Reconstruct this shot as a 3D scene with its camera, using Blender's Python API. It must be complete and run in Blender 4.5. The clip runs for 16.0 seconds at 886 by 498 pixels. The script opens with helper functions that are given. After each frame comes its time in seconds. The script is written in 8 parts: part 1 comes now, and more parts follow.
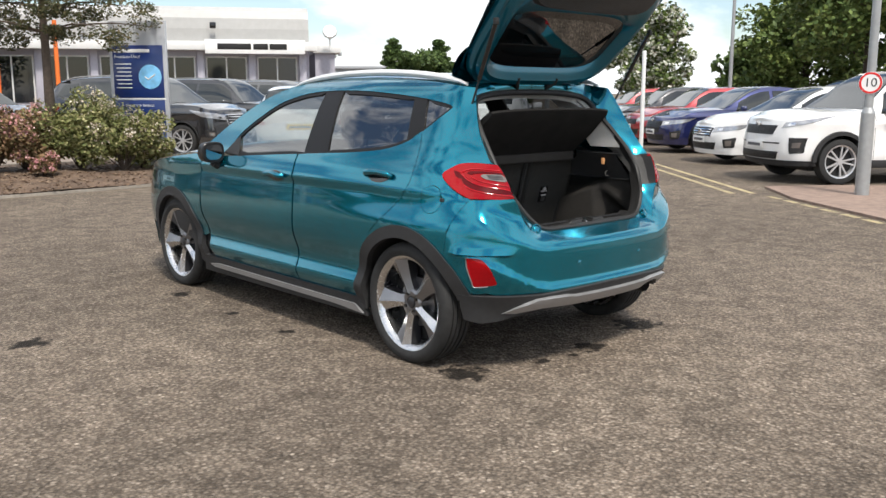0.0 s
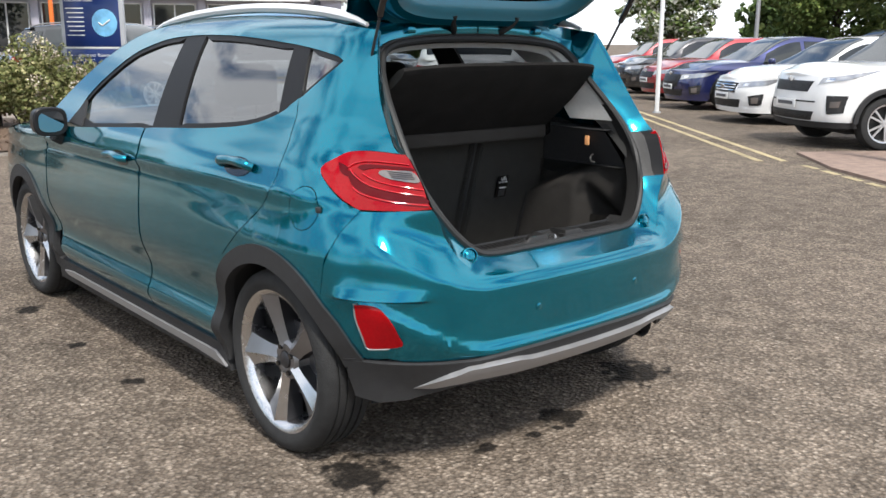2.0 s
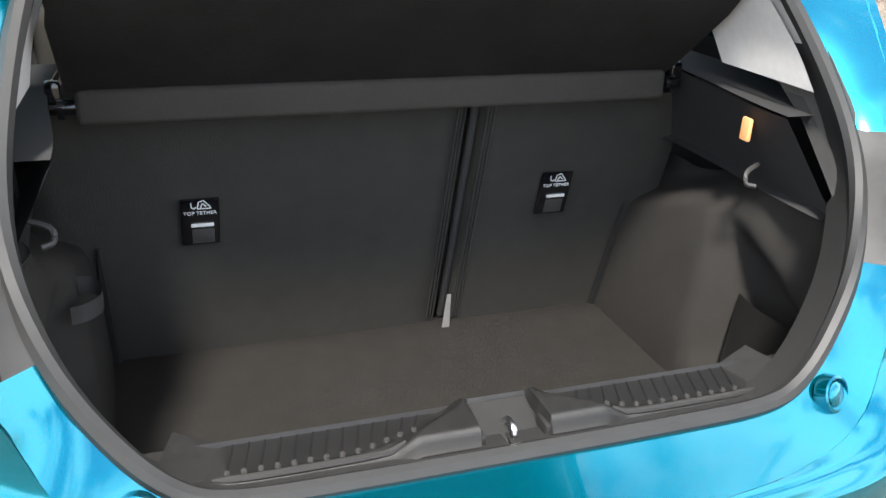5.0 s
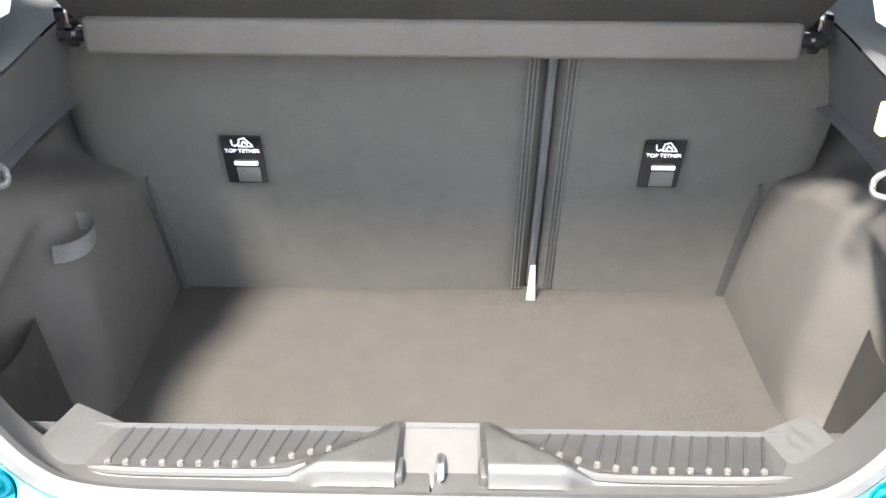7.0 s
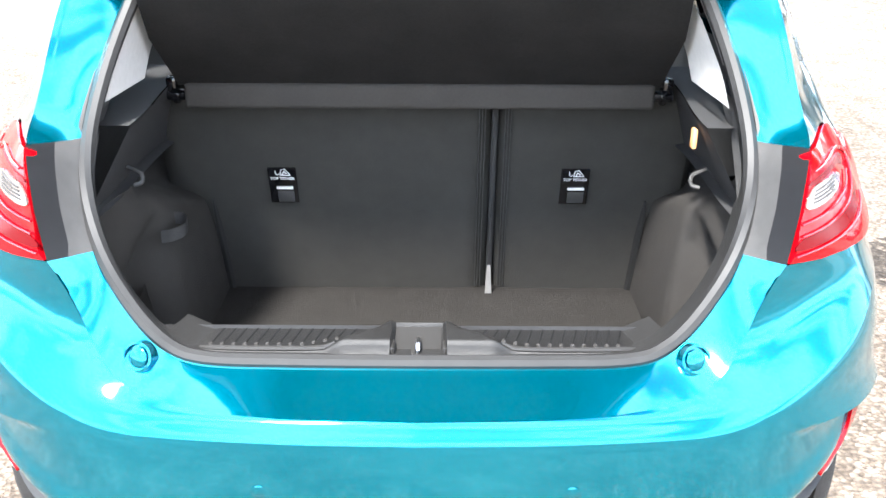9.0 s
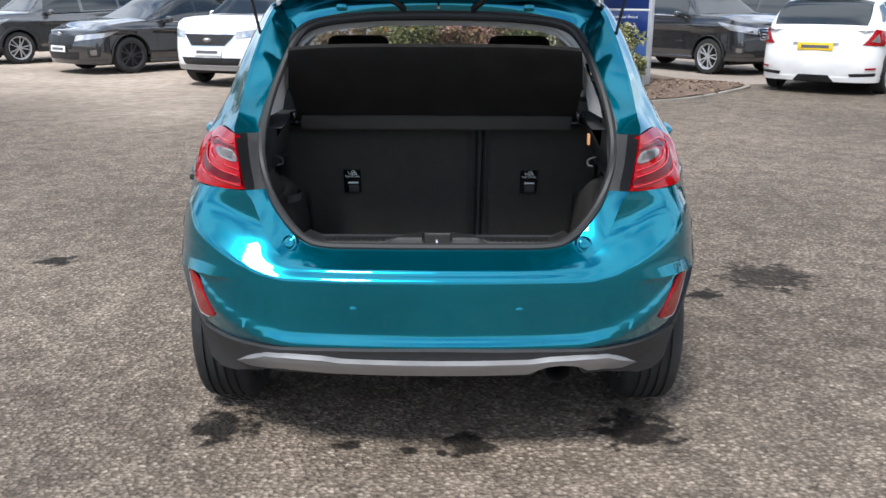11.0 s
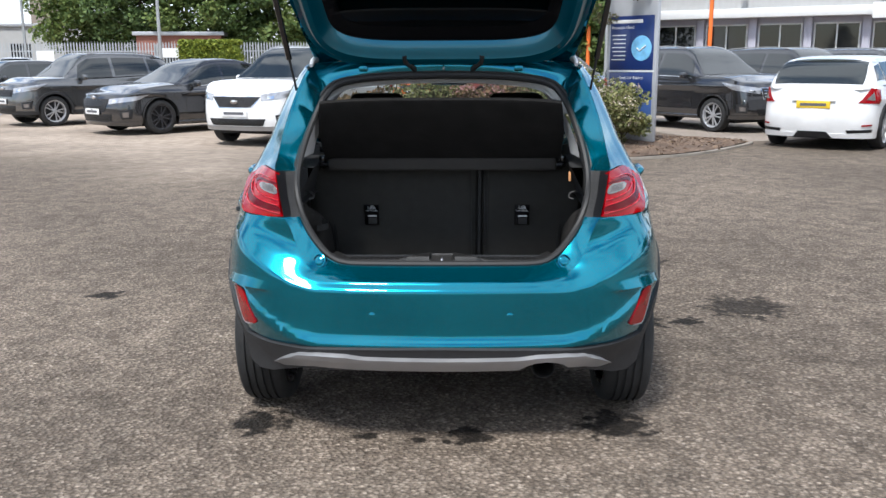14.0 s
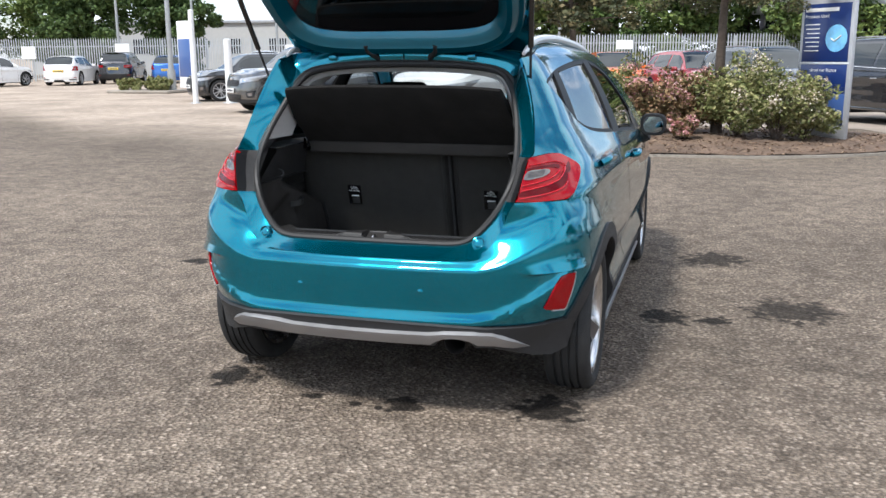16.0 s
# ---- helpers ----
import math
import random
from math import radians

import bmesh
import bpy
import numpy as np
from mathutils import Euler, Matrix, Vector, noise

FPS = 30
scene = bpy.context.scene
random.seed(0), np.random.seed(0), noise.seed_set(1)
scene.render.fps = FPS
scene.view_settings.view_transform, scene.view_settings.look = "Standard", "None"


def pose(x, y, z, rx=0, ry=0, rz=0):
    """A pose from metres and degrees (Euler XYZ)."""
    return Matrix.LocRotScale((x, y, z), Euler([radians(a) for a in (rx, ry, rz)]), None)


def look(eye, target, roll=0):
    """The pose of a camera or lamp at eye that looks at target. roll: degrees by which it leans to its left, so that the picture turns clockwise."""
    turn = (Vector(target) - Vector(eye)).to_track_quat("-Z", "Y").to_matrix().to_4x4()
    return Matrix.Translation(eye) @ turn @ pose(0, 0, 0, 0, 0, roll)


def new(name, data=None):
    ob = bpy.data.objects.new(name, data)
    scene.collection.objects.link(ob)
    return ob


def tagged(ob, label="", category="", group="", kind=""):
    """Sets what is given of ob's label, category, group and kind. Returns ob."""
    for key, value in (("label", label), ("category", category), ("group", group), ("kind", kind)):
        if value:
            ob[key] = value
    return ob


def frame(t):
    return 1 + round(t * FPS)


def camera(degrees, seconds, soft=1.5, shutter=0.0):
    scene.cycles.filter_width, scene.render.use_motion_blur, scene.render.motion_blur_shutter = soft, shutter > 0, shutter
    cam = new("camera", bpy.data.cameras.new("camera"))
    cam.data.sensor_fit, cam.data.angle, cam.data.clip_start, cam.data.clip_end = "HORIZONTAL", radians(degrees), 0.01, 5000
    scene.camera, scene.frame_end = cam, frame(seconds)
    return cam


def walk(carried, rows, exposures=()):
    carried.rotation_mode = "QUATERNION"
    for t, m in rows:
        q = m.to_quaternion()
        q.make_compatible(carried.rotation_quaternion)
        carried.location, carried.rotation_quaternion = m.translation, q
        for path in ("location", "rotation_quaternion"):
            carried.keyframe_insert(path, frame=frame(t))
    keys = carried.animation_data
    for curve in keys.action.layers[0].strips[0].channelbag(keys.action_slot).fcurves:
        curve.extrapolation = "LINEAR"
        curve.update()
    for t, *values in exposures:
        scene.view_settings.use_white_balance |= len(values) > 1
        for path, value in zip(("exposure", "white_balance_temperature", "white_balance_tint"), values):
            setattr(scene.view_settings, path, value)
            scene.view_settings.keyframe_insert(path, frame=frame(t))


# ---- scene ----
cam = camera(52.9, 16.0)
PATH = [
    (0, (-3.549, -3.331, 1.333), (-2.231, -1.867, 0.988), 0.0),
    (0.5, (-3.269, -3.081, 1.325), (-1.935, -1.64, 0.947), 0.3),
    (1, (-2.929, -2.91, 1.292), (-1.606, -1.461, 0.903), 0.8),
    (1.5, (-2.547, -2.699, 1.293), (-1.258, -1.227, 0.879), 0.8),
    (2, (-2.193, -2.437, 1.319), (-0.916, -0.965, 0.869), 0.2),
    (2.5, (-1.809, -2.201, 1.321), (-0.555, -0.724, 0.825), 1.4),
    (3, (-1.479, -1.985, 1.301), (-0.271, -0.484, 0.766), 1.8),
    (3.5, (-1.182, -1.77, 1.331), (-0.046, -0.239, 0.726), 2.3),
    (4, (-0.875, -1.584, 1.318), (0.137, 0.012, 0.665), 2.5),
    (4.2, (-0.771, -1.51, 1.317), (0.188, 0.109, 0.638), 2.5),
    (6.3, (-0.001, -1.122, 1.327), (0.05, 0.602, 0.315), 1.2),
    (6.5, (0.013, -1.117, 1.33), (0.024, 0.599, 0.303), 0.8),
    (7, (0.02, -1.12, 1.334), (-0.005, 0.598, 0.311), 0.3),
    (7.5, (0.027, -1.141, 1.335), (0.0, 0.594, 0.341), 0.2),
    (8, (0.018, -1.239, 1.355), (0.005, 0.521, 0.406), 0.1),
    (8.5, (0.017, -1.46, 1.393), (0.018, 0.334, 0.511), -0.0),
    (9, (0.054, -1.723, 1.411), (0.047, 0.108, 0.606), 0.2),
    (9.5, (0.084, -2.021, 1.424), (0.069, -0.168, 0.672), 0.1),
    (9.7, (0.078, -2.146, 1.437), (0.066, -0.288, 0.699), 0.0),
    (11.8, (0.02, -3.462, 1.366), (0.015, -1.512, 0.919), 0.3),
    (12, (0.016, -3.522, 1.377), (0.014, -1.571, 0.936), 0.1),
    (12.5, (0.013, -3.58, 1.383), (0.027, -1.625, 0.958), -0.1),
    (13, (0.015, -3.585, 1.384), (0.037, -1.628, 0.971), 0.0),
    (13.5, (0.016, -3.578, 1.381), (0.026, -1.62, 0.97), 0.2),
    (14, (0.089, -3.6, 1.384), (0.042, -1.643, 0.974), -0.2),
    (14.5, (0.331, -3.657, 1.371), (0.169, -1.705, 0.969), -0.7),
    (15, (0.567, -3.635, 1.363), (0.296, -1.695, 0.956), -0.5),
    (15.5, (0.864, -3.581, 1.379), (0.467, -1.667, 0.958), -0.2),
    (16, (1.235, -3.614, 1.366), (0.672, -1.742, 0.943), -0.3),
]
EXPOSURES = [(0.0, 0.54, 6520, 10), (1.5, 0.60, 6400, 10), (3.0, 0.84, 6200, 10), (4.0, 1.00, 6200, 10), (4.6, 1.40, 6250, 10), (6.0, 3.77, 6550, 10), (6.5, 4.32, 6500, 10), (7.5, 4.37, 6500, 10),
             (8.0, 4.22, 6500, 10), (8.5, 3.82, 6200, 10), (9.0, 2.87, 6050, 10), (9.5, 2.14, 6000, 10), (9.7, 1.89, 6000, 10), (10.6, 0.99, 5900, 10), (11.8, 0.43, 5930, 10), (12.5, 0.45, 5930, 10),
             (13.5, 0.55, 5930, 10), (14.5, 0.71, 5980, 10), (16.0, 0.77, 6030, 10)]
walk(cam, [(t, look(eye, target, roll)) for t, eye, target, roll in PATH], EXPOSURES)

# ---------- exposure is keyed with the walk above; sky, sun ----------
SUN_DIR = Vector((-0.26, -0.63, 1.0)).normalized()
world = bpy.data.worlds.new("sky")
scene.world = world
world.use_nodes = True
wn, wl = world.node_tree.nodes, world.node_tree.links
wn.clear()
sky = wn.new("ShaderNodeTexSky")
sky.sky_type, sky.sun_disc = "NISHITA", False
sky.sun_elevation = math.asin(SUN_DIR.z)
sky.sun_rotation = math.atan2(SUN_DIR.x, SUN_DIR.y)
sky.air_density, sky.dust_density, sky.ozone_density = 1.0, 0.8, 1.5
tc = wn.new("ShaderNodeTexCoord")
mp = wn.new("ShaderNodeMapping")
mp.inputs["Scale"].default_value = (1.6, 1.6, 4.2)
mp.inputs["Location"].default_value = (13.5, 16.8, 18.6)
cn = wn.new("ShaderNodeTexNoise")
cn.inputs["Scale"].default_value, cn.inputs["Detail"].default_value, cn.inputs["Roughness"].default_value = 1.5, 9, 0.56
cr = wn.new("ShaderNodeValToRGB")
cr.color_ramp.elements[0].position, cr.color_ramp.elements[1].position = 0.43, 0.54
cmix = wn.new("ShaderNodeMix")
cmix.data_type = "RGBA"
cmix.inputs[7].default_value = (8.8, 9.0, 9.3, 1)
bg = wn.new("ShaderNodeBackground")
bg.inputs["Strength"].default_value = 0.11
wo = wn.new("ShaderNodeOutputWorld")
wl.new(tc.outputs["Generated"], mp.inputs["Vector"])
wl.new(mp.outputs["Vector"], cn.inputs["Vector"])
wl.new(cn.outputs["Fac"], cr.inputs["Fac"])
wl.new(cr.outputs["Color"], cmix.inputs[0])
wl.new(sky.outputs["Color"], cmix.inputs[6])
wl.new(cmix.outputs[2], bg.inputs["Color"])
wl.new(bg.outputs["Background"], wo.inputs["Surface"])

sun_data = bpy.data.lights.new("sun", "SUN")
sun_data.energy, sun_data.angle, sun_data.color = 3.0, radians(8), (1.0, 0.94, 0.85)
sun = new("sun", sun_data)
sun.matrix_world = look(SUN_DIR * 60, (0, 0, 0))


# ---------- materials ----------
def mat(name, colour, rough=0.5, metal=0.0, coat=0.0, vary=0.0, scale=30.0, bump=0.0, bscale=200.0, trans=0.0, ior=1.45,
        spec=0.5, dirt=0.0, emit=None):
    m = bpy.data.materials.new(name)
    m.use_nodes = True
    n, l = m.node_tree.nodes, m.node_tree.links
    b = n["Principled BSDF"]
    b.inputs["Base Color"].default_value = (*colour, 1)
    b.inputs["Roughness"].default_value, b.inputs["Metallic"].default_value = rough, metal
    b.inputs["Coat Weight"].default_value, b.inputs["Coat Roughness"].default_value = coat, 0.03
    b.inputs["Transmission Weight"].default_value, b.inputs["IOR"].default_value = trans, ior
    b.inputs["Specular IOR Level"].default_value = spec
    if emit:
        b.inputs["Emission Color"].default_value = (*emit[:3], 1)
        b.inputs["Emission Strength"].default_value = emit[3]
    co = n.new("ShaderNodeTexCoord")
    if vary or dirt:
        t1 = n.new("ShaderNodeTexNoise")
        t1.inputs["Scale"].default_value, t1.inputs["Detail"].default_value = scale, 6
        t2 = n.new("ShaderNodeTexNoise")
        t2.inputs["Scale"].default_value, t2.inputs["Detail"].default_value = scale * 0.06, 3
        l.new(co.outputs["Object"], t1.inputs["Vector"])
        l.new(co.outputs["Object"], t2.inputs["Vector"])
        ad = n.new("ShaderNodeMath")
        ad.operation = "ADD"
        l.new(t1.outputs["Fac"], ad.inputs[0])
        l.new(t2.outputs["Fac"], ad.inputs[1])
        mr = n.new("ShaderNodeMapRange")
        mr.inputs["From Min"].default_value, mr.inputs["From Max"].default_value = 0.6, 1.4
        mr.inputs["To Min"].default_value, mr.inputs["To Max"].default_value = 1 - vary, 1 + vary
        l.new(ad.outputs[0], mr.inputs["Value"])
        sc = n.new("ShaderNodeVectorMath")
        sc.operation = "SCALE"
        sc.inputs[0].default_value = colour
        l.new(mr.outputs["Result"], sc.inputs["Scale"])
        l.new(sc.outputs["Vector"], b.inputs["Base Color"])
        rr = n.new("ShaderNodeMapRange")
        rr.inputs["From Min"].default_value, rr.inputs["From Max"].default_value = 0.6, 1.4
        rr.inputs["To Min"].default_value, rr.inputs["To Max"].default_value = max(rough - dirt, 0.02), min(rough + dirt, 1)
        l.new(ad.outputs[0], rr.inputs["Value"])
        l.new(rr.outputs["Result"], b.inputs["Roughness"])
    if bump:
        t3 = n.new("ShaderNodeTexNoise")
        t3.inputs["Scale"].default_value, t3.inputs["Detail"].default_value = bscale, 4
        l.new(co.outputs["Object"], t3.inputs["Vector"])
        bp = n.new("ShaderNodeBump")
        bp.inputs["Strength"].default_value, bp.inputs["Distance"].default_value = bump, 0.01
        l.new(t3.outputs["Fac"], bp.inputs["Height"])
        l.new(bp.outputs["Normal"], b.inputs["Normal"])
    return m


def paint(name, colour, metal=0.55, rough=0.32, coat=1.0):
    """Car paint: flaked base under a clear coat."""
    m = mat(name, colour, rough=rough, metal=metal, coat=coat)
    n, l = m.node_tree.nodes, m.node_tree.links
    b = n["Principled BSDF"]
    co = n.new("ShaderNodeTexCoord")
    v = n.new("ShaderNodeTexVoronoi")
    v.inputs["Scale"].default_value = 900
    l.new(co.outputs["Object"], v.inputs["Vector"])
    big = n.new("ShaderNodeTexNoise")
    big.inputs["Scale"].default_value, big.inputs["Detail"].default_value = 3, 4
    l.new(co.outputs["Object"], big.inputs["Vector"])
    ad = n.new("ShaderNodeMath")
    ad.operation = "MULTIPLY_ADD"
    ad.inputs[1].default_value = 0.25
    l.new(v.outputs["Color"], ad.inputs[0])
    l.new(big.outputs["Fac"], ad.inputs[2])
    mr = n.new("ShaderNodeMapRange")
    mr.inputs["From Min"].default_value, mr.inputs["From Max"].default_value = 0.3, 0.95
    mr.inputs["To Min"].default_value, mr.inputs["To Max"].default_value = 0.88, 1.12
    l.new(ad.outputs[0], mr.inputs["Value"])
    sc = n.new("ShaderNodeVectorMath")
    sc.operation = "SCALE"
    sc.inputs[0].default_value = colour
    l.new(mr.outputs["Result"], sc.inputs["Scale"])
    l.new(sc.outputs["Vector"], b.inputs["Base Color"])
    dr = n.new("ShaderNodeMapRange")
    dr.inputs["From Min"].default_value, dr.inputs["From Max"].default_value = 0.4, 0.7
    dr.inputs["To Min"].default_value, dr.inputs["To Max"].default_value = 0.015, 0.06
    l.new(big.outputs["Fac"], dr.inputs["Value"])
    l.new(dr.outputs["Result"], b.inputs["Coat Roughness"])
    return m


def glass(name, tint, rough=0.0):
    """Thin pane: clear reflection over a tinted see-through."""
    m = bpy.data.materials.new(name)
    m.use_nodes = True
    n, l = m.node_tree.nodes, m.node_tree.links
    n.clear()
    tr = n.new("ShaderNodeBsdfTransparent")
    tr.inputs["Color"].default_value = (*tint, 1)
    gl = n.new("ShaderNodeBsdfGlossy")
    gl.inputs["Roughness"].default_value = rough
    lw = n.new("ShaderNodeLayerWeight")
    lw.inputs["Blend"].default_value = 0.5
    pw = n.new("ShaderNodeMath")
    pw.operation = "POWER"
    pw.inputs[1].default_value = 4.0
    fr = n.new("ShaderNodeMapRange")
    fr.inputs["To Min"].default_value, fr.inputs["To Max"].default_value = 0.22, 1.0
    l.new(lw.outputs["Facing"], pw.inputs[0])
    l.new(pw.outputs[0], fr.inputs["Value"])
    mx = n.new("ShaderNodeMixShader")
    out = n.new("ShaderNodeOutputMaterial")
    l.new(fr.outputs["Result"], mx.inputs["Fac"])
    l.new(tr.outputs[0], mx.inputs[1])
    l.new(gl.outputs[0], mx.inputs[2])
    l.new(mx.outputs[0], out.inputs["Surface"])
    return m


TEAL = paint("teal_paint", (0.0, 0.176, 0.250), metal=0.85, rough=0.15, coat=0.85)
TEAL.node_tree.nodes["Principled BSDF"].inputs["Coat IOR"].default_value = 1.48
# darker copy of the body teal: the raised gate's shade put into the colour
TEAL_SHADED = paint("shaded_teal_paint", (0.001, 0.115, 0.175), metal=0.6, rough=0.28, coat=0.8)
WHITE_P = paint("white_paint", (0.78, 0.78, 0.77), metal=0.0, rough=0.4)
GREY_P = paint("grey_paint", (0.040, 0.040, 0.043), metal=0.7, rough=0.25)
GREY2_P = paint("mid_grey_paint", (0.12, 0.12, 0.12), metal=0.7, rough=0.25)
BLACK_P = paint("black_paint", (0.008, 0.009, 0.012), metal=0.2, rough=0.3)
BLUE_P = paint("blue_paint", (0.012, 0.018, 0.10), metal=0.5, rough=0.3)
LBLUE_P = paint("bright_blue_paint", (0.03, 0.13, 0.42), metal=0.4, rough=0.3)
RED_P = paint("red_paint", (0.33, 0.012, 0.018), metal=0.3, rough=0.3)
ORANGE_P = paint("orange_paint", (0.65, 0.13, 0.01), metal=0.2, rough=0.3)
for dark in (GREY_P, GREY2_P, BLACK_P, BLUE_P, RED_P):
    dark.node_tree.nodes["Principled BSDF"].inputs["Coat IOR"].default_value = 1.8
CLAD = mat("black_cladding", (0.022, 0.022, 0.023), rough=0.62, vary=0.25, scale=40, bump=0.15, bscale=900)
GLOSSBLACK = mat("gloss_black", (0.006, 0.006, 0.007), rough=0.12, coat=0.6)
PILLAR = mat("black_pillar_film", (0.008, 0.008, 0.009), rough=0.5, spec=0.3, vary=0.2, scale=30)
TRIM = mat("dark_trim_plastic", (0.032, 0.032, 0.033), rough=0.6, vary=0.2, scale=60, bump=0.2, bscale=1200)
TRIM2 = mat("grey_trim_plastic", (0.042, 0.041, 0.040), rough=0.5, vary=0.2, scale=50, bump=0.2, bscale=1200)
SILLP = mat("sill_plate_plastic", (0.0115, 0.0110, 0.0105), rough=0.5, vary=0.15, scale=120, bump=0.2, bscale=900, dirt=0.15)
SILLD = mat("dark_sill_inset", (0.0095, 0.0092, 0.009), rough=0.45, vary=0.3, scale=120, bump=0.2, bscale=900)
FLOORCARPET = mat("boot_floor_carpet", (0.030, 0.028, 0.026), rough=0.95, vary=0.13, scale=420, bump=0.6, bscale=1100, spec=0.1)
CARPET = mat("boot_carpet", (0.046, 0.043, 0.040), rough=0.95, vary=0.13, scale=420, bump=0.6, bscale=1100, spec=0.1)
SEATCLOTH = mat("seat_cloth", (0.045, 0.0435, 0.040), rough=0.9, vary=0.13, scale=420, bump=0.5, bscale=700, spec=0.15)
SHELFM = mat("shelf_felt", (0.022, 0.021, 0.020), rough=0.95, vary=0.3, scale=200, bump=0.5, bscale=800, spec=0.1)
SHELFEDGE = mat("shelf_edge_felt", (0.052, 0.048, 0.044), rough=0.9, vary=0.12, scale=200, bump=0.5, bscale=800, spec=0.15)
HEADLINER = mat("light_headliner", (0.58, 0.57, 0.55), rough=0.85, vary=0.08, scale=80, bump=0.2, bscale=700)
RUBBER = mat("black_rubber", (0.014, 0.014, 0.014), rough=0.7, vary=0.3, scale=40)
SEALM = mat("seal_rubber", (0.019, 0.0187, 0.0185), rough=0.55, vary=0.2, scale=40)
FLANGE = mat("dark_flange_plastic", (0.017, 0.0165, 0.016), rough=0.55, vary=0.15, scale=50, bump=0.2, bscale=1200)
GREYTRIM = mat("mid_grey_trim_plastic", (0.070, 0.068, 0.065), rough=0.55, vary=0.12, scale=50, bump=0.2, bscale=1200)
TYRE = mat("tyre_rubber", (0.020, 0.020, 0.020), rough=0.8, vary=0.45, scale=25, bump=0.3, bscale=150)
ALLOY = mat("polished_alloy", (0.62, 0.62, 0.63), rough=0.24, metal=1.0, vary=0.1, scale=20, dirt=0.08)
ALLOYMID = mat("mid_grey_alloy", (0.26, 0.26, 0.27), rough=0.34, metal=0.9, vary=0.1, scale=20)
ALLOYDARK = mat("dark_alloy", (0.06, 0.06, 0.065), rough=0.4, metal=0.7, vary=0.2, scale=20)
SILVER = mat("satin_silver", (0.33, 0.33, 0.335), rough=0.36, metal=0.55, vary=0.1, scale=15, dirt=0.08)
RAILM = mat("bright_silver_rail", (0.72, 0.72, 0.72), rough=0.35, metal=0.3, vary=0.06, scale=15)
STEEL = mat("steel", (0.45, 0.45, 0.46), rough=0.3, metal=1.0)
CHROME = mat("chrome", (0.75, 0.75, 0.76), rough=0.08, metal=1.0)
REDLENS = mat("red_lens", (0.27, 0.001, 0.004), rough=0.08, spec=0.15, coat=0.4, vary=0.15, scale=120)
REDLENS.node_tree.nodes["Principled BSDF"].inputs["Coat IOR"].default_value = 1.5
REDLENS2 = mat("dark_red_lens", (0.085, 0.001, 0.003), rough=0.2, spec=0.2, coat=0.1)
REDGUIDE = mat("bright_red_lens", (0.52, 0.008, 0.016), rough=0.15, coat=0.6)
CLEARLENS = mat("clear_lens", (0.17, 0.150, 0.14), rough=0.1, coat=1.0, metal=0.3, vary=0.2, scale=120)
HEADLAMP = mat("headlamp_lens", (0.36, 0.37, 0.39), rough=0.10, coat=1.0, metal=0.4, vary=0.5, scale=18)
DARKGLASS = mat("tinted_car_glass", (0.014, 0.018, 0.018), rough=0.03, ior=1.75, vary=0.5, scale=3)
RIMSILVER = mat("silver_alloy", (0.52, 0.52, 0.53), rough=0.35, metal=0.6, vary=0.1, scale=20)
GRILLEM = mat("black_grille_mesh", (0.010, 0.010, 0.011), rough=0.45, vary=0.6, scale=150, bump=0.8, bscale=160)
PANE = glass("car_side_glass", (0.50, 0.54, 0.54))
PRIVACY = glass("privacy_glass", (0.13, 0.14, 0.15))
SCREEN = glass("windscreen_glass", (0.75, 0.79, 0.77))
LAMPGLOW = mat("boot_lamp_glow", (0.5, 0.26, 0.12), rough=0.4, emit=(1.0, 0.45, 0.16, 0.16))
WHITEPLASTIC = mat("white_plastic", (0.75, 0.75, 0.74), rough=0.4, vary=0.08, scale=10)
PLATEW = mat("plate_white", (0.75, 0.75, 0.74), rough=0.35)
PLATEY = mat("plate_yellow", (0.72, 0.50, 0.03), rough=0.35)
PLATEINK = mat("faded_plate_ink", (0.10, 0.10, 0.11), rough=0.5)
INK = mat("black_ink", (0.01, 0.01, 0.01), rough=0.5)
MIRSHELL = mat("black_mirror_shell", (0.012, 0.012, 0.013), rough=0.32, spec=0.35, vary=0.1, scale=40)
MIRROR = mat("mirror_glass", (0.50, 0.52, 0.54), rough=0.01, metal=1.0)


# ---------- mesh helpers ----------
def to_object(name, bm, material, parent=None, label="", smooth=True, angle=40):
    bmesh.ops.recalc_face_normals(bm, faces=bm.faces)
    me = bpy.data.meshes.new(name)
    if smooth:
        for f in bm.faces:
            f.smooth = True
        for e in bm.edges:
            if len(e.link_faces) == 2 and e.calc_face_angle(0) > radians(angle):
                e.smooth = False
    bm.to_mesh(me)
    bm.free()
    for m in material if isinstance(material, (list, tuple)) else (material,):
        me.materials.append(m)
    ob = new(name, me)
    if parent is not None:
        ob.parent = parent
    if label:
        ob["label"] = label
    return ob


def part(name, bm, material, parent, label="", **kw):
    return to_object(name, bm, material, parent, label, **kw)


def thing(name, label, category, at=None, group="", kind=""):
    ob = new(name)
    ob.empty_display_size = 0.2
    if at is not None:
        ob.matrix_world = at
    return tagged(ob, label, category, group, kind)


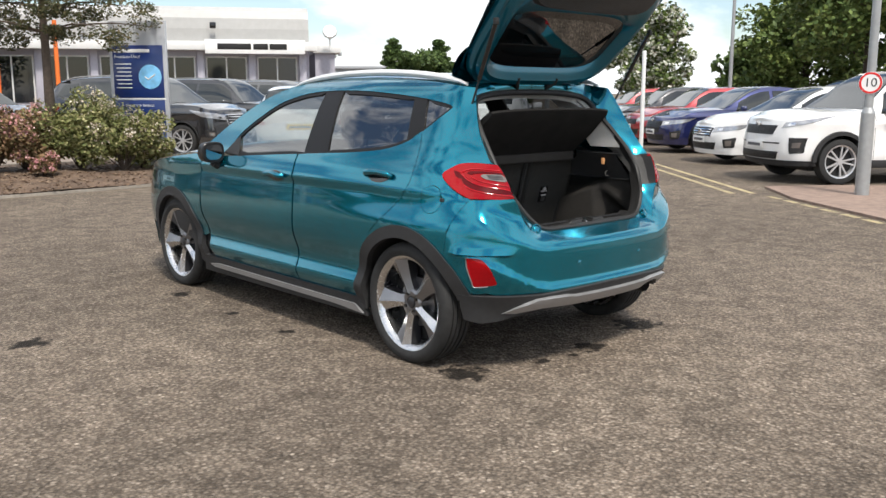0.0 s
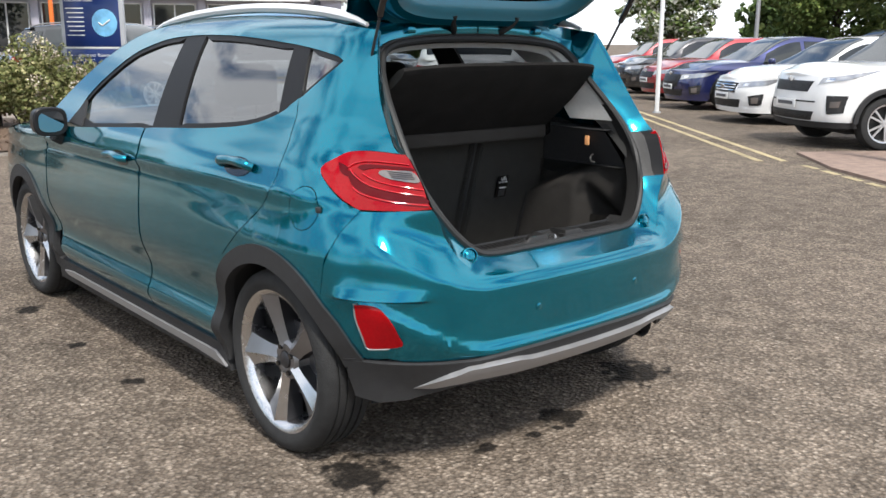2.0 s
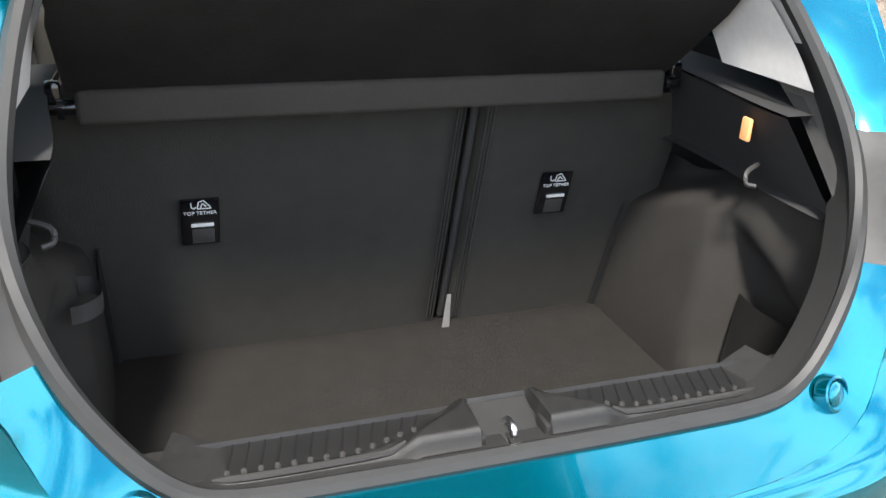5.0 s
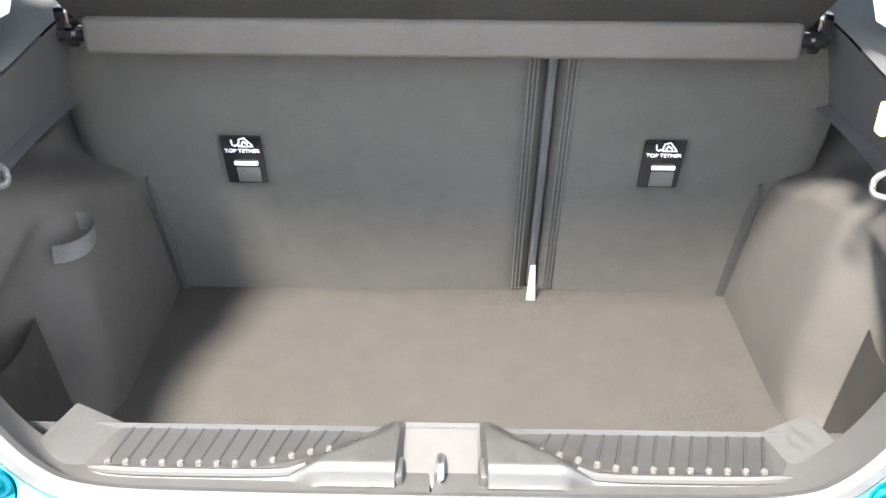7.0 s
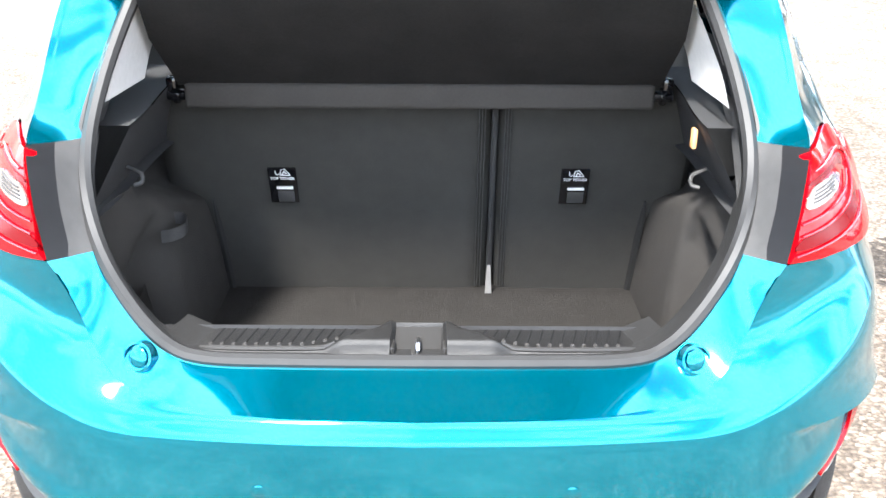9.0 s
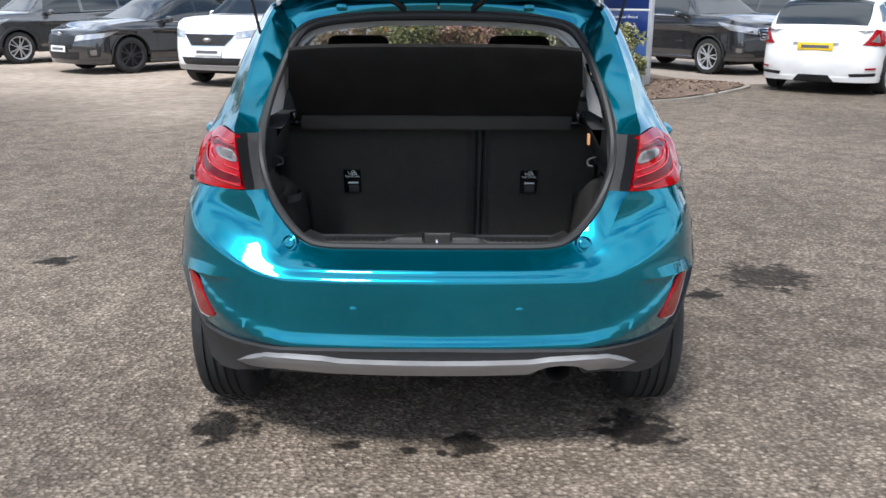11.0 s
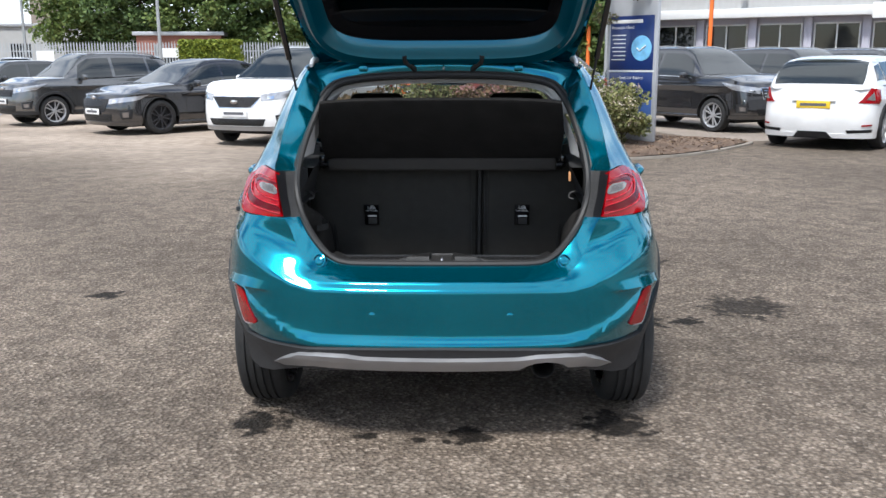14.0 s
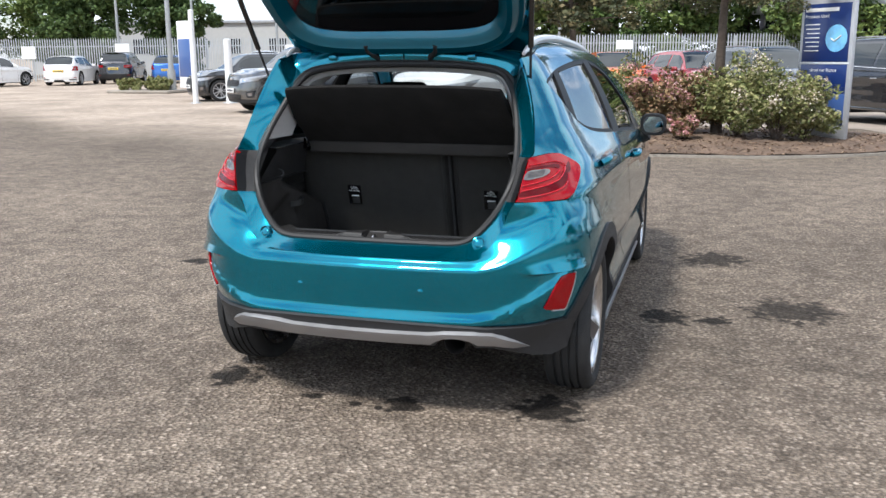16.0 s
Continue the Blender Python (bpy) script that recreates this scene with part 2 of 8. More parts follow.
def box(bm, cx, cy, cz, sx, sy, sz, m=None, bevel=0.0, seg=2):
    """A box with its centre and full sizes, rounded edges if bevel, and then moved by m."""
    r = bmesh.ops.create_cube(bm, size=1.0)
    vs = r["verts"]
    for v in vs:
        v.co = Vector((v.co.x * sx + cx, v.co.y * sy + cy, v.co.z * sz + cz))
    if bevel:
        es = list({e for v in vs for e in v.link_edges})
        g = bmesh.ops.bevel(bm, geom=vs + es, offset=bevel, segments=seg, profile=0.5, affect="EDGES", clamp_overlap=True)
        vs = list({v for f in g["faces"] for v in f.verts} | {v for v in vs if v.is_valid})
    if m is not None:
        for v in vs:
            v.co = m @ v.co
    return vs


def cyl(bm, p0, p1, r0, r1=None, seg=16, caps=True):
    p0, p1 = Vector(p0), Vector(p1)
    r1 = r0 if r1 is None else r1
    d = p1 - p0
    q = d.to_track_quat("Z", "Y").to_matrix().to_4x4()
    m = Matrix.Translation((p0 + p1) / 2) @ q
    return bmesh.ops.create_cone(bm, cap_ends=caps, segments=seg, radius1=r0, radius2=r1, depth=d.length, matrix=m)["verts"]


def lathe(bm, prof, axis="X", centre=(0, 0, 0), seg=48, closed=False):
    """Turn a profile of (along, radius) round an axis through centre."""
    c = Vector(centre)
    rings = []
    for a in range(seg):
        th = 2 * math.pi * a / seg
        ring = []
        for al, r in prof:
            if axis == "X":
                p = Vector((al, r * math.cos(th), r * math.sin(th)))
            elif axis == "Y":
                p = Vector((r * math.cos(th), al, r * math.sin(th)))
            else:
                p = Vector((r * math.cos(th), r * math.sin(th), al))
            ring.append(bm.verts.new(c + p))
        rings.append(ring)
    k = len(prof)
    for a in range(seg):
        r0, r1 = rings[a], rings[(a + 1) % seg]
        for i in range(k if closed else k - 1):
            j = (i + 1) % k
            bm.faces.new((r0[i], r0[j], r1[j], r1[i]))


def grid(bm, nu, nv, f, wrap=False):
    """A sheet of nu by nv cells over f(u, v), u and v from 0 to 1."""
    rows = [[bm.verts.new(f(i / nu, j / nv)) for j in range(nv + 1)] for i in range(nu + 1)]
    for i in range(nu):
        for j in range(nv):
            bm.faces.new((rows[i][j], rows[i + 1][j], rows[i + 1][j + 1], rows[i][j + 1]))
    return rows


def tube(bm, pts, r, seg=8, closed=False):
    pts = [Vector(p) for p in pts]
    n = len(pts)
    rings = []
    up = Vector((0.03, 0.05, 1)).normalized()
    for i, p in enumerate(pts):
        a = pts[(i - 1) % n] if closed or i else pts[i]
        b = pts[(i + 1) % n] if closed or i < n - 1 else pts[i]
        d = (b - a).normalized()
        s = d.cross(up)
        if s.length < 0.05:
            s = d.cross(Vector((0, 1, 0)))
        s.normalize()
        t = s.cross(d)
        rr = r[i] if isinstance(r, (list, tuple)) else r
        rings.append([bm.verts.new(p + rr * (math.cos(2 * math.pi * k / seg) * s + math.sin(2 * math.pi * k / seg) * t)) for k in range(seg)])
    for i in range(n if closed else n - 1):
        r0, r1 = rings[i], rings[(i + 1) % n]
        for k in range(seg):
            bm.faces.new((r0[k], r0[(k + 1) % seg], r1[(k + 1) % seg], r1[k]))
    if not closed:
        bm.faces.new(rings[0])
        bm.faces.new(rings[-1][::-1])


def spline(pts, n):
    """n + 1 points on a smooth curve through pts."""
    pts = [Vector(p) for p in pts]
    seg = len(pts) - 1
    out = []
    for i in range(n + 1):
        u = min(i / n * seg, seg - 1e-6)
        k = int(u)
        t = u - k
        p1, p2 = pts[k], pts[k + 1]
        p0 = pts[k - 1] if k else p1 * 2 - p2
        p3 = pts[k + 2] if k + 2 <= seg else p2 * 2 - p1
        out.append(0.5 * ((2 * p1) + (p2 - p0) * t + (2 * p0 - 5 * p1 + 4 * p2 - p3) * t * t + (3 * p1 - p0 - 3 * p2 + p3) * t ** 3))
    return out


def curve1(xs, ys):
    """A smooth function through (xs, ys), flat-tangent limited."""
    xs, ys = np.array(xs, float), np.array(ys, float)
    h = np.diff(xs)
    d = np.diff(ys) / h
    m = np.zeros(len(xs))
    m[0], m[-1] = d[0], d[-1]
    for i in range(1, len(xs) - 1):
        if d[i - 1] * d[i] > 0:
            w1, w2 = 2 * h[i] + h[i - 1], h[i] + 2 * h[i - 1]
            m[i] = (w1 + w2) / (w1 / d[i - 1] + w2 / d[i])

    def f(x):
        if x <= xs[0]:
            return ys[0] + m[0] * (x - xs[0])
        if x >= xs[-1]:
            return ys[-1] + m[-1] * (x - xs[-1])
        i = int(np.searchsorted(xs, x)) - 1
        t = (x - xs[i]) / h[i]
        return ((1 + 2 * t) * (1 - t) ** 2 * ys[i] + t * (1 - t) ** 2 * h[i] * m[i]
                + t * t * (3 - 2 * t) * ys[i + 1] + t * t * (t - 1) * h[i] * m[i + 1])
    return f


def inside(poly, px, py):
    """Which of the points lie inside the polygon."""
    poly = np.asarray(poly, float)
    px, py = np.asarray(px, float), np.asarray(py, float)
    res = np.zeros(px.shape, bool)
    j = len(poly) - 1
    for i in range(len(poly)):
        xi, yi, xj, yj = *poly[i], *poly[j]
        c = (yi > py) != (yj > py)
        xc = (xj - xi) * (py - yi) / (yj - yi if yj != yi else 1e-12) + xi
        res ^= c & (px < xc)
        j = i
    return res


def dense(poly, step, closed=True):
    """The polygon with points added so that no edge is longer than step."""
    out = []
    n = len(poly)
    for i in range(n if closed else n - 1):
        a, b = poly[i], poly[(i + 1) % n]
        k = max(1, int(math.ceil(math.hypot(b[0] - a[0], b[1] - a[1]) / step)))
        out += [(a[0] + (b[0] - a[0]) * j / k, a[1] + (b[1] - a[1]) * j / k) for j in range(k)]
    if not closed:
        out.append(tuple(poly[-1]))
    return out


def smooth2(pts, n, closed=False):
    """A smooth curve through 2D points."""
    if closed:
        pts = list(pts) + [pts[0]]
    return [(p.x, p.y) for p in spline([(x, y, 0) for x, y in pts], n)][: None if not closed else -1]


from mathutils.geometry import delaunay_2d_cdt


def panel(outline, f, holes=(), step=0.035, depth=0.012):
    """A sheet of metal: the 2D outline, less its holes, laid on the surface f(u, v), with its edges turned inwards by depth."""
    loops = [dense(outline, step * 0.7)] + [dense(h, step * 0.7) for h in holes]
    verts, edges = [], []
    for lp in loops:
        k = len(verts)
        verts += [Vector(p) for p in lp]
        edges += [(k + i, k + (i + 1) % len(lp)) for i in range(len(lp))]
    arr = np.array(outline)
    us, vs = np.arange(arr[:, 0].min(), arr[:, 0].max(), step), np.arange(arr[:, 1].min(), arr[:, 1].max(), step)
    gu, gv = [g.ravel() for g in np.meshgrid(us, vs)]
    ok = inside(outline, gu, gv)
    for h in holes:
        ok &= ~inside(h, gu, gv)
    allp = np.array([tuple(v) for v in verts])
    for u, v in zip(gu[ok], gv[ok]):
        if np.min(np.hypot(allp[:, 0] - u, allp[:, 1] - v)) > step * 0.45:
            verts.append(Vector((u, v)))
    co, _, tris, _, _, _ = delaunay_2d_cdt(verts, edges, [], 0, 1e-6)
    cu = np.array([sum(co[i][0] for i in t) / 3 for t in tris])
    cv = np.array([sum(co[i][1] for i in t) / 3 for t in tris])
    ok = inside(outline, cu, cv)
    for h in holes:
        ok &= ~inside(h, cu, cv)
    bm = bmesh.new()
    bv = [bm.verts.new(f(p[0], p[1])) for p in co]
    for t, k in zip(tris, ok):
        if k:
            try:
                bm.faces.new([bv[i] for i in t])
            except ValueError:
                pass
    for v in [v for v in bm.verts if not v.link_faces]:
        bm.verts.remove(v)
    bmesh.ops.recalc_face_normals(bm, faces=bm.faces)
    if depth:
        # orient outwards from the car's middle
        tot = sum((fc.normal.dot(fc.calc_center_median() - Vector((0, 1.2, 0.75))) * fc.calc_area() for fc in bm.faces))
        if tot < 0:
            bmesh.ops.reverse_faces(bm, faces=bm.faces)
        bm.normal_update()
        be = [e for e in bm.edges if len(e.link_faces) == 1]
        nv = {}
        for e in be:
            for v in e.verts:
                if v not in nv:
                    nv[v] = bm.verts.new(v.co - v.normal * depth)
        for e in be:
            a, b = e.verts
            bm.faces.new((a, b, nv[b], nv[a]))
    return bm


# ---------- the teal hatchback: its outer surface ----------
def smoothstep(a, b, x):
    t = min(max((x - a) / (b - a), 0), 1)
    return t * t * (3 - 2 * t)


PLAN = [(0, -0.660), (0.2, -0.655), (0.38, -0.640), (0.535, -0.611), (0.65, -0.556), (0.738, -0.474), (0.795, -0.370), (0.826, -0.25),
        (0.841, -0.12), (0.845, 0.0), (0.847, 0.2), (0.848, 0.6), (0.848, 1.2), (0.848, 1.8), (0.846, 2.2), (0.838, 2.5), (0.820, 2.75),
        (0.785, 2.95), (0.72, 3.11), (0.60, 3.22), (0.40, 3.285), (0.2, 3.305), (0, 3.31)]
_pp = spline([(x, y, 0) for x, y in PLAN], 440)
_ss = np.r_[0, np.cumsum([(_pp[i + 1] - _pp[i]).length for i in range(440)])]
_px, _py = np.array([p.x for p in _pp]), np.array([p.y for p in _pp])
SIDE_X = curve1([0.10, 0.20, 0.30, 0.40, 0.50, 0.60, 0.72, 0.80, 0.846, 0.862, 0.870, 0.90, 0.95, 1.00, 1.10, 1.20, 1.30, 1.37, 1.42],
                [0.775, 0.795, 0.808, 0.828, 0.843, 0.848, 0.842, 0.8350, 0.8375, 0.8440, 0.8435, 0.833, 0.817, 0.792, 0.750, 0.702, 0.645, 0.592, 0.500])
# the tail's profile at the middle (a leaning face, a crisp shelf and a sill wall) and at the corners (one broad sloping shelf)
LOW_Z, LOW_D = [0.10, 0.22, 0.30, 0.38, 0.414, 0.426, 0.444, 0.48, 0.54, 0.585, 0.608], [0.11, 0.095, 0.06, 0.026, 0.0095, 0.0115, 0.0205, 0.0225, 0.0230, 0.0245, 0.0265]
REAR_D = curve1(LOW_Z + [0.612, 0.6135, 0.640, 0.645, 0.655, 0.665, 0.69, 0.75, 0.84, 1.00, 1.30], LOW_D + [0.0278, 0.0292, 0.0455, 0.058, 0.080, 0.102, 0.125, 0.162, 0.215, 0.245, 0.27])
REAR_B = curve1(LOW_Z + [0.612, 0.622, 0.640, 0.664, 0.682, 0.70, 0.715, 0.732, 0.76, 0.805, 0.84, 1.00, 1.30], LOW_D + [0.0285, 0.0365, 0.0500, 0.068, 0.081, 0.092, 0.099, 0.104, 0.108, 0.114, 0.118, 0.245, 0.27])


def rear_up(z, a):
    """How far the tail leans in at the height of the lamps, a metres round from the middle."""
    k = 0.03 + 0.095 * smoothstep(0.62, 0.80, a)
    q = max((z - 0.85) / 0.15, -1.0)
    return 0.105 + (q * k if q < 1 else k + (z - 1.0) * 0.15)


TUCK = curve1([0.60, 0.70, 0.75, 0.80, 0.85, 0.90, 0.95, 1.00, 1.05, 1.10, 1.40], [0.0, 0.0, 0.010, 0.020, 0.030, 0.038, 0.044, 0.055, 0.066, 0.080, 0.080])
S_SIDE = float(np.interp(0.0, _py[:300], _ss[:300]))
S_MAX = float(_ss[-1])


def body(s, z):
    """The point of the car's skin at s metres round its plan from the middle of the rear (to the car's left if s > 0) and height z."""
    a = abs(s)
    cx, cy = float(np.interp(a, _ss, _px)), float(np.interp(a, _ss, _py))
    rw = 1 - smoothstep(0.62, S_SIDE + 0.12, a)
    fw = smoothstep(S_SIDE + 2.35, S_MAX - 0.5, a)
    x = cx * SIDE_X(z) / 0.848
    # the glasshouse and the shoulders draw in towards the tail
    x *= 1 - max(TUCK(z), 0.0) * (1 - smoothstep(0.0, 0.75, cy)) * (1 - (1 - 0.4 * smoothstep(0.98, 1.06, z)) * (1 - smoothstep(-0.54, -0.38, cy)))
    # a shallow pressed hollow along the doors
    if 0.1 < cy < 2.4:
        k = smoothstep(0.1, 0.4, cy) * (1 - smoothstep(2.0, 2.4, cy))
        x -= 0.028 * k * math.exp(-((z - 0.45) / 0.075) ** 2)
        x += 0.020 * k * math.exp(-((z - 0.335) / 0.042) ** 2)
        x -= 0.008 * k * math.exp(-((z - 0.842) / 0.022) ** 2)
    # a ledge over the rear reflectors
    cr = smoothstep(0.56, 0.76, a) * (1 - smoothstep(0.86, 0.98, a))
    if cr:
        g = cr * float(np.interp(z, [0.455, 0.588, 0.598, 0.636], [0.0, -0.014, 0.013, 0.0]))
        x += g * 0.8
        cy -= g * 0.6
    zl, kb = z - lift_at(a), smoothstep(0.30, 0.54, a)
    tail = REAR_D(zl) + ((REAR_B(zl) - REAR_D(zl)) * kb if kb else 0.0)
    ku = smoothstep(0.765, 0.845, z) * smoothstep(0.44, 0.56, a)
    if ku:
        tail += (rear_up(z, a) - tail) * ku
    y = cy + rw * tail - fw * 0.25 * max(0.0, z - 0.55)
    return Vector((-x if s > 0 else x, y, z))


def s_of(y, z, lo=0.45):
    """The place round the plan at which the side's skin lies at y."""
    a, b = lo, S_MAX - 0.45
    for _ in range(40):
        m = (a + b) / 2
        if body(m, z).y < y:
            a = m
        else:
            b = m
    return (a + b) / 2


def s_at_x(x, z):
    a, b = 0.0, S_SIDE
    for _ in range(40):
        m = (a + b) / 2
        if abs(body(m, z).x) < x:
            a = m
        else:
            b = m
    return (a + b) / 2


def side(sign, out=0.0):
    """The skin as a function of y and z on one side, proud by out."""
    def f(y, z):
        s = s_of(y, z) * sign
        p = body(s, z)
        if out:
            e = 0.004
            n = (body(s + e, z) - body(s - e, z)).cross(body(s, z + e) - body(s, z - e)).normalized()
            p = p + n * (out if n.x * p.x > 0 or n.y < -0.7 else -out)
        return p
    return f


def wrap(out=0.0):
    """The skin as a function of s and z, proud by out."""
    def f(s, z):
        p = body(s, z)
        if out:
            e = 0.004
            n = (body(s + e, z) - body(s - e, z)).cross(body(s, z + e) - body(s, z - e)).normalized()
            if n.dot(p - Vector((0, 0.6, p.z))) < 0:
                n = -n
            p = p + n * out
        return p
    return f


def lift_at(s):
    return 0.17 * smoothstep(0.42, 0.93, abs(s))


HUB_R, HUB_F, HUB_Z = 0.0, 2.493, 0.300


def arc(cy, r, a0, a1, n=14):
    return [(cy + r * math.cos(radians(a0 + (a1 - a0) * i / n)), HUB_Z + r * math.sin(radians(a0 + (a1 - a0) * i / n))) for i in range(n + 1)]


car = thing("hatchback_car", "teal metallic five-door hatchback with open tailgate and black cladding", "car")
ARCH = 0.388
DLO_TOP = [(1.76, 0.962), (1.655, 1.085), (1.50, 1.187), (1.34, 1.268), (1.18, 1.312), (1.02, 1.336), (0.78, 1.346), (0.50, 1.340),
           (0.16, 1.312), (-0.06, 1.283), (-0.118, 1.266)]
DLO_BOT = [(-0.085, 1.236), (0.02, 1.155), (0.124, 1.094), (0.266, 1.052), (0.50, 1.027), (0.74, 1.012), (1.20, 0.982), (1.60, 0.955)]
ROOF_EDGE = [(2.12, 0.955), (1.95, 1.065), (1.75, 1.185), (1.55, 1.285), (1.35, 1.355), (1.10, 1.398), (0.80, 1.414), (0.45, 1.412), (0.10, 1.392), (-0.19, 1.360)]
dlo_top, dlo_bot = smooth2(DLO_TOP, 40), smooth2(DLO_BOT, 30)
roof_edge = smooth2(ROOF_EDGE, 40)
DOOR_CUT = [(0.034, 1.146), (0.004, 1.06), (-0.020, 0.95), (-0.012, 0.885), (0.04, 0.815), (0.16, 0.715), (0.262, 0.625)]
door_cut = smooth2(DOOR_CUT, 24)
TAIL_EDGE = [(-0.405, 1.004), (-0.33, 1.009), (-0.262, 1.004), (-0.228, 0.985), (-0.204, 0.953), (-0.243, 0.915), (-0.30, 0.880), (-0.361, 0.855), (-0.374, 0.8495)]
tail_edge = smooth2(TAIL_EDGE, 20)
SEAM = dense([(-0.374, 0.8495), (-0.345, 0.80), (-0.30, 0.70), (-0.285, 0.565)], 0.015, closed=False)
quarter_rear = smooth2([(-0.19, 1.360), (-0.232, 1.27), (-0.290, 1.15), (-0.365, 1.04), (-0.405, 1.004)], 16)


def gap(poly, g):
    """The outline drawn in by g metres, for the shut line round a panel."""
    p = np.array(poly)
    d = np.roll(p, -1, 0) - np.roll(p, 1, 0)
    n = np.stack([-d[:, 1], d[:, 0]], 1) / (np.linalg.norm(d, axis=1)[:, None] + 1e-9)
    area = 0.5 * np.sum(p[:, 0] * np.roll(p[:, 1], -1) - np.roll(p[:, 0], -1) * p[:, 1])
    return [tuple(q) for q in p + n * g * (1 if area > 0 else -1)]


for sg in (1, -1):
    f = side(sg)
    # rear quarter with the roof frame, in one pressing
    arch_up = arc(HUB_R, ARCH, 138, 48, 16)
    outline = roof_edge + quarter_rear[1:] + tail_edge[1:] + SEAM[1:] + arch_up + door_cut[::-1] + dlo_bot[:8][::-1] + dlo_top[::-1]
    cap = []
    if sg > 0:
        cap = [[(-0.178 + 0.066 * math.cos(2 * math.pi * i / 28), 0.836 + 0.066 * math.sin(2 * math.pi * i / 28)) for i in range(28)]]
    part("quarter_panel", panel(gap(outline, 0.0015), f, holes=cap, step=0.022), TEAL, car)
    if sg > 0:
        flap = part("fuel_flap", panel([(-0.178 + 0.0635 * math.cos(2 * math.pi * i / 28), 0.836 + 0.0635 * math.sin(2 * math.pi * i / 28)) for i in range(28)],
                                       side(sg, 0.0005), step=0.02), TEAL, car)
        bm = bmesh.new()
        c = side(sg, 0.003)(-0.243, 0.838)
        box(bm, *c, 0.012, 0.02, 0.018, bevel=0.004)
        part("latch_button", bm, CLAD, flap, "black latch button")
    # doors
    rear_door = [(0.955, 0.262)] + [(0.955, 0.60), (0.955, 0.995)] + [p for p in dlo_bot if 0.05 < p[0] < 0.94][::-1] + door_cut + arc(HUB_R, ARCH, 52, 6, 8) + [(0.392, 0.262)]
    d = part("rear_door", panel(gap(rear_door, 0.002), f, step=0.02), TEAL, car)
    front_door = [(0.965, 0.262), (0.965, 0.994)] + [p for p in dlo_bot if p[0] > 0.98] + [(1.80, 0.945), (1.97, 0.925), (2.045, 0.89), (2.07, 0.76), (2.06, 0.60), (2.02, 0.42), (1.96, 0.262)]
    d2 = part("front_door", panel(gap(front_door, 0.002), f, step=0.02), TEAL, car)
    for door, hy, hz in ((d, 0.215, 0.925), (d2, 1.135, 0.868)):
        # flat black oval on the skin paints the shade of the handle's recess
        cup = [(hy + 0.078 * math.cos(2 * math.pi * i / 24), hz - 0.004 + 0.031 * math.sin(2 * math.pi * i / 24)) for i in range(24)]
        part("handle_recess_shade", panel(cup, side(sg, 0.0025), step=0.02, depth=0.004), GLOSSBLACK, door, "black oval painting the handle recess's shade")
        bm = bmesh.new()
        g = side(sg, 0.03)
        e0 = side(sg, 0.004)
        tube(bm, spline([e0(hy - 0.092, hz), g(hy - 0.07, hz + 0.004), g(hy, hz + 0.008), g(hy + 0.07, hz + 0.004), e0(hy + 0.092, hz)], 16), 0.0155, 10)
        part("door_handle", bm, TEAL, door)
    # fender to the front
    fender = [(2.075, 0.62), (2.078, 0.76), (2.053, 0.895), (2.14, 0.945), (2.5, 0.905), (2.85, 0.845), (3.05, 0.79), (3.10, 0.65), (3.10, 0.44), (2.93, 0.40)] + arc(HUB_F, ARCH, 14, 166, 22) + [(2.03, 0.42)]
    part("fender", panel(gap(fender, 0.002), f, step=0.035), TEAL, car)
    # black window surround, pillars and panes
    surround = dlo_top + dlo_bot
    panes = {
        "front_side_window": [p for p in dlo_top if 0.892 < p[0] < 1.74],
        "rear_side_window": [p for p in dlo_top if 0.155 < p[0] < 0.80],
        "quarter_window": [p for p in dlo_top if p[0] < 0.115],
    }
    bot = {
        "front_side_window": [p for p in dlo_bot if 0.872 < p[0] < 1.595],
        "rear_side_window": [p for p in dlo_bot if 0.10 < p[0] < 0.775],
        "quarter_window": [p for p in dlo_bot if p[0] < 0.05],
    }
    hol = []
    for k in panes:
        poly = panes[k] + bot[k]
        hol.append(gap(poly, 0.016 if k != "quarter_window" else 0.011))
    part("window_surround", panel(gap(surround, -0.002), side(sg, -0.004), holes=hol, step=0.03, depth=0.012), PILLAR, car, "satin black window surround and pillars")
    for k, h in zip(panes, hol):
        w = part(k, panel(gap(h, -0.006), side(sg, -0.011), step=0.04, depth=0), PANE if k == "front_side_window" else PRIVACY, car,
                 "clear side glass" if k == "front_side_window" else "dark privacy glass")
        w.visible_shadow = False
    # cladding: arches, sill
    for cy, a0, a1, nm in ((HUB_R, 226, -12, "arch"), (HUB_F, 192, -16, "arch")):
        ring = arc(cy, 0.398, a1, a0 if cy else 205, 36) + arc(cy, 0.336, a0 if cy else 205, a1, 36)
        if cy == HUB_R:
            ring = arc(cy, 0.398, -14, 166, 30) + arc(cy, 0.336, 168, -14, 30)
        part("wheel_arch_trim", panel(ring, side(sg, 0.009), step=0.03, depth=0.035), CLAD, car, "matt black wheel arch cladding")
    sill = [(0.375, 0.275), (0.33, 0.175), (2.13, 0.165), (2.09, 0.275)]
    part("sill_trim", panel(sill, side(sg, 0.010), step=0.05, depth=0.03), CLAD, car, "matt black sill cladding")
    strip = [(0.42, 0.232), (0.35, 0.190), (0.60, 0.202), (1.97, 0.207), (2.02, 0.222), (1.9, 0.236)]
    part("sill_strip", panel(strip, side(sg, 0.020), step=0.05, depth=0.012), SILVER, car, "satin silver sill strip")
    # tail lamp
    tin = smooth2([(s_at_x(0.594, 1.003), 1.003), (s_at_x(0.590, 0.985), 0.985), (s_at_x(0.576, 0.92), 0.92), (s_at_x(0.560, 0.849), 0.849)], 10)
    tout = [(s_of(y, z), z) for y, z in tail_edge]
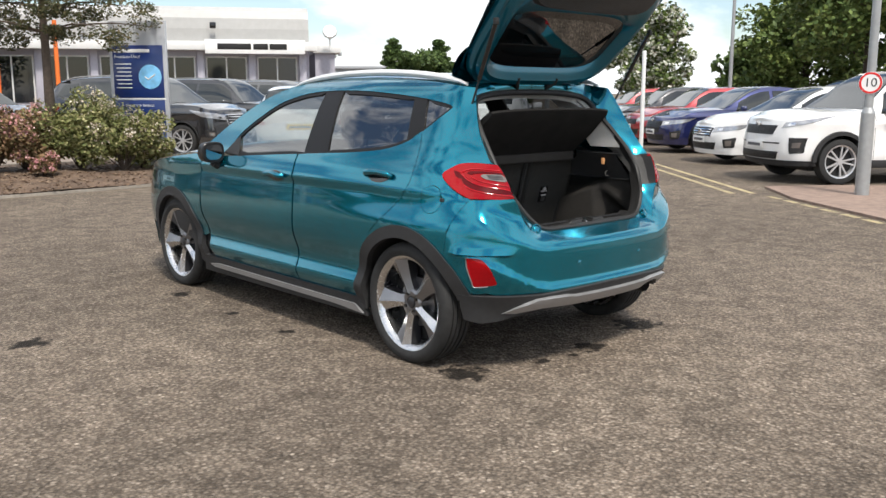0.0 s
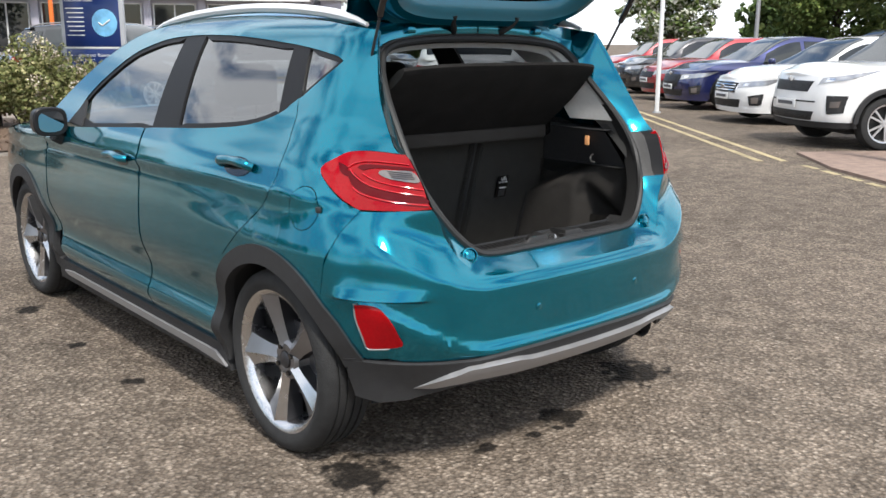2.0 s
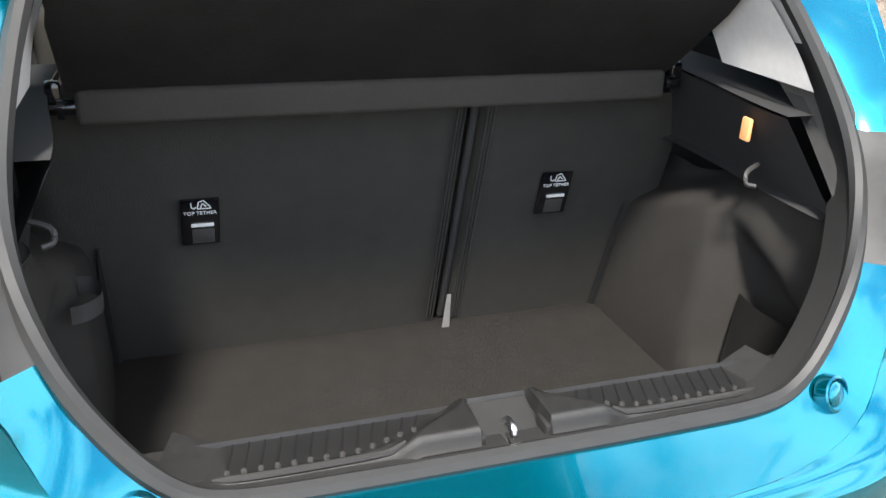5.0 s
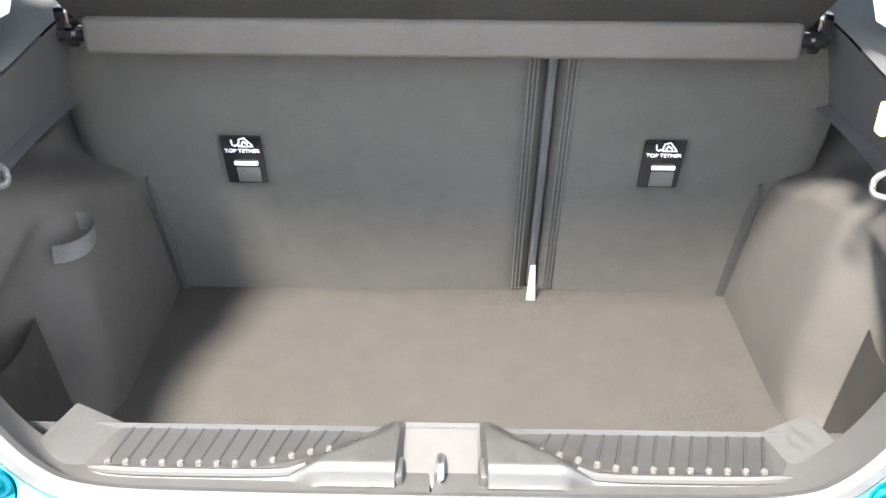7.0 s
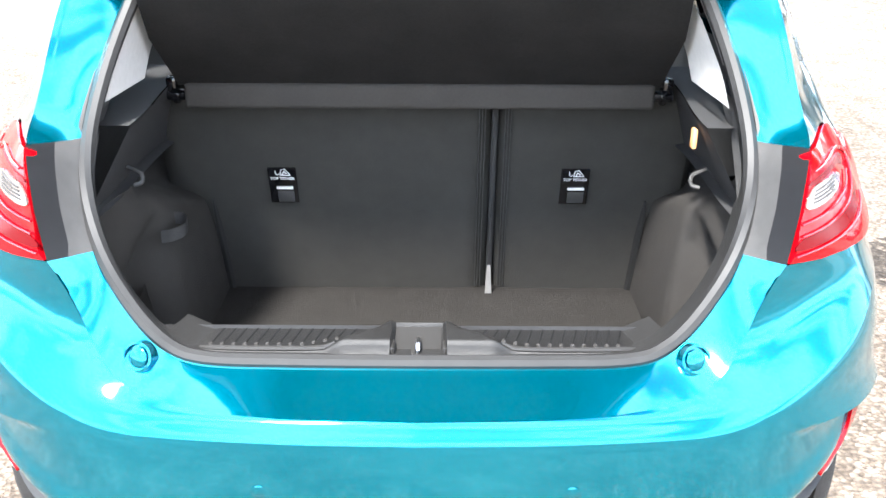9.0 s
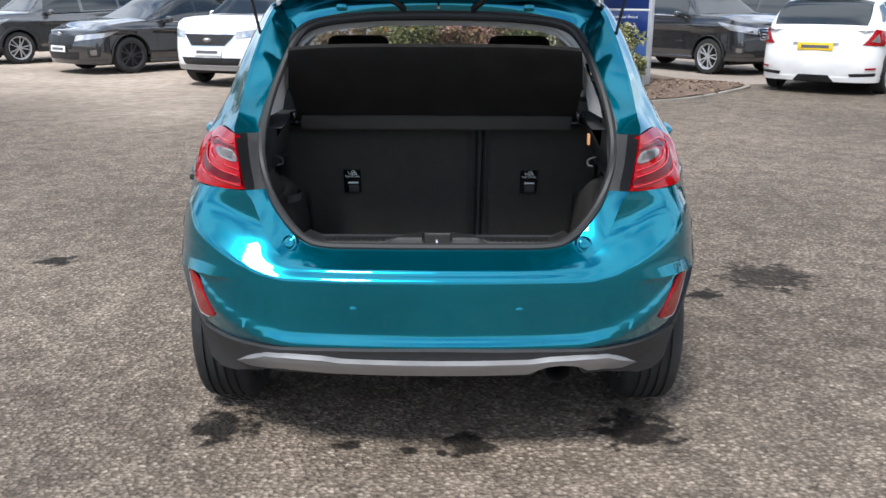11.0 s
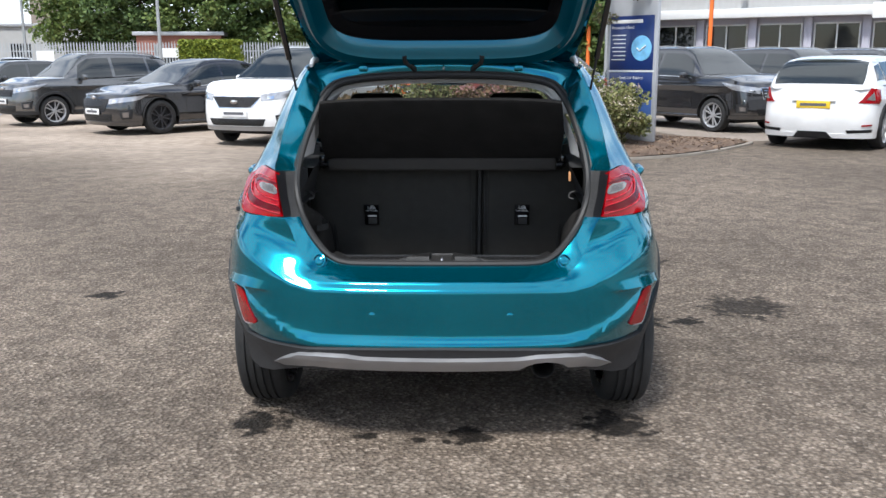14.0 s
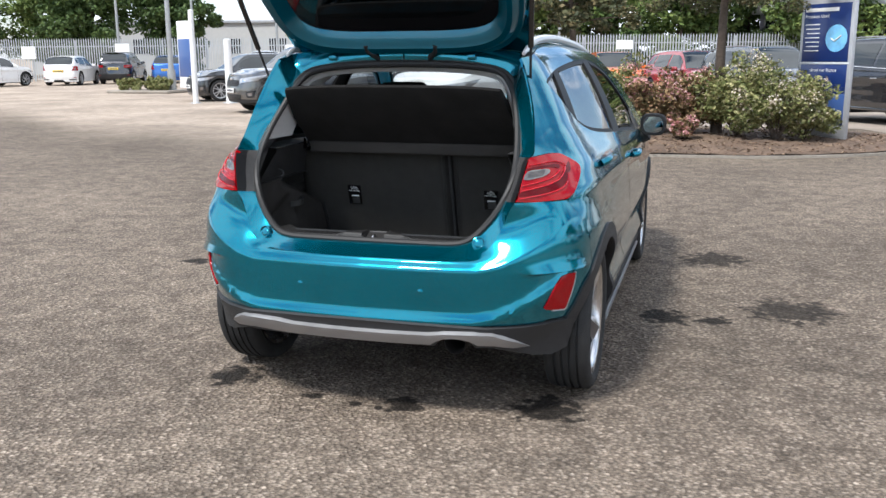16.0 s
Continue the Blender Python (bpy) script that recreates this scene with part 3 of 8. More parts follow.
    lamp_outline = [(s * sg, z) for s, z in gap(tout + [(s_at_x(0.62, 0.846), 0.8455)] + tin[::-1], 0.002)]

    def bulge(s, z, sg=sg):
        return wrap(0.006)(s, z)
    tl = part("tail_lamp", panel(lamp_outline, bulge, step=0.02, depth=0.02), REDLENS, car, "red wraparound tail lamp")
    # inside of the lamp, laid out from the inner edge (u) outwards and from the top (v) down, as shares of its size
    def lamp_sz(u, v):
        z = 1.003 - 0.154 * v + 0.026 * u
        inner = s_at_x(float(np.interp(z, [0.849, 0.92, 0.985, 1.003], [0.561, 0.577, 0.591, 0.595])), z)
        return (inner + u * LAMP_W) * sg, z
    LAMP_W = s_of(-0.222, 0.952) - s_at_x(0.583, 0.952)
    SHAPES = [("lamp_chamber", REDLENS2, 0.0078, "deep red lower lamp chamber", [(0.66, 0.54), (0.64, 0.73), (0.46, 0.845), (0.04, 0.885), (0.05, 0.775), (0.30, 0.715), (0.46, 0.63), (0.54, 0.47), (0.62, 0.45)]),
              ("lamp_groove", REDLENS2, 0.0080, "dark curved lamp groove", [(0.47, 0.36), (0.40, 0.29), (0.24, 0.25), (0.03, 0.25), (0.02, 0.295), (0.22, 0.30), (0.34, 0.335), (0.42, 0.385)]),
              ("lamp_shade", REDLENS2, 0.0076, "dark red outer lamp chamber", [(0.76, 0.33), (0.62, 0.38), (0.66, 0.54), (0.76, 0.50)]),
              ("reversing_lens", CLEARLENS, 0.0092, "clear ribbed reversing lens", [(0.31, 0.405), (0.27, 0.350), (0.18, 0.325), (0.04, 0.320), (0.02, 0.50), (0.20, 0.50), (0.28, 0.465)])]
    for nm, m_, off, lab, poly in SHAPES:
        part(nm, panel(smooth2([lamp_sz(u, v) for u, v in poly], 36, closed=True), wrap(off), step=0.016, depth=0.003), m_, tl, lab)
    for pts in ([(0.58, 0.40), (0.56, 0.50), (0.47, 0.64), (0.32, 0.71), (0.03, 0.76)], [(0.45, 0.45), (0.38, 0.54), (0.27, 0.59), (0.01, 0.64)], [(0.66, 0.74), (0.60, 0.83), (0.42, 0.89), (0.02, 0.93)], [(0.60, 0.38), (0.44, 0.27), (0.27, 0.20), (0.03, 0.19)]):
        bm = bmesh.new()
        tube(bm, [wrap(0.0092)(*lamp_sz(u, v)) for u, v in smooth2(pts, 20)], 0.0019, 6)
        part("light_guide", bm, REDGUIDE, tl, "bright red light guide line")
    for k in range(4):
        bm = bmesh.new()
        tube(bm, [wrap(0.0102)(*lamp_sz(0.05 + 0.18 * i / 6, 0.355 + 0.034 * k)) for i in range(7)], 0.0012, 5)
        part("lens_rib", bm, TRIM2, tl)
    # rear fog reflector; the bumper bevel's highlight is added as a silver line
    fo = smooth2([(s_at_x(x, z), z) for x, z in ((0.768, 0.578), (0.750, 0.580), (0.726, 0.570), (0.704, 0.528), (0.680, 0.478), (0.674, 0.461), (0.690, 0.453), (0.722, 0.446), (0.736, 0.447), (0.746, 0.475), (0.762, 0.535))], 44, closed=True)
    fl = part("rear_reflector", panel([(s * sg, z) for s, z in fo], wrap(0.005), step=0.02, depth=0.012), REDLENS, car, "red bumper reflector")
    bm = bmesh.new()
    tube(bm, [wrap(0.004)(s * sg, z) for s, z in gap(fo, -0.003)[25:] + gap(fo, -0.003)[:2]], 0.0030, 6)
    part("reflector_highlight", bm, SILVER, fl, "silver line for light on the bumper's bevel")

# ---------- rear bumper ----------
TOP_EDGE = curve1([0, 0.25, 0.36, 0.42, 0.455, 0.485, 0.505, 0.523, 0.5585, 0.60, 0.65, 0.72], [0.640, 0.6415, 0.646, 0.654, 0.667, 0.694, 0.729, 0.766, 0.8465, 0.8465, 0.847, 0.848])
half_top = [(s_at_x(x, TOP_EDGE(x)), TOP_EDGE(x)) for x in (0.001, 0.1, 0.2, 0.3, 0.36, 0.40, 0.43, 0.455, 0.475, 0.49, 0.505, 0.523, 0.54, 0.5585, 0.60, 0.65)] + [(s_of(-0.376, 0.846), 0.846)]
LIP_N = 14
low = [(s_of(-0.371, 0.412), 0.412), (s_at_x(0.765, 0.405), 0.405), (s_at_x(0.70, 0.402), 0.402), (s_at_x(0.62, 0.403), 0.403), (s_at_x(0.5, 0.408), 0.408), (s_at_x(0.3, 0.413), 0.413), (0.001, 0.416)]
_lows = sorted(low)


def SEAM_Y(z):
    """The seam between bumper and quarter, and below it the rim of the wheel arch."""
    return float(np.interp(z, [0.400, 0.452, 0.50, 0.5625, 0.565, 0.70, 0.80, 0.8495], [-0.375, -0.357, -0.332, -0.287, -0.2855, -0.3005, -0.3455, -0.3745]))


S_MID = 0.62
_sm = s_of(-0.29, 0.65)


def bumper_pt(u, v, sg):
    """u from the middle to the seam, v from the lower edge (0) over the shelf's edge (1) to the crease under the opening (2)."""
    sn = u / 0.62 * S_MID if u < 0.62 else S_MID + (u - 0.62) / 0.38 * (_sm - S_MID)
    z0 = float(np.interp(sn, [p[0] for p in _lows], [p[1] for p in _lows]))
    z2 = float(np.interp(sn, [p[0] for p in half_top], [p[1] for p in half_top]))
    z1 = min(0.612 + lift_at(sn), z2 - 0.02)
    if v <= 1:
        knots = [z0, z0 + 0.010, z0 + 0.028, 0.50, 0.56, 0.587, 0.598, 0.612, 0.634]
        knots = [min(q, z1 - 0.0012 * (len(knots) - i)) for i, q in enumerate(knots)] + [z1]
        z = float(np.interp(v * (len(knots) - 1), range(len(knots)), knots))
    else:
        z = z1 + (z2 - z1) * (v - 1)
    z = max(z, z0)
    s_ = sn if u < 0.62 else S_MID + (u - 0.62) / 0.38 * (s_of(SEAM_Y(z), z) - S_MID)
    return body(s_ * sg, z)


def turn_in(bm, depth):
    """Fold the open edges of a skin inwards, towards the car's middle."""
    bm.normal_update()
    nv = {}
    be = [e for e in bm.edges if len(e.link_faces) == 1]
    for e in be:
        for v in e.verts:
            if v not in nv:
                n = v.normal if v.normal.dot(v.co - Vector((0, 1.2, 0.75))) > 0 else -v.normal
                nv[v] = bm.verts.new(v.co - n * depth)
    for e in be:
        a, b = e.verts
        bm.faces.new((a, b, nv[b], nv[a]))


bm = bmesh.new()
us = [i / 84 for i in range(85)]
vs = [i / 27 for i in range(27)] + [1.0, 1.025, 1.08, 1.18, 1.3, 1.44, 1.58, 1.72, 1.84, 1.93, 2.0]
cols = [[bm.verts.new(bumper_pt(u, v, 1)) for v in vs] for u in us[::-1]] + [[bm.verts.new(bumper_pt(u, v, -1)) for v in vs] for u in us[1:]]
for a, b in zip(cols[:-1], cols[1:]):
    for i in range(len(vs) - 1):
        bm.faces.new((a[i], b[i], b[i + 1], a[i + 1]))
turn_in(bm, 0.012)
bumper = part("rear_bumper", bm, TEAL, car)
# pressed line over the reflectors and small dished sensors
for sg in (1, -1):
    p = wrap(0.0012)(s_at_x(0.239, 0.525) * sg, 0.525)
    bm = bmesh.new()
    lathe(bm, [(-0.001, 0.0), (-0.001, 0.009), (0.0, 0.0105), (0.0005, 0.012)], "Y", p, 20)
    part("parking_sensor", bm, TEAL, bumper)
# lower black apron
ap_top = [(s, z - 0.004) for s, z in low[::-1]]
ap_half = ap_top + [(s_of(-0.352, 0.398), 0.398), (s_of(-0.338, 0.375), 0.375), (s_of(-0.333, 0.345), 0.345), (s_of(-0.340, 0.275), 0.275), (s_of(-0.40, 0.258), 0.258), (s_at_x(0.70, 0.255), 0.255), (s_at_x(0.62, 0.268), 0.268), (s_at_x(0.55, 0.298), 0.298), (s_at_x(0.5, 0.318), 0.318), (0.001, 0.324)]
notch = [(-s_at_x(x, z), z) for x, z in ((0.285, 0.322), (0.305, 0.345), (0.335, 0.361), (0.365, 0.366), (0.395, 0.360), (0.420, 0.344), (0.435, 0.321))]
apron = ap_half + [(-0.001, 0.324)] + notch + [(-s, z) for s, z in ap_half[-2::-1]]
part("lower_bumper", panel(apron, wrap(0.011), step=0.025, depth=0.03), CLAD, car, "matt black lower bumper apron")
# satin skid plate, notched for the exhaust
sk_top = [(-0.645, 0.284), (-0.57, 0.346), (-0.50, 0.386), (-0.44, 0.395), (-0.33, 0.393), (-0.27, 0.383), (-0.1, 0.379), (0.1, 0.379), (0.27, 0.383), (0.33, 0.393), (0.44, 0.395), (0.50, 0.386), (0.57, 0.346), (0.645, 0.284)]
sk_bot = [(0.585, 0.302), (0.50, 0.332), (0.445, 0.336), (0.423, 0.356), (0.395, 0.368), (0.365, 0.372), (0.33, 0.368), (0.298, 0.352), (0.272, 0.330), (0.1, 0.326), (-0.1, 0.326), (-0.30, 0.328), (-0.45, 0.336), (-0.53, 0.322), (-0.585, 0.302)]
sk = [(-s_at_x(abs(x), z) * (1 if x > 0 else -1), z) for x, z in sk_top + sk_bot]
part("skid_plate", panel(sk, lambda s, z: wrap(0.029 - 0.30 * max(0.0, 0.370 - z))(s, z), step=0.012, depth=0.02), SILVER, bumper, "satin silver skid plate")
bm = bmesh.new()
lathe(bm, [(-0.45, 0.0), (-0.45, 0.037), (-0.585, 0.037), (-0.589, 0.040), (-0.585, 0.042), (-0.40, 0.042)], "Y", (0.362, -0.004, 0.328), 24)
part("exhaust_pipe", bm, mat("dark_exhaust_steel", (0.022, 0.020, 0.019), rough=0.6, metal=0.5, vary=0.4, scale=60), car, "dark steel exhaust tip")

# ---------- roof, windscreen, bonnet ----------
rf = [side(1)(y, z) for y, z in roof_edge]


def edge_at(y):
    """The roof's left edge at y."""
    ys = [p.y for p in rf]
    k = min(range(len(rf)), key=lambda i: abs(ys[i] - y))
    a, b = (k, k + 1) if k + 1 < len(rf) and (ys[k] - y) * (ys[min(k + 1, len(rf) - 1)] - y) <= 0 else (max(k - 1, 0), k)
    t = 0 if ys[a] == ys[b] else (y - ys[a]) / (ys[b] - ys[a])
    return rf[a].lerp(rf[b], min(max(t, -0.3), 1.3))


ROOF_Y0, ROOF_Y1 = -0.045, 1.34


def roof_f(u, v):
    y = ROOF_Y0 + (ROOF_Y1 - ROOF_Y0) * v
    e = edge_at(y)
    x = e.x * (1 - 2 * u) * 0.998
    k = 1 - (2 * u - 1) ** 2
    return Vector((x, y - 0.03 * k * (1 - v) + 0.06 * k * v, e.z + 0.002 + (0.042 - 0.018 * (1 - v)) * k ** 0.8))


bm = bmesh.new()
grid(bm, 28, 24, roof_f)
part("roof", bm, TEAL, car)
bm = bmesh.new()
grid(bm, 28, 14, lambda u, v: roof_f(u, v) - Vector((0, 0, 0.035)))
part("roof_lining", bm, HEADLINER, car, "light grey roof lining")


def screen_f(u, v):
    y = ROOF_Y1 + (2.10 - ROOF_Y1) * v
    e = edge_at(y)
    k = 1 - (2 * u - 1) ** 2
    return Vector((e.x * (1 - 2 * u), y + 0.06 * k + 0.10 * k * v, e.z + 0.002 + 0.042 * k ** 0.8 * (1 - v) + 0.01 * k))


bm = bmesh.new()
grid(bm, 20, 12, screen_f)
w = part("windscreen", bm, SCREEN, car, "clear raked windscreen")
w.visible_shadow = False


def bonnet_f(u, v):
    y = 2.09 + 1.08 * v
    zt = curve1([2.05, 2.14, 2.5, 2.85, 3.05, 3.2], [0.94, 0.945, 0.905, 0.845, 0.79, 0.72])(y)
    e = side(1)(min(y, 3.08), zt)
    k = 1 - (2 * u - 1) ** 2
    return Vector((e.x * (1 - 2 * u) * (0.995 - 0.06 * smoothstep(0.8, 1, v)), y + 0.13 * k * v, zt + 0.055 * k ** 0.7 + 0.004))


bm = bmesh.new()
grid(bm, 20, 16, bonnet_f)
part("bonnet", bm, TEAL, car)
front = [(S_SIDE + 3.09 - 0.0, 0.25)]
sF = s_of(3.085, 0.6)
bm = bmesh.new()
grid(bm, 40, 14, lambda u, v: body((sF + (S_MAX - sF) * min(2 * u, 2 - 2 * u)) * (1 if u < 0.5 else -1), 0.2 + 0.56 * v))
part("front_bumper", bm, TEAL, car)
# roof rails
for sg in (1, -1):
    pts = []
    for i in range(30):
        y = 1.30 - 1.42 * i / 29
        e = edge_at(y)
        r = math.sin(math.pi * min(max(i / 29, 0.0), 1)) ** 0.35 * 0.022
        pts.append(Vector((e.x * sg * 0.955, y, e.z + 0.006 + r)))
    bm = bmesh.new()
    tube(bm, pts, [0.018 * min(1.0, 0.4 + 5 * min(i, 29 - i) / 29) for i in range(30)], 8)
    part("roof_rail", bm, RAILM, car, "satin silver roof rail")

# ---------- wheels ----------
def wheel(name, x, y, sgn, parent):
    """An eighteen-inch wheel: tyre, rim with five broad polished spokes, disc."""
    hub = new(name)
    hub.empty_display_size = 0.1
    hub.parent = parent
    hub.matrix_local = pose(x, y, HUB_Z + 0.002, 0, 0, 0 if sgn > 0 else 180)
    # local +x points outwards
    bm = bmesh.new()
    prof = [(0.052, 0.236), (0.082, 0.240), (0.092, 0.256), (0.094, 0.272), (0.086, 0.292), (0.074, 0.302)]
    for gx in (0.045, 0.015, -0.015, -0.045):
        prof += [(gx + 0.006, 0.306), (gx + 0.0055, 0.299), (gx - 0.0035, 0.299), (gx - 0.004, 0.306)]
    prof += [(-0.074, 0.302), (-0.086, 0.292), (-0.094, 0.272), (-0.090, 0.256), (-0.080, 0.240), (-0.05, 0.236)]
    lathe(bm, prof, "X", (0, 0, 0), 72)
    part("tyre", bm, TYRE, hub)
    bm = bmesh.new()
    lathe(bm, [(0.058, 0.214), (0.070, 0.221), (0.078, 0.232), (0.081, 0.241), (0.076, 0.243), (0.05, 0.237), (-0.08, 0.237), (-0.082, 0.225), (-0.02, 0.205), (0.058, 0.214)], "X", (0, 0, 0), 60)
    rim = part("rim", bm, ALLOY, hub, "polished alloy rim")
    bm = bmesh.new()
    for k in range(5):
        m = Matrix.Rotation(2 * math.pi * k / 5 + 0.31, 4, "X")
        # broad tapering blade with a raised ridge
        st = [(0.045, 0.030, 0.040, 0.052), (0.10, 0.032, 0.044, 0.055), (0.16, 0.044, 0.050, 0.062), (0.226, 0.066, 0.060, 0.072)]
        rows = []
        for r, hw, xo, xr in st:
            skew = -0.10 * (r - 0.045)
            rows.append([bm.verts.new(m @ Vector(p)) for p in ((-0.01, -hw + skew, r), (xo, -hw + skew, r), (xr + 0.004, skew - hw * 0.15, r), (xo - 0.004, hw + skew, r), (-0.01, hw + skew, r))])
        for a, b in zip(rows[:-1], rows[1:]):
            for i in range(4):
                fc = bm.faces.new((a[i], a[i + 1], b[i + 1], b[i]))
                # one half of each ridge is greyer: facet shade put into the colour
                fc.material_index = (1, 0, 2, 1)[i]
    n0 = len(bm.faces)
    lathe(bm, [(0.046, 0.030), (0.050, 0.034), (0.050, 0.056), (0.040, 0.068), (0.0, 0.070)], "X", (0, 0, 0), 30)
    bm.faces.ensure_lookup_table()
    for fc in bm.faces[n0:]:
        fc.material_index = 2
    part("spokes", bm, [ALLOY, ALLOYDARK, ALLOYMID], rim, "five broad polished spokes", angle=18)
    bm = bmesh.new()
    lathe(bm, [(0.056, 0.0), (0.056, 0.024), (0.052, 0.029), (0.044, 0.030)], "X", (0, 0, 0), 28)
    part("centre_cap", bm, ALLOYDARK, rim)
    for k in range(4):
        a = 2 * math.pi * k / 4 + 0.5
        bm = bmesh.new()
        cyl(bm, (0.030, 0.046 * math.cos(a), 0.046 * math.sin(a)), (0.058, 0.046 * math.cos(a), 0.046 * math.sin(a)), 0.010, 0.009, 8)
        part("wheel_nut", bm, GLOSSBLACK, rim)
    bm = bmesh.new()
    lathe(bm, [(-0.005, 0.03), (0.0, 0.05), (0.004, 0.125), (-0.02, 0.127)], "X", (0, 0, 0), 36)
    part("brake_disc", bm, STEEL, hub)
    bm = bmesh.new()
    lathe(bm, [(-0.03, 0.02), (-0.03, 0.236), (-0.075, 0.236)], "X", (0, 0, 0), 36)
    part("brake_shield", bm, RUBBER, hub)
    return hub


for sg in (1, -1):
    for y in (HUB_R, HUB_F):
        wheel("wheel", -sg * 0.724, y, -sg, car)
        # dark wheel housing
        bm = bmesh.new()
        n = 20
        rows = []
        for i in range(n + 1):
            a = radians(-5 + 178 * i / n)
            rows.append([bm.verts.new((-sg * xx, y + 0.345 * math.cos(a), HUB_Z + 0.345 * math.sin(a))) for xx in (min(0.825, abs(body(s_of(max(y + 0.345 * math.cos(a), -0.40), 0.5), 0.5).x) - 0.025), 0.60)])
        for i in range(n):
            bm.faces.new((rows[i][0], rows[i][1], rows[i + 1][1], rows[i + 1][0]))
        bm.faces.new([r[1] for r in rows])
        part("wheel_housing", bm, RUBBER, car)

# ---------- underbody and inner shell ----------
bm = bmesh.new()
box(bm, 0, 1.35, 0.25, 1.18, 2.9, 0.08, bevel=0.02)
box(bm, 0, -0.24, 0.36, 1.0, 0.45, 0.10, bevel=0.03)
for y in (1.25,):
    box(bm, 0, y, 0.24, 1.56, 1.62, 0.10, bevel=0.02)
cyl(bm, (-0.6, 0, 0.27), (0.6, 0, 0.27), 0.045, seg=12)
part("underbody", bm, RUBBER, car)
bm = bmesh.new()
box(bm, 0.0, -0.33, 0.325, 0.62, 0.20, 0.10, bevel=0.04)
part("silencer", bm, mat("dull_steel", (0.10, 0.095, 0.09), rough=0.6, metal=0.7, vary=0.4, scale=30), car)
# inner skins behind the shut lines
for sg in (1, -1):
    f = side(sg, -0.035)
    lo = [(2.9, 0.5), (2.1, 0.26), (0.42, 0.26), (0.38, 0.5), (0.25, 0.66), (-0.1, 0.72), (-0.30, 0.60), (-0.30, 0.86), (-0.1, 0.96), (0.15, 1.03), (1.6, 0.93), (2.85, 0.80)]
    part("inner_skin", panel(lo, f, step=0.09, depth=0), TRIM, car)

# ---------- boot opening: painted ring, black pillar trim, seal ----------
SEAL = [(0, -0.502, 0.681), (0.20, -0.502, 0.682), (0.335, -0.499, 0.685), (0.395, -0.490, 0.705), (0.448, -0.468, 0.755), (0.495, -0.436, 0.825), (0.525, -0.392, 0.905),
        (0.532, -0.342, 0.985), (0.520, -0.272, 1.075), (0.496, -0.194, 1.165), (0.458, -0.122, 1.255), (0.392, -0.088, 1.308), (0.22, -0.074, 1.330), (0, -0.070, 1.335)]
seal_half = spline(SEAL, 60)
seal_all = seal_half + [Vector((-p.x, p.y, p.z)) for p in seal_half[::-1]][1:-1]
bm = bmesh.new()
tube(bm, [p + Vector((0, -0.006, 0)) for p in seal_all], 0.0125, 8, closed=True)
seal_ob = part("boot_seal", bm, SEALM, car, "black rubber boot seal")
bm = bmesh.new()
mid = Vector((0, -0.30, 0.98))
lip_pts = []
for p in seal_all:
    d = Vector((p.x, 0, p.z - mid.z)).normalized()
    lip_pts.append(p + d * 0.0165 + Vector((0, -0.004, 0)))
tube(bm, lip_pts, 0.0065, 8, closed=True)
part("seal_lip", bm, SEALM, seal_ob, "thin outer lip of the seal")


def lerp_line(pts, n):
    """n + 1 points evenly along a polyline."""
    pts = [Vector(p) for p in pts]
    d = np.r_[0, np.cumsum([(pts[k + 1] - pts[k]).length for k in range(len(pts) - 1)])]
    out = []
    for q in np.linspace(0, d[-1], n + 1):
        k = min(int(np.searchsorted(d, q, side="right")) - 1, len(pts) - 2)
        out.append(pts[k].lerp(pts[k + 1], (q - d[k]) / max(d[k + 1] - d[k], 1e-9)))
    return out


def mirror_x(p):
    return Vector((abs(p.x), p.y, p.z))


# the body's edge that faces the seal: bumper lip, lamp edge, quarter edge, roof
lip = [mirror_x(body(s, z)) + Vector((0, 0.001, -0.001)) for s, z in half_top[:LIP_N]]
lip[0].x = 0.0
lamp_edge = [mirror_x(wrap(0.004)(s_at_x(x, z), z)) for x, z in ((0.558, 0.849), (0.575, 0.92), (0.589, 0.985), (0.593, 1.003))]
quart = [mirror_x(side(1)(y, z)) for y, z in quarter_rear[::-1]]
roofr = [quart[-1]] + [mirror_x(roof_f(u, 0.0)) - Vector((0, 0, 0.003)) for u in (0.02, 0.1, 0.2, 0.3, 0.4, 0.5)]
i1 = min(range(61), key=lambda k: abs(seal_half[k].z - 0.846) + (9 if k < 15 else 0))
i2 = min(range(61), key=lambda k: abs(seal_half[k].z - 1.003))
i3 = min(range(61), key=lambda k: (seal_half[k] - Vector((0.458, -0.122, 1.255))).length)
outer = lerp_line(lip, i1)[:-1] + lerp_line(lamp_edge, i2 - i1)[:-1] + lerp_line(quart + roofr[1:], 60 - i2)
KS = [0, 0.08, 0.2, 0.35, 0.5, 0.65, 0.8, 0.92, 1.0]


def ringpt(i, k, sg):
    p = outer[i].lerp(seal_half[i] + Vector((0, -0.004, 0)), k)
    z = p.z
    dip = math.sin(math.pi * k) * (0.003 + 0.012 * smoothstep(0.84, 0.87, z) - 0.006 * smoothstep(0.99, 1.06, z) - 0.02 * smoothstep(1.26, 1.34, z))
    n = Vector((0.35 * smoothstep(0.75, 0.85, z), -0.75, 0.3))
    p = p - n * dip
    return Vector((p.x * sg, p.y, p.z))


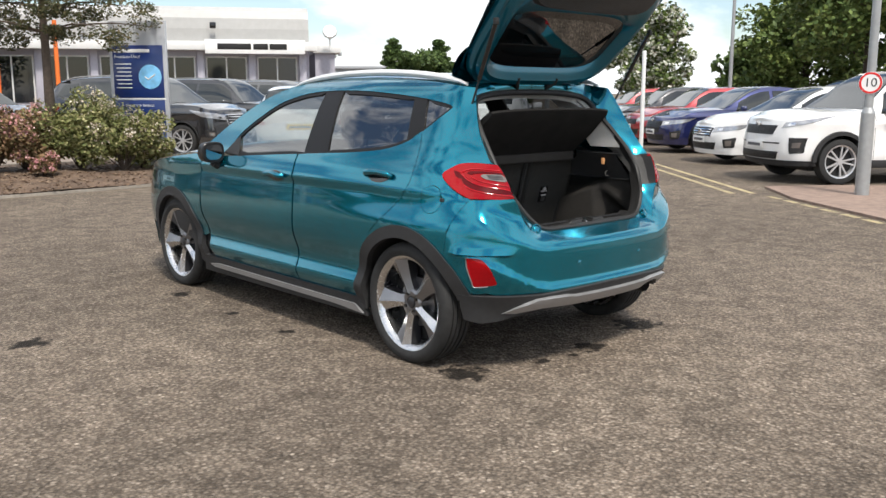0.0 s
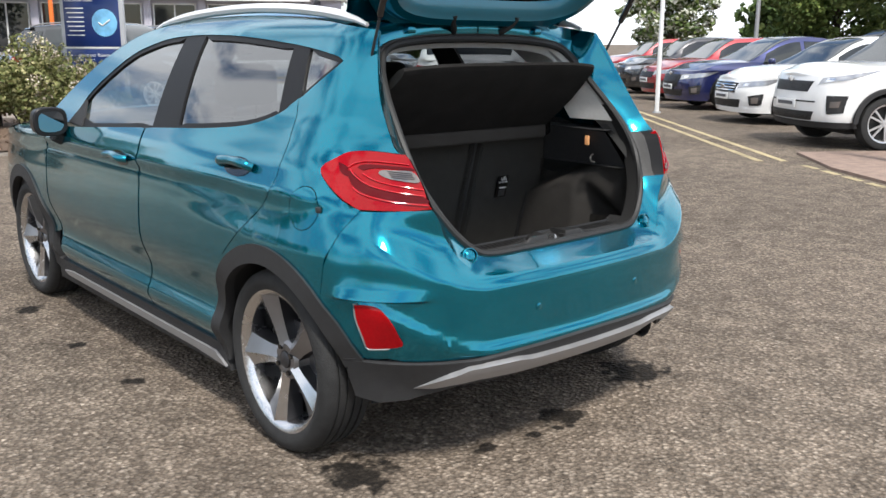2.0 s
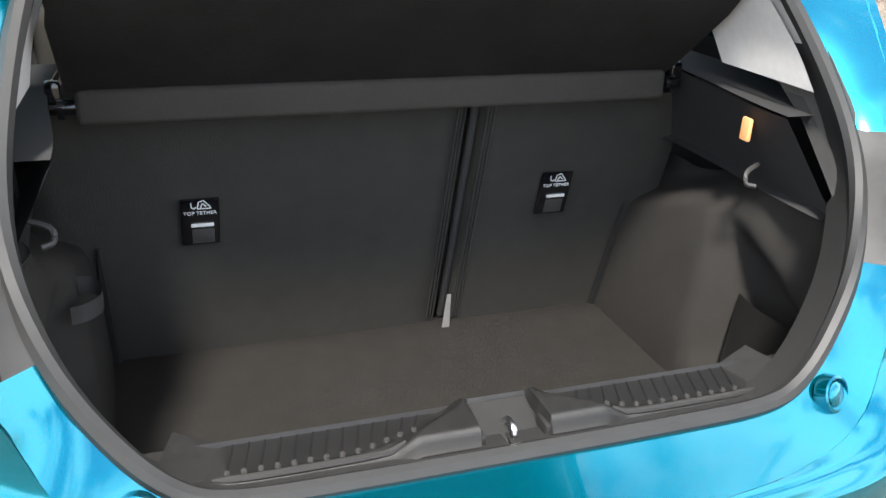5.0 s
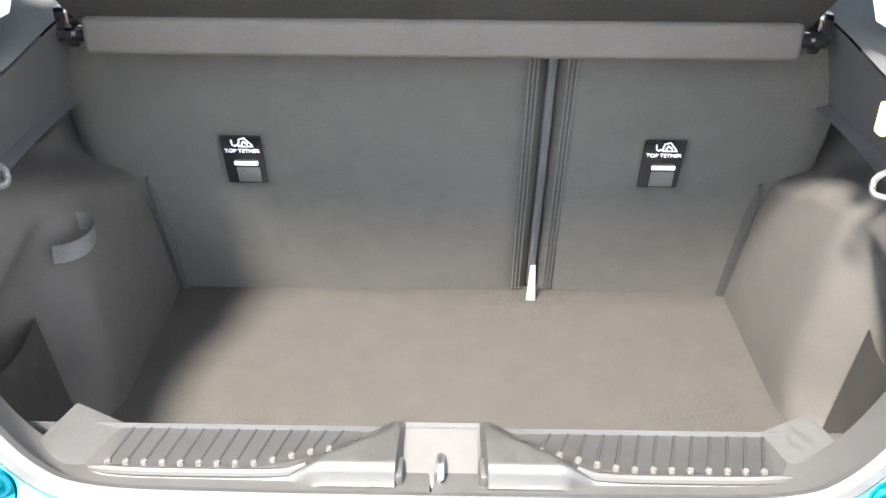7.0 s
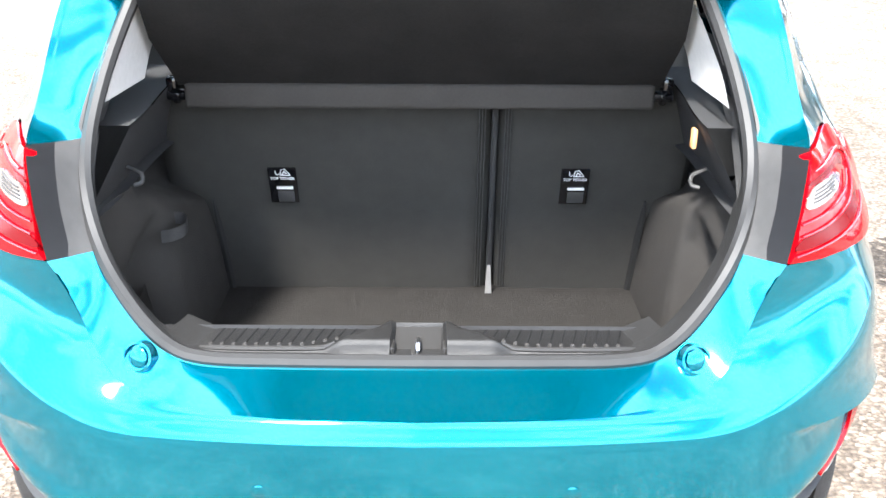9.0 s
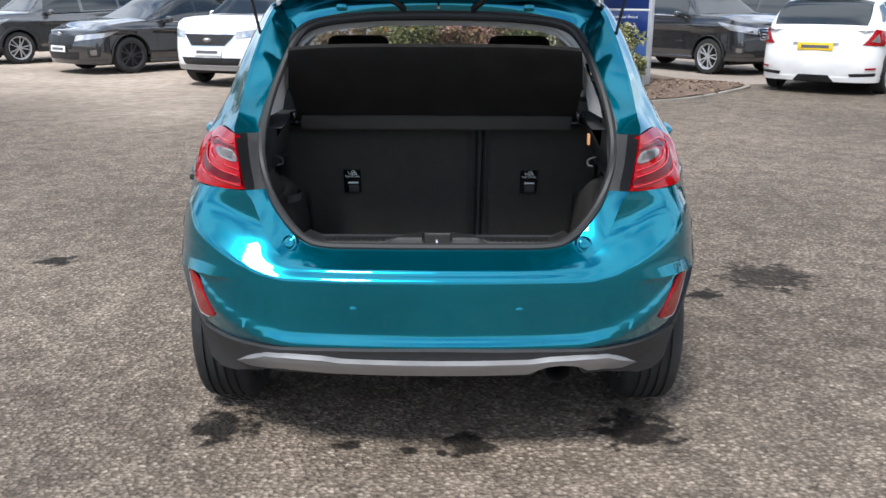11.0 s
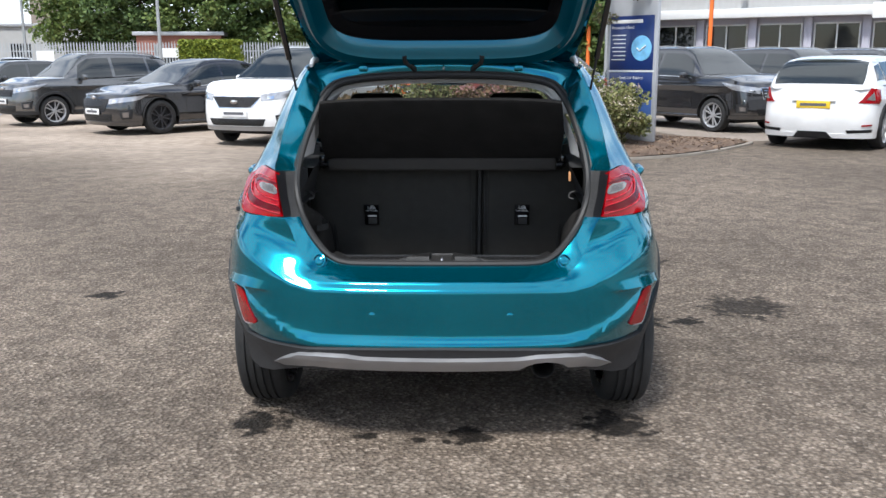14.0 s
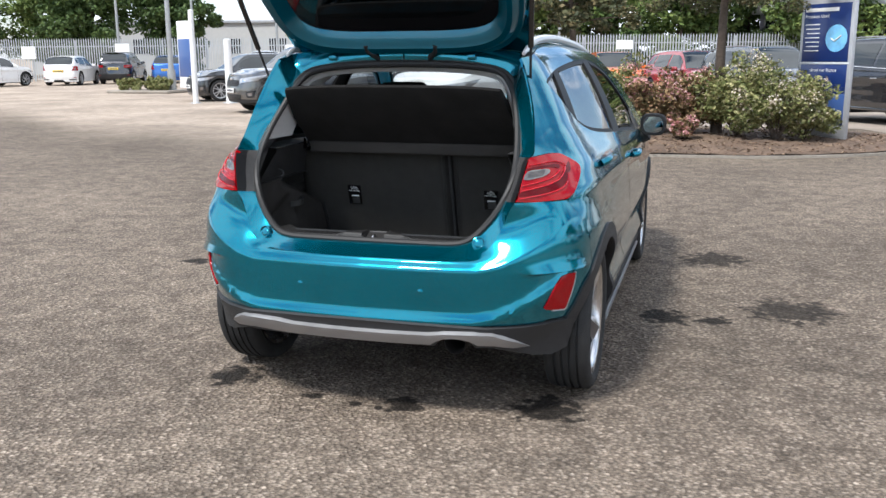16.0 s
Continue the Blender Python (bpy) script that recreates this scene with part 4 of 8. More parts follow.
bm1 = bmesh.new()
trims, shrouds = {1: bmesh.new(), -1: bmesh.new()}, {1: bmesh.new(), -1: bmesh.new()}
for sg in (1, -1):
    for i in range(60):
        for k0, k1 in zip(KS[:-1], KS[1:]):
            b = (shrouds[sg] if k0 < 0.3 else trims[sg]) if i1 <= i < i2 else bm1
            b.faces.new([b.verts.new(ringpt(ii, kk, sg)) for ii, kk in ((i, k0), (i + 1, k0), (i + 1, k1), (i, k1))])
for b in (bm1, *trims.values(), *shrouds.values()):
    bmesh.ops.remove_doubles(b, verts=b.verts, dist=0.0006)
part("boot_frame", bm1, TEAL, car)
for sg in (1, -1):
    part("pillar_trim", trims[sg], TRIM2, car, "dark grey plastic tail pillar trim")
    part("lamp_shroud", shrouds[sg], PILLAR, car, "black plastic strip beside the tail lamp")
    # bump stop seated on the ring's face
    seat_p = min((ringpt(i_, k_, sg) for i_ in range(i1) for k_ in KS), key=lambda q: math.hypot(q.x - 0.434 * sg, q.z - 0.697))
    bm = bmesh.new()
    lathe(bm, [(-0.004, 0.0), (-0.004, 0.013), (-0.002, 0.016), (0.004, 0.0165), (0.004, 0.019), (-0.004, 0.021), (-0.003, 0.0245), (0.014, 0.026)], "Y", (0, 0, 0), 28)
    bmesh.ops.transform(bm, verts=bm.verts, matrix=Matrix.Translation((0.434 * sg, seat_p.y - 0.006, 0.697)) @ Matrix.Rotation(radians(-24), 4, "X") @ Matrix.Rotation(radians(14 * sg), 4, "Z"))
    part("bump_stop", bm, TEAL, car)

# ---------- tailgate, swung up ----------
HINGE = Vector((0, -0.055, 1.375))
TD, TN = Vector((0, -0.70, 0.714)), Vector((0, 0.714, 0.70))


def gate_w(v):
    return curve1([0, 0.08, 0.2, 0.35, 0.55, 0.72, 0.84], [0.508, 0.525, 0.548, 0.574, 0.605, 0.59, 0.50])(v)


def gate(u, v, n):
    """A point of the tailgate: u across from -1 to 1, v from the hinge, n outwards."""
    w = gate_w(v)
    bow = 0.02 * (1 - u * u)
    return HINGE + Vector((u * w, 0, 0)) + TD * (v + 0.0 * u) + TN * (n + bow * 0.5)


tg = part("tailgate", (lambda bm: (grid(bm, 24, 24, lambda a, b: gate(2 * a - 1, -0.02 + 0.86 * b, 0.03 + 0.068 * math.sin(math.pi * min(b * 0.75 + 0.12, 1)) * (1 - abs(2 * a - 1) ** 6 * 0.8))), bm)[1])(bmesh.new()), TEAL, car)


def ring_sheet(bm, nA, f0, f1, levels):
    """A closed band between two closed curves, stepping through depth levels (k, n)."""
    rows = [[bm.verts.new(g) for g in (f0(i / nA, k, n) for k, n in levels)] for i in range(nA)]
    for i in range(nA):
        a, b = rows[i], rows[(i + 1) % nA]
        for j in range(len(levels) - 1):
            bm.faces.new((a[j], b[j], b[j + 1], a[j + 1]))


def rrect(t, hw0, hw1, v0, v1, r):
    """A rounded four-sided loop on the gate: half widths at v0 and v1."""
    n = 4.5
    a = 2 * math.pi * t
    c, s = math.cos(a), math.sin(a)
    k = (abs(c) ** n + abs(s) ** n) ** (-1 / n)
    cu, cv = c * k, s * k
    v = (v0 + v1) / 2 + cv * (v1 - v0) / 2
    hw = hw0 + (hw1 - hw0) * (cv + 1) / 2
    return cu * hw, v


def gate_band(t, k, n):
    xo, vo = rrect(t, 0.512, 0.592, -0.015, 0.84, 0.1)
    xi, vi = rrect(t, 0.415, 0.455, 0.115, 0.475, 0.1)
    x, v = xo + (xi - xo) * k, vo + (vi - vo) * k
    return HINGE + Vector((x, 0, 0)) + TD * v + TN * n


# inner frame in the darkened teal, shade under the gate painted in
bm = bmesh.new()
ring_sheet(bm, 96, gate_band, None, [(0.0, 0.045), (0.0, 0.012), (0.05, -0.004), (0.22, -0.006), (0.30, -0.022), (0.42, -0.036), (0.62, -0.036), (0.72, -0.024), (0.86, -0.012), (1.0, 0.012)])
part("gate_inner", bm, TEAL_SHADED, tg, "teal inner gate frame, its colour darkened for shade")
bm = bmesh.new()
pts = [rrect(i / 64, 0.43, 0.47, 0.10, 0.49, 0.1) for i in range(64)]
bm.faces.new([bm.verts.new(HINGE + Vector((x, 0, 0)) + TD * v + TN * 0.014) for x, v in pts])
w = part("rear_window", bm, PRIVACY, tg, "dark heated rear window glass")
w.visible_shadow = False
bm = bmesh.new()
pts = [rrect(i / 64, 0.455, 0.46, 0.52, 0.80, 0.1) for i in range(64)]
top = [bm.verts.new(HINGE + Vector((x * 0.94, 0, 0)) + TD * (0.66 + (v - 0.66) * 0.9) - TN * 0.05) for x, v in pts]
base = [bm.verts.new(HINGE + Vector((x, 0, 0)) + TD * v - TN * 0.028) for x, v in pts]
bm.faces.new(top)
for i in range(64):
    bm.faces.new((base[i], base[(i + 1) % 64], top[(i + 1) % 64], top[i]))
part("gate_trim", bm, TRIM, tg, "black plastic tailgate lining")
# glass frit border and hinge ends, spoiler
bm = bmesh.new()
ring_sheet(bm, 80, lambda t, k, n: (lambda o, i_: HINGE + Vector((o[0] + (i_[0] - o[0]) * k, 0, 0)) + TD * (o[1] + (i_[1] - o[1]) * k) + TN * n)(rrect(t, 0.43, 0.47, 0.10, 0.49, 0.1), rrect(t, 0.375, 0.405, 0.185, 0.435, 0.1)), None, [(0.0, 0.0125), (1.0, 0.0125)])
part("glass_border", bm, GLOSSBLACK, tg, "black printed glass border")
bm = bmesh.new()
grid(bm, 24, 10, lambda a, b: gate((2 * a - 1) * 0.99, -0.05 + 0.24 * b, 0.085 + 0.03 * math.sin(math.pi * b) - 0.03 * abs(2 * a - 1) ** 4))
grid(bm, 24, 3, lambda a, b: gate((2 * a - 1) * 0.99, 0.19 - 0.02 * b, 0.085 - 0.03 * abs(2 * a - 1) ** 4 - 0.03 * b))
part("spoiler", bm, TEAL, tg)
for x in (-0.31, 0.29):
    bm = bmesh.new()
    box(bm, x, -0.052, 1.352, 0.07, 0.05, 0.018, bevel=0.005)
    box(bm, x, -0.075, 1.362, 0.035, 0.05, 0.022, bevel=0.006)
    part("hinge", bm, TEAL, tg)
for x in (-0.11, 0.11):
    bm = bmesh.new()
    tube(bm, spline([(x, -0.05, 1.34), (x * 1.05, -0.085, 1.362), (x * 1.3, -0.11, 1.385), (x * 1.35, -0.125, 1.41)], 12), 0.011, 8)
    part("wiring_gaiter", bm, RUBBER, tg, "black rubber wiring gaiter")
for sg in (1, -1):
    a, b = Vector((0.545 * sg, -0.165, 1.212)), Vector((0.590 * sg, -0.395, 1.655))
    st = new("gas_strut")
    st.empty_display_size = 0.05
    st.parent = car
    st["label"] = "black gas strut holding the tailgate"
    bm = bmesh.new()
    cyl(bm, a.lerp(b, 0.42), b, 0.0105, seg=12)
    part("cylinder", bm, GLOSSBLACK, st)
    bm = bmesh.new()
    cyl(bm, a, a.lerp(b, 0.45), 0.0048, seg=8)
    part("rod", bm, CLAD, st)
    for q in (a, b):
        bm = bmesh.new()
        box(bm, *q, 0.02, 0.024, 0.034, bevel=0.006)
        part("ball_joint", bm, RUBBER, st)

# ---------- door mirrors ----------
for sg in (1, -1):
    m = Matrix.Translation((-sg * 0.897, 1.80, 0.970))
    mir = new("door_mirror")
    mir.empty_display_size = 0.05
    mir.parent = car
    mir.matrix_local = m
    bm = bmesh.new()
    # a squared oval at the glass that tapers forward into a rounded nose
    rings = []
    for y, k in ((-0.042, 0.93), (-0.036, 1.0), (-0.01, 1.0), (0.025, 0.95), (0.055, 0.82), (0.078, 0.58), (0.088, 0.22)):
        ring = []
        for i in range(28):
            a = 2 * math.pi * i / 28
            cx, cz = math.cos(a), math.sin(a)
            r = 1 / (abs(cx) ** 3.2 + abs(cz) ** 3.2) ** (1 / 3.2)
            ring.append(bm.verts.new((cx * r * 0.075 * k + sg * 0.02 * (1 - k), y, cz * r * 0.064 * k - (1 - k) * 0.012)))
        rings.append(ring)
    for a, b in zip(rings, rings[1:]):
        for i in range(28):
            bm.faces.new((a[i], a[(i + 1) % 28], b[(i + 1) % 28], b[i]))
    bm.faces.new(rings[-1])
    bm.faces.new(rings[0][::-1])
    bmesh.ops.recalc_face_normals(bm, faces=bm.faces)
    for f in bm.faces:
        f.smooth = len(f.verts) == 4
    part("mirror_shell", bm, MIRSHELL, mir, "gloss black mirror shell")
    bm = bmesh.new()
    gm = Matrix.Translation((0, -0.0430, 0)) @ Matrix.Rotation(radians(3), 4, 'X') @ Matrix.Rotation(radians(sg * 4), 4, 'Z')
    faces = []
    for y in (-0.004, 0.004):
        ring = []
        for i in range(28):
            a = 2 * math.pi * i / 28
            cx, cz = math.cos(a), math.sin(a)
            r = 1 / (abs(cx) ** 3.2 + abs(cz) ** 3.2) ** (1 / 3.2)
            ring.append(bm.verts.new(gm @ Vector((cx * r * 0.056, y, cz * r * 0.046))))
        faces.append(ring)
    for i in range(28):
        bm.faces.new((faces[0][i], faces[0][(i + 1) % 28], faces[1][(i + 1) % 28], faces[1][i]))
    bm.faces.new(faces[0][::-1])
    bm.faces.new(faces[1])
    bmesh.ops.recalc_face_normals(bm, faces=bm.faces)
    part("mirror_glass", bm, MIRROR, mir, "reflecting mirror glass")
    bm = bmesh.new()
    tube(bm, spline([(sg * 0.03, 0.02, -0.06), (sg * 0.08, 0.03, -0.085), (sg * 0.14, 0.05, -0.09)], 8), [0.035] * 4 + [0.03] * 5, 8)
    part("mirror_arm", bm, CLAD, mir)
    pts = [(1.60, 0.957), (1.66, 1.07), (1.78, 0.965)]
    part("mirror_base", panel(pts, side(sg, 0.002), step=0.03, depth=0.01), CLAD, car, "black mirror sail")

# the car's middle lies a little to the right of the yard's origin
for ob in car.children:
    ob.location.x += 0.009

# ---------- boot interior ----------
FLOOR_Z = 0.465
SEAT_A, SEAT_B = Vector((0, 0.205, 0.455)), Vector((0, 0.060, 0.985))
SEAT_UP = (SEAT_B - SEAT_A).normalized()
SEAT_OUT = Vector((0, SEAT_UP.z, -SEAT_UP.y)) * -1.0
bm = bmesh.new()
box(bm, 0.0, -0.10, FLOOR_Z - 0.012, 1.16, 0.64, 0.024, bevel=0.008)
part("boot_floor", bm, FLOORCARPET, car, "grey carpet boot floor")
bm = bmesh.new()
grid(bm, 20, 6, lambda u, v: Vector((-0.56 + 1.12 * u, -0.405 - 0.008 * v, FLOOR_Z - 0.02 + 0.25 * v)))
part("boot_back_wall", bm, TRIM, car)


def seat_back(name, x0, x1):
    """One half of the folding backrest, seen from the boot, with stitched seams beside the split."""
    bm = bmesh.new()
    w, h = x1 - x0, (SEAT_B - SEAT_A).length
    rows = []
    nu, nv = 26, 22
    for i in range(nu + 1):
        col = []
        for j in range(nv + 1):
            u, v = i / nu, j / nv
            e = 1 - max(abs(2 * u - 1) ** 14, abs(2 * v - 1) ** 18)
            dent = 0.004 * noise.noise(Vector((x0 * 7 + u * 3.2, v * 2.6, 0.4))) + 0.0016 * noise.noise(Vector((u * 11 + x0 * 5, v * 9, 2.4)))
            p = SEAT_A + SEAT_UP * (h * v - 0.10 * (1 - v)) + SEAT_OUT * (-0.028 + 0.030 * min(max(e, 0), 1) ** 0.5 + dent)
            col.append(bm.verts.new((x0 + w * u, p.y, p.z)))
        rows.append(col)
    for i in range(nu):
        for j in range(nv):
            bm.faces.new((rows[i][j], rows[i + 1][j], rows[i + 1][j + 1], rows[i][j + 1]))
    return part(name, bm, SEATCLOTH, car, "black cloth folding rear seat back")


def on_seat(x, v, out):
    """A point on the backrest: v metres up it, out from its face."""
    p = SEAT_A + SEAT_UP * v + SEAT_OUT * out
    return Vector((x, p.y, p.z))


sb1, sb2 = seat_back("rear_seat_back", -0.565, 0.151), seat_back("rear_seat_back", 0.159, 0.585)
for sb, xs in ((sb1, (0.122, 0.128, 0.134)), (sb2, (0.176, 0.182, 0.188))):
    for x in xs:
        bm = bmesh.new()
        tube(bm, [on_seat(x, v / 20 * 0.50 + 0.02, 0.0045) for v in range(21)], 0.0013, 6)
        part("stitched_seam", bm, TRIM2, sb, "grey stitched seam")
# carpet bolster edge along the split
bm = bmesh.new()
tube(bm, [on_seat(0.155, v / 12 * 0.52 + 0.02, -0.008) for v in range(13)], 0.007, 8)
part("seat_gap_trim", bm, TRIM, car)
bm = bmesh.new()
grid(bm, 2, 6, lambda u, v: on_seat(0.145 + 0.018 * u * (1 - 0.55 * v) + 0.004 * v, 0.0 + 0.10 * v, 0.034 - 0.010 * v))
part("seat_strap", bm, mat("grey_webbing", (0.20, 0.195, 0.19), rough=0.7, vary=0.2, scale=300), car, "light grey webbing strap")


def text_mesh(body_text, size, align="CENTER"):
    cu = bpy.data.curves.new("lettering", "FONT")
    cu.body, cu.size, cu.align_x, cu.align_y, cu.extrude = body_text, size, align, "CENTER", 0.0004
    ob = bpy.data.objects.new("lettering", cu)
    me = bpy.data.meshes.new_from_object(ob)
    bpy.data.objects.remove(ob)
    return me


for sb, tx in ((sb1, -0.302), (sb2, 0.333)):
    TV = 0.335
    pl = new("tether_plate")
    pl.empty_display_size = 0.03
    pl.parent = sb
    pl["label"] = "black top tether anchor plate with white lettering"
    c = on_seat(tx, TV, 0.0095)
    rot = Matrix((Vector((1, 0, 0)), SEAT_UP, SEAT_OUT)).transposed().to_4x4()
    pl.matrix_local = Matrix.Translation(c) @ rot
    bm = bmesh.new()
    box(bm, 0, -0.022, 0, 0.062, 0.092, 0.005, bevel=0.002)
    part("backing", bm, GLOSSBLACK, pl)
    bm = bmesh.new()
    box(bm, 0.004, -0.050, 0.001, 0.036, 0.030, 0.004, bevel=0.001)
    part("anchor_recess", bm, TRIM2, pl)
    bm = bmesh.new()
    box(bm, 0.003, -0.026, 0.0045, 0.036, 0.0055, 0.004, bevel=0.001)
    part("anchor_bar", bm, WHITEPLASTIC, pl, "pale anchor bar")
    me = text_mesh("TOP TETHER", 0.0092)
    me.materials.append(WHITEPLASTIC)
    t = new("lettering", me)
    t.parent = pl
    t.matrix_local = Matrix.Translation((0, -0.003, 0.003))
    # child-seat pictogram as a few plain strokes
    bm = bmesh.new()
    tube(bm, [(-0.004, 0.004, 0.003), (-0.002, 0.017, 0.003), (0.006, 0.020, 0.003), (0.016, 0.007, 0.003), (0.018, 0.004, 0.003), (-0.004, 0.004, 0.003)], 0.0010, 5)
    tube(bm, [(0.001, 0.006, 0.003), (0.004, 0.014, 0.003), (0.010, 0.008, 0.003)], 0.0014, 5)
    tube(bm, [(-0.014, 0.016, 0.003), (-0.013, 0.007, 0.003), (-0.009, 0.004, 0.003), (-0.006, 0.008, 0.003)], 0.0010, 5)
    bmesh.ops.translate(bm, verts=bm.verts, vec=(0, 0.002, 0))
    part("pictogram", bm, WHITEPLASTIC, pl)


# moulded carpet sides
def side_trim(sg):
    """Carpet from the seat over the wheel housing to the tail, with a bin let in behind the housing."""
    def f(u, v):
        y = 0.265 - 0.685 * u
        z = FLOOR_Z - 0.03 + (0.435 - 0.065 * smoothstep(-0.14, 0.10, y)) * v
        x = 0.478 + 0.034 * v * v + 0.060 * smoothstep(-0.10, -0.30, y) * (1 - 0.35 * v)
        # rounded top of the wheel housing
        top = smoothstep(0.78, 1.0, v + 0.10 * smoothstep(-0.02, 0.2, y))
        x += 0.095 * top * top * smoothstep(-0.22, -0.06, y)
        # bin with a sloping mouth
        zc = 0.60 + 0.75 * (y + 0.20)
        q = ((y + 0.255) / 0.105) ** 6 + ((z - zc) / 0.135) ** 6
        x += 0.080 / (1 + q ** 1.6)
        x -= 0.075 * smoothstep(-0.30, -0.42, y) * (1 - 0.6 * v)
        wob = noise.noise(Vector((y * 6, z * 6, sg * 3)))
        return Vector((-sg * (x + 0.003 * wob) + 0.015, y, z - 0.012 * top + 0.003 * wob))
    bm = bmesh.new()
    grid(bm, 76, 48, f)
    lining = part("boot_side_lining", bm, CARPET, car, "moulded grey carpet boot side lining")
    # carpet flap across the lower half of the bin's mouth
    a, b, c_, d_ = (f(0.625, 0.50), f(0.86, 0.54), f(0.90, 0.06), f(0.66, 0.05))
    bm = bmesh.new()
    grid(bm, 10, 8, lambda u, v: (a.lerp(b, u)).lerp(d_.lerp(c_, u), v) + Vector((sg * (0.012 + 0.010 * math.sin(math.pi * u)), 0, 0)))
    bmesh.ops.solidify(bm, geom=bm.faces[:], thickness=0.004)
    part("bin_flap", bm, CARPET, lining, "carpet flap across the side bin")


for sg in (1, -1):
    side_trim(sg)
    # plastic trim above the carpet, up to the shelf ledge
    def up(u, v, sg=sg):
        y = 0.20 - 0.53 * u
        z = 0.86 + 0.135 * v
        x = 0.535 - 0.03 * v + 0.028 * u * (1 - v) + 0.010 * math.sin(5 * u) - 0.012 * v
        return Vector((-sg * x + 0.006, y - 0.0 * v + 0.05 * v * u, z))
    bm = bmesh.new()
    grid(bm, 24, 8, up)
    grid(bm, 24, 2, lambda u, v: up(u, 0) + Vector((-sg * 0.02 * -v, 0, -0.004 * v)))
    grid(bm, 24, 3, lambda u, v, sg=sg: up(u, 1) + Vector((-sg * 0.12 * v, 0, 0.004)))
    part("ledge_trim", bm, TRIM, car, "black plastic shelf ledge trim")
    # rear pillar lining: black low down, light towards the roof
    def pil(u, v, sg=sg):
        z = 1.035 + 0.285 * v
        y0 = np.interp(z, [0.99, 1.1, 1.2, 1.26, 1.33], [-0.335, -0.250, -0.162, -0.108, -0.075])
        y = y0 + 0.012 + (0.20 - 0.02 * v) * u
        x = np.interp(z, [0.99, 1.08, 1.165, 1.255, 1.305, 1.34], [0.520, 0.508, 0.48, 0.43, 0.37, 0.33]) + 0.004 - 0.012 * u
        lim = abs(body(s_of(min(y, 0.25), z), z).x) - 0.022
        return Vector((-sg * min(x, lim), y, z))
    bm = bmesh.new()
    grid(bm, 12, 16, pil)
    part("pillar_lining", bm, HEADLINER, car, "pale grey rear pillar lining")
    # grey lower pillar panel behind the seal, with a dark recess
    def low_pil(u, v, sg=sg):
        z = 0.865 + 0.18 * v
        y0 = np.interp(z, [0.755, 0.825, 0.905, 0.985, 1.075], [-0.464, -0.436, -0.392, -0.342, -0.272])
        x = np.interp(z, [0.755, 0.825, 0.905, 0.985, 1.075], [0.452, 0.497, 0.525, 0.532, 0.520]) + 0.006 - 0.001 * u
        return Vector((-sg * x, y0 + 0.012 + (0.008 + 0.10 * v) * u, z))
    bm = bmesh.new()
    grid(bm, 8, 14, low_pil)
    lp = part("lower_pillar_panel", bm, GREYTRIM, car, "mid grey plastic lower pillar panel")
    bm = bmesh.new()
    grid(bm, 4, 4, lambda u, v: low_pil(0.50 + 0.42 * u, 0.66 + 0.20 * v) + Vector((sg * 0.003, 0, 0)))
    part("recess", bm, TRIM, lp, "dark moulded recess")
    # inner flange from the seal to the linings
    bm = bmesh.new()
    inn = []
    for i, p in enumerate(seal_half):
        inn.append(p + Vector((0.004 if p.z < 1.2 else -0.016, 0.050 if p.z < 0.9 else 0.034, -0.004 if p.z < 1.2 else -0.030)))
    bm_top = bmesh.new()
    for i in range(60):
        vs = [Vector((q.x * -sg, q.y, q.z)) for q in (seal_half[i], seal_half[i + 1], inn[i + 1], inn[i])]
        b = bm if i < i3 - 8 else bm_top
        b.faces.new([b.verts.new(q) for q in vs])
    for b in (bm, bm_top):
        bmesh.ops.remove_doubles(b, verts=b.verts, dist=0.0005)
    part("opening_flange", bm, FLANGE, car)
    part("headliner_edge", bm_top, HEADLINER, car, "pale edge of the roof lining")
    bm = bmesh.new()
    tube(bm, spline([(-sg * 0.520, -0.20, 0.900), (-sg * 0.494, -0.21, 0.892), (-sg * 0.492, -0.215, 0.876), (-sg * 0.506, -0.22, 0.872)], 10), 0.004, 6)
    part("bag_hook", bm, TRIM2, car, "grey bag hook")
    bm = bmesh.new()
    cyl(bm, (-sg * 0.50, 0.018, 0.978), (-sg * 0.455, 0.018, 0.978), 0.011, seg=12)
    cyl(bm, (-sg * 0.486, 0.018, 0.978), (-sg * 0.478, 0.018, 0.978), 0.018, seg=12)
    box(bm, -sg * 0.49, 0.018, 1.0, 0.02, 0.02, 0.03, bevel=0.004)
    part("shelf_pivot", bm, GLOSSBLACK, car)
    bm = bmesh.new()
    tube(bm, [on_seat(-sg * (0.473 + 0.006 * i / 8) + 0.016, 0.01 + 0.26 * i / 8, 0.006) for i in range(9)], [0.009] * 6 + [0.008, 0.006, 0.003], 6)
    part("seat_catch_trim", bm, RUBBER, car)
bm = bmesh.new()
box(bm, 0.494, -0.190, 0.955, 0.008, 0.020, 0.036, bevel=0.003)
part("boot_lamp", bm, LAMPGLOW, car, "small lit boot lamp")
bm = bmesh.new()
strap = spline([(-0.486, -0.088, 0.757), (-0.466, -0.092, 0.757), (-0.452, -0.110, 0.755), (-0.452, -0.138, 0.751), (-0.470, -0.156, 0.748), (-0.490, -0.160, 0.746)], 20)
grid(bm, 20, 2, lambda u, v: strap[round(u * 20)] + Vector((0, 0.004 * (v - 0.5), 0.024 * (v - 0.5))))
bmesh.ops.solidify(bm, geom=bm.faces[:], thickness=0.0025)
part("pull_strap", bm, mat("strap_grey", (0.07, 0.068, 0.066), rough=0.8, vary=0.2, scale=300), car, "grey webbing pull strap")

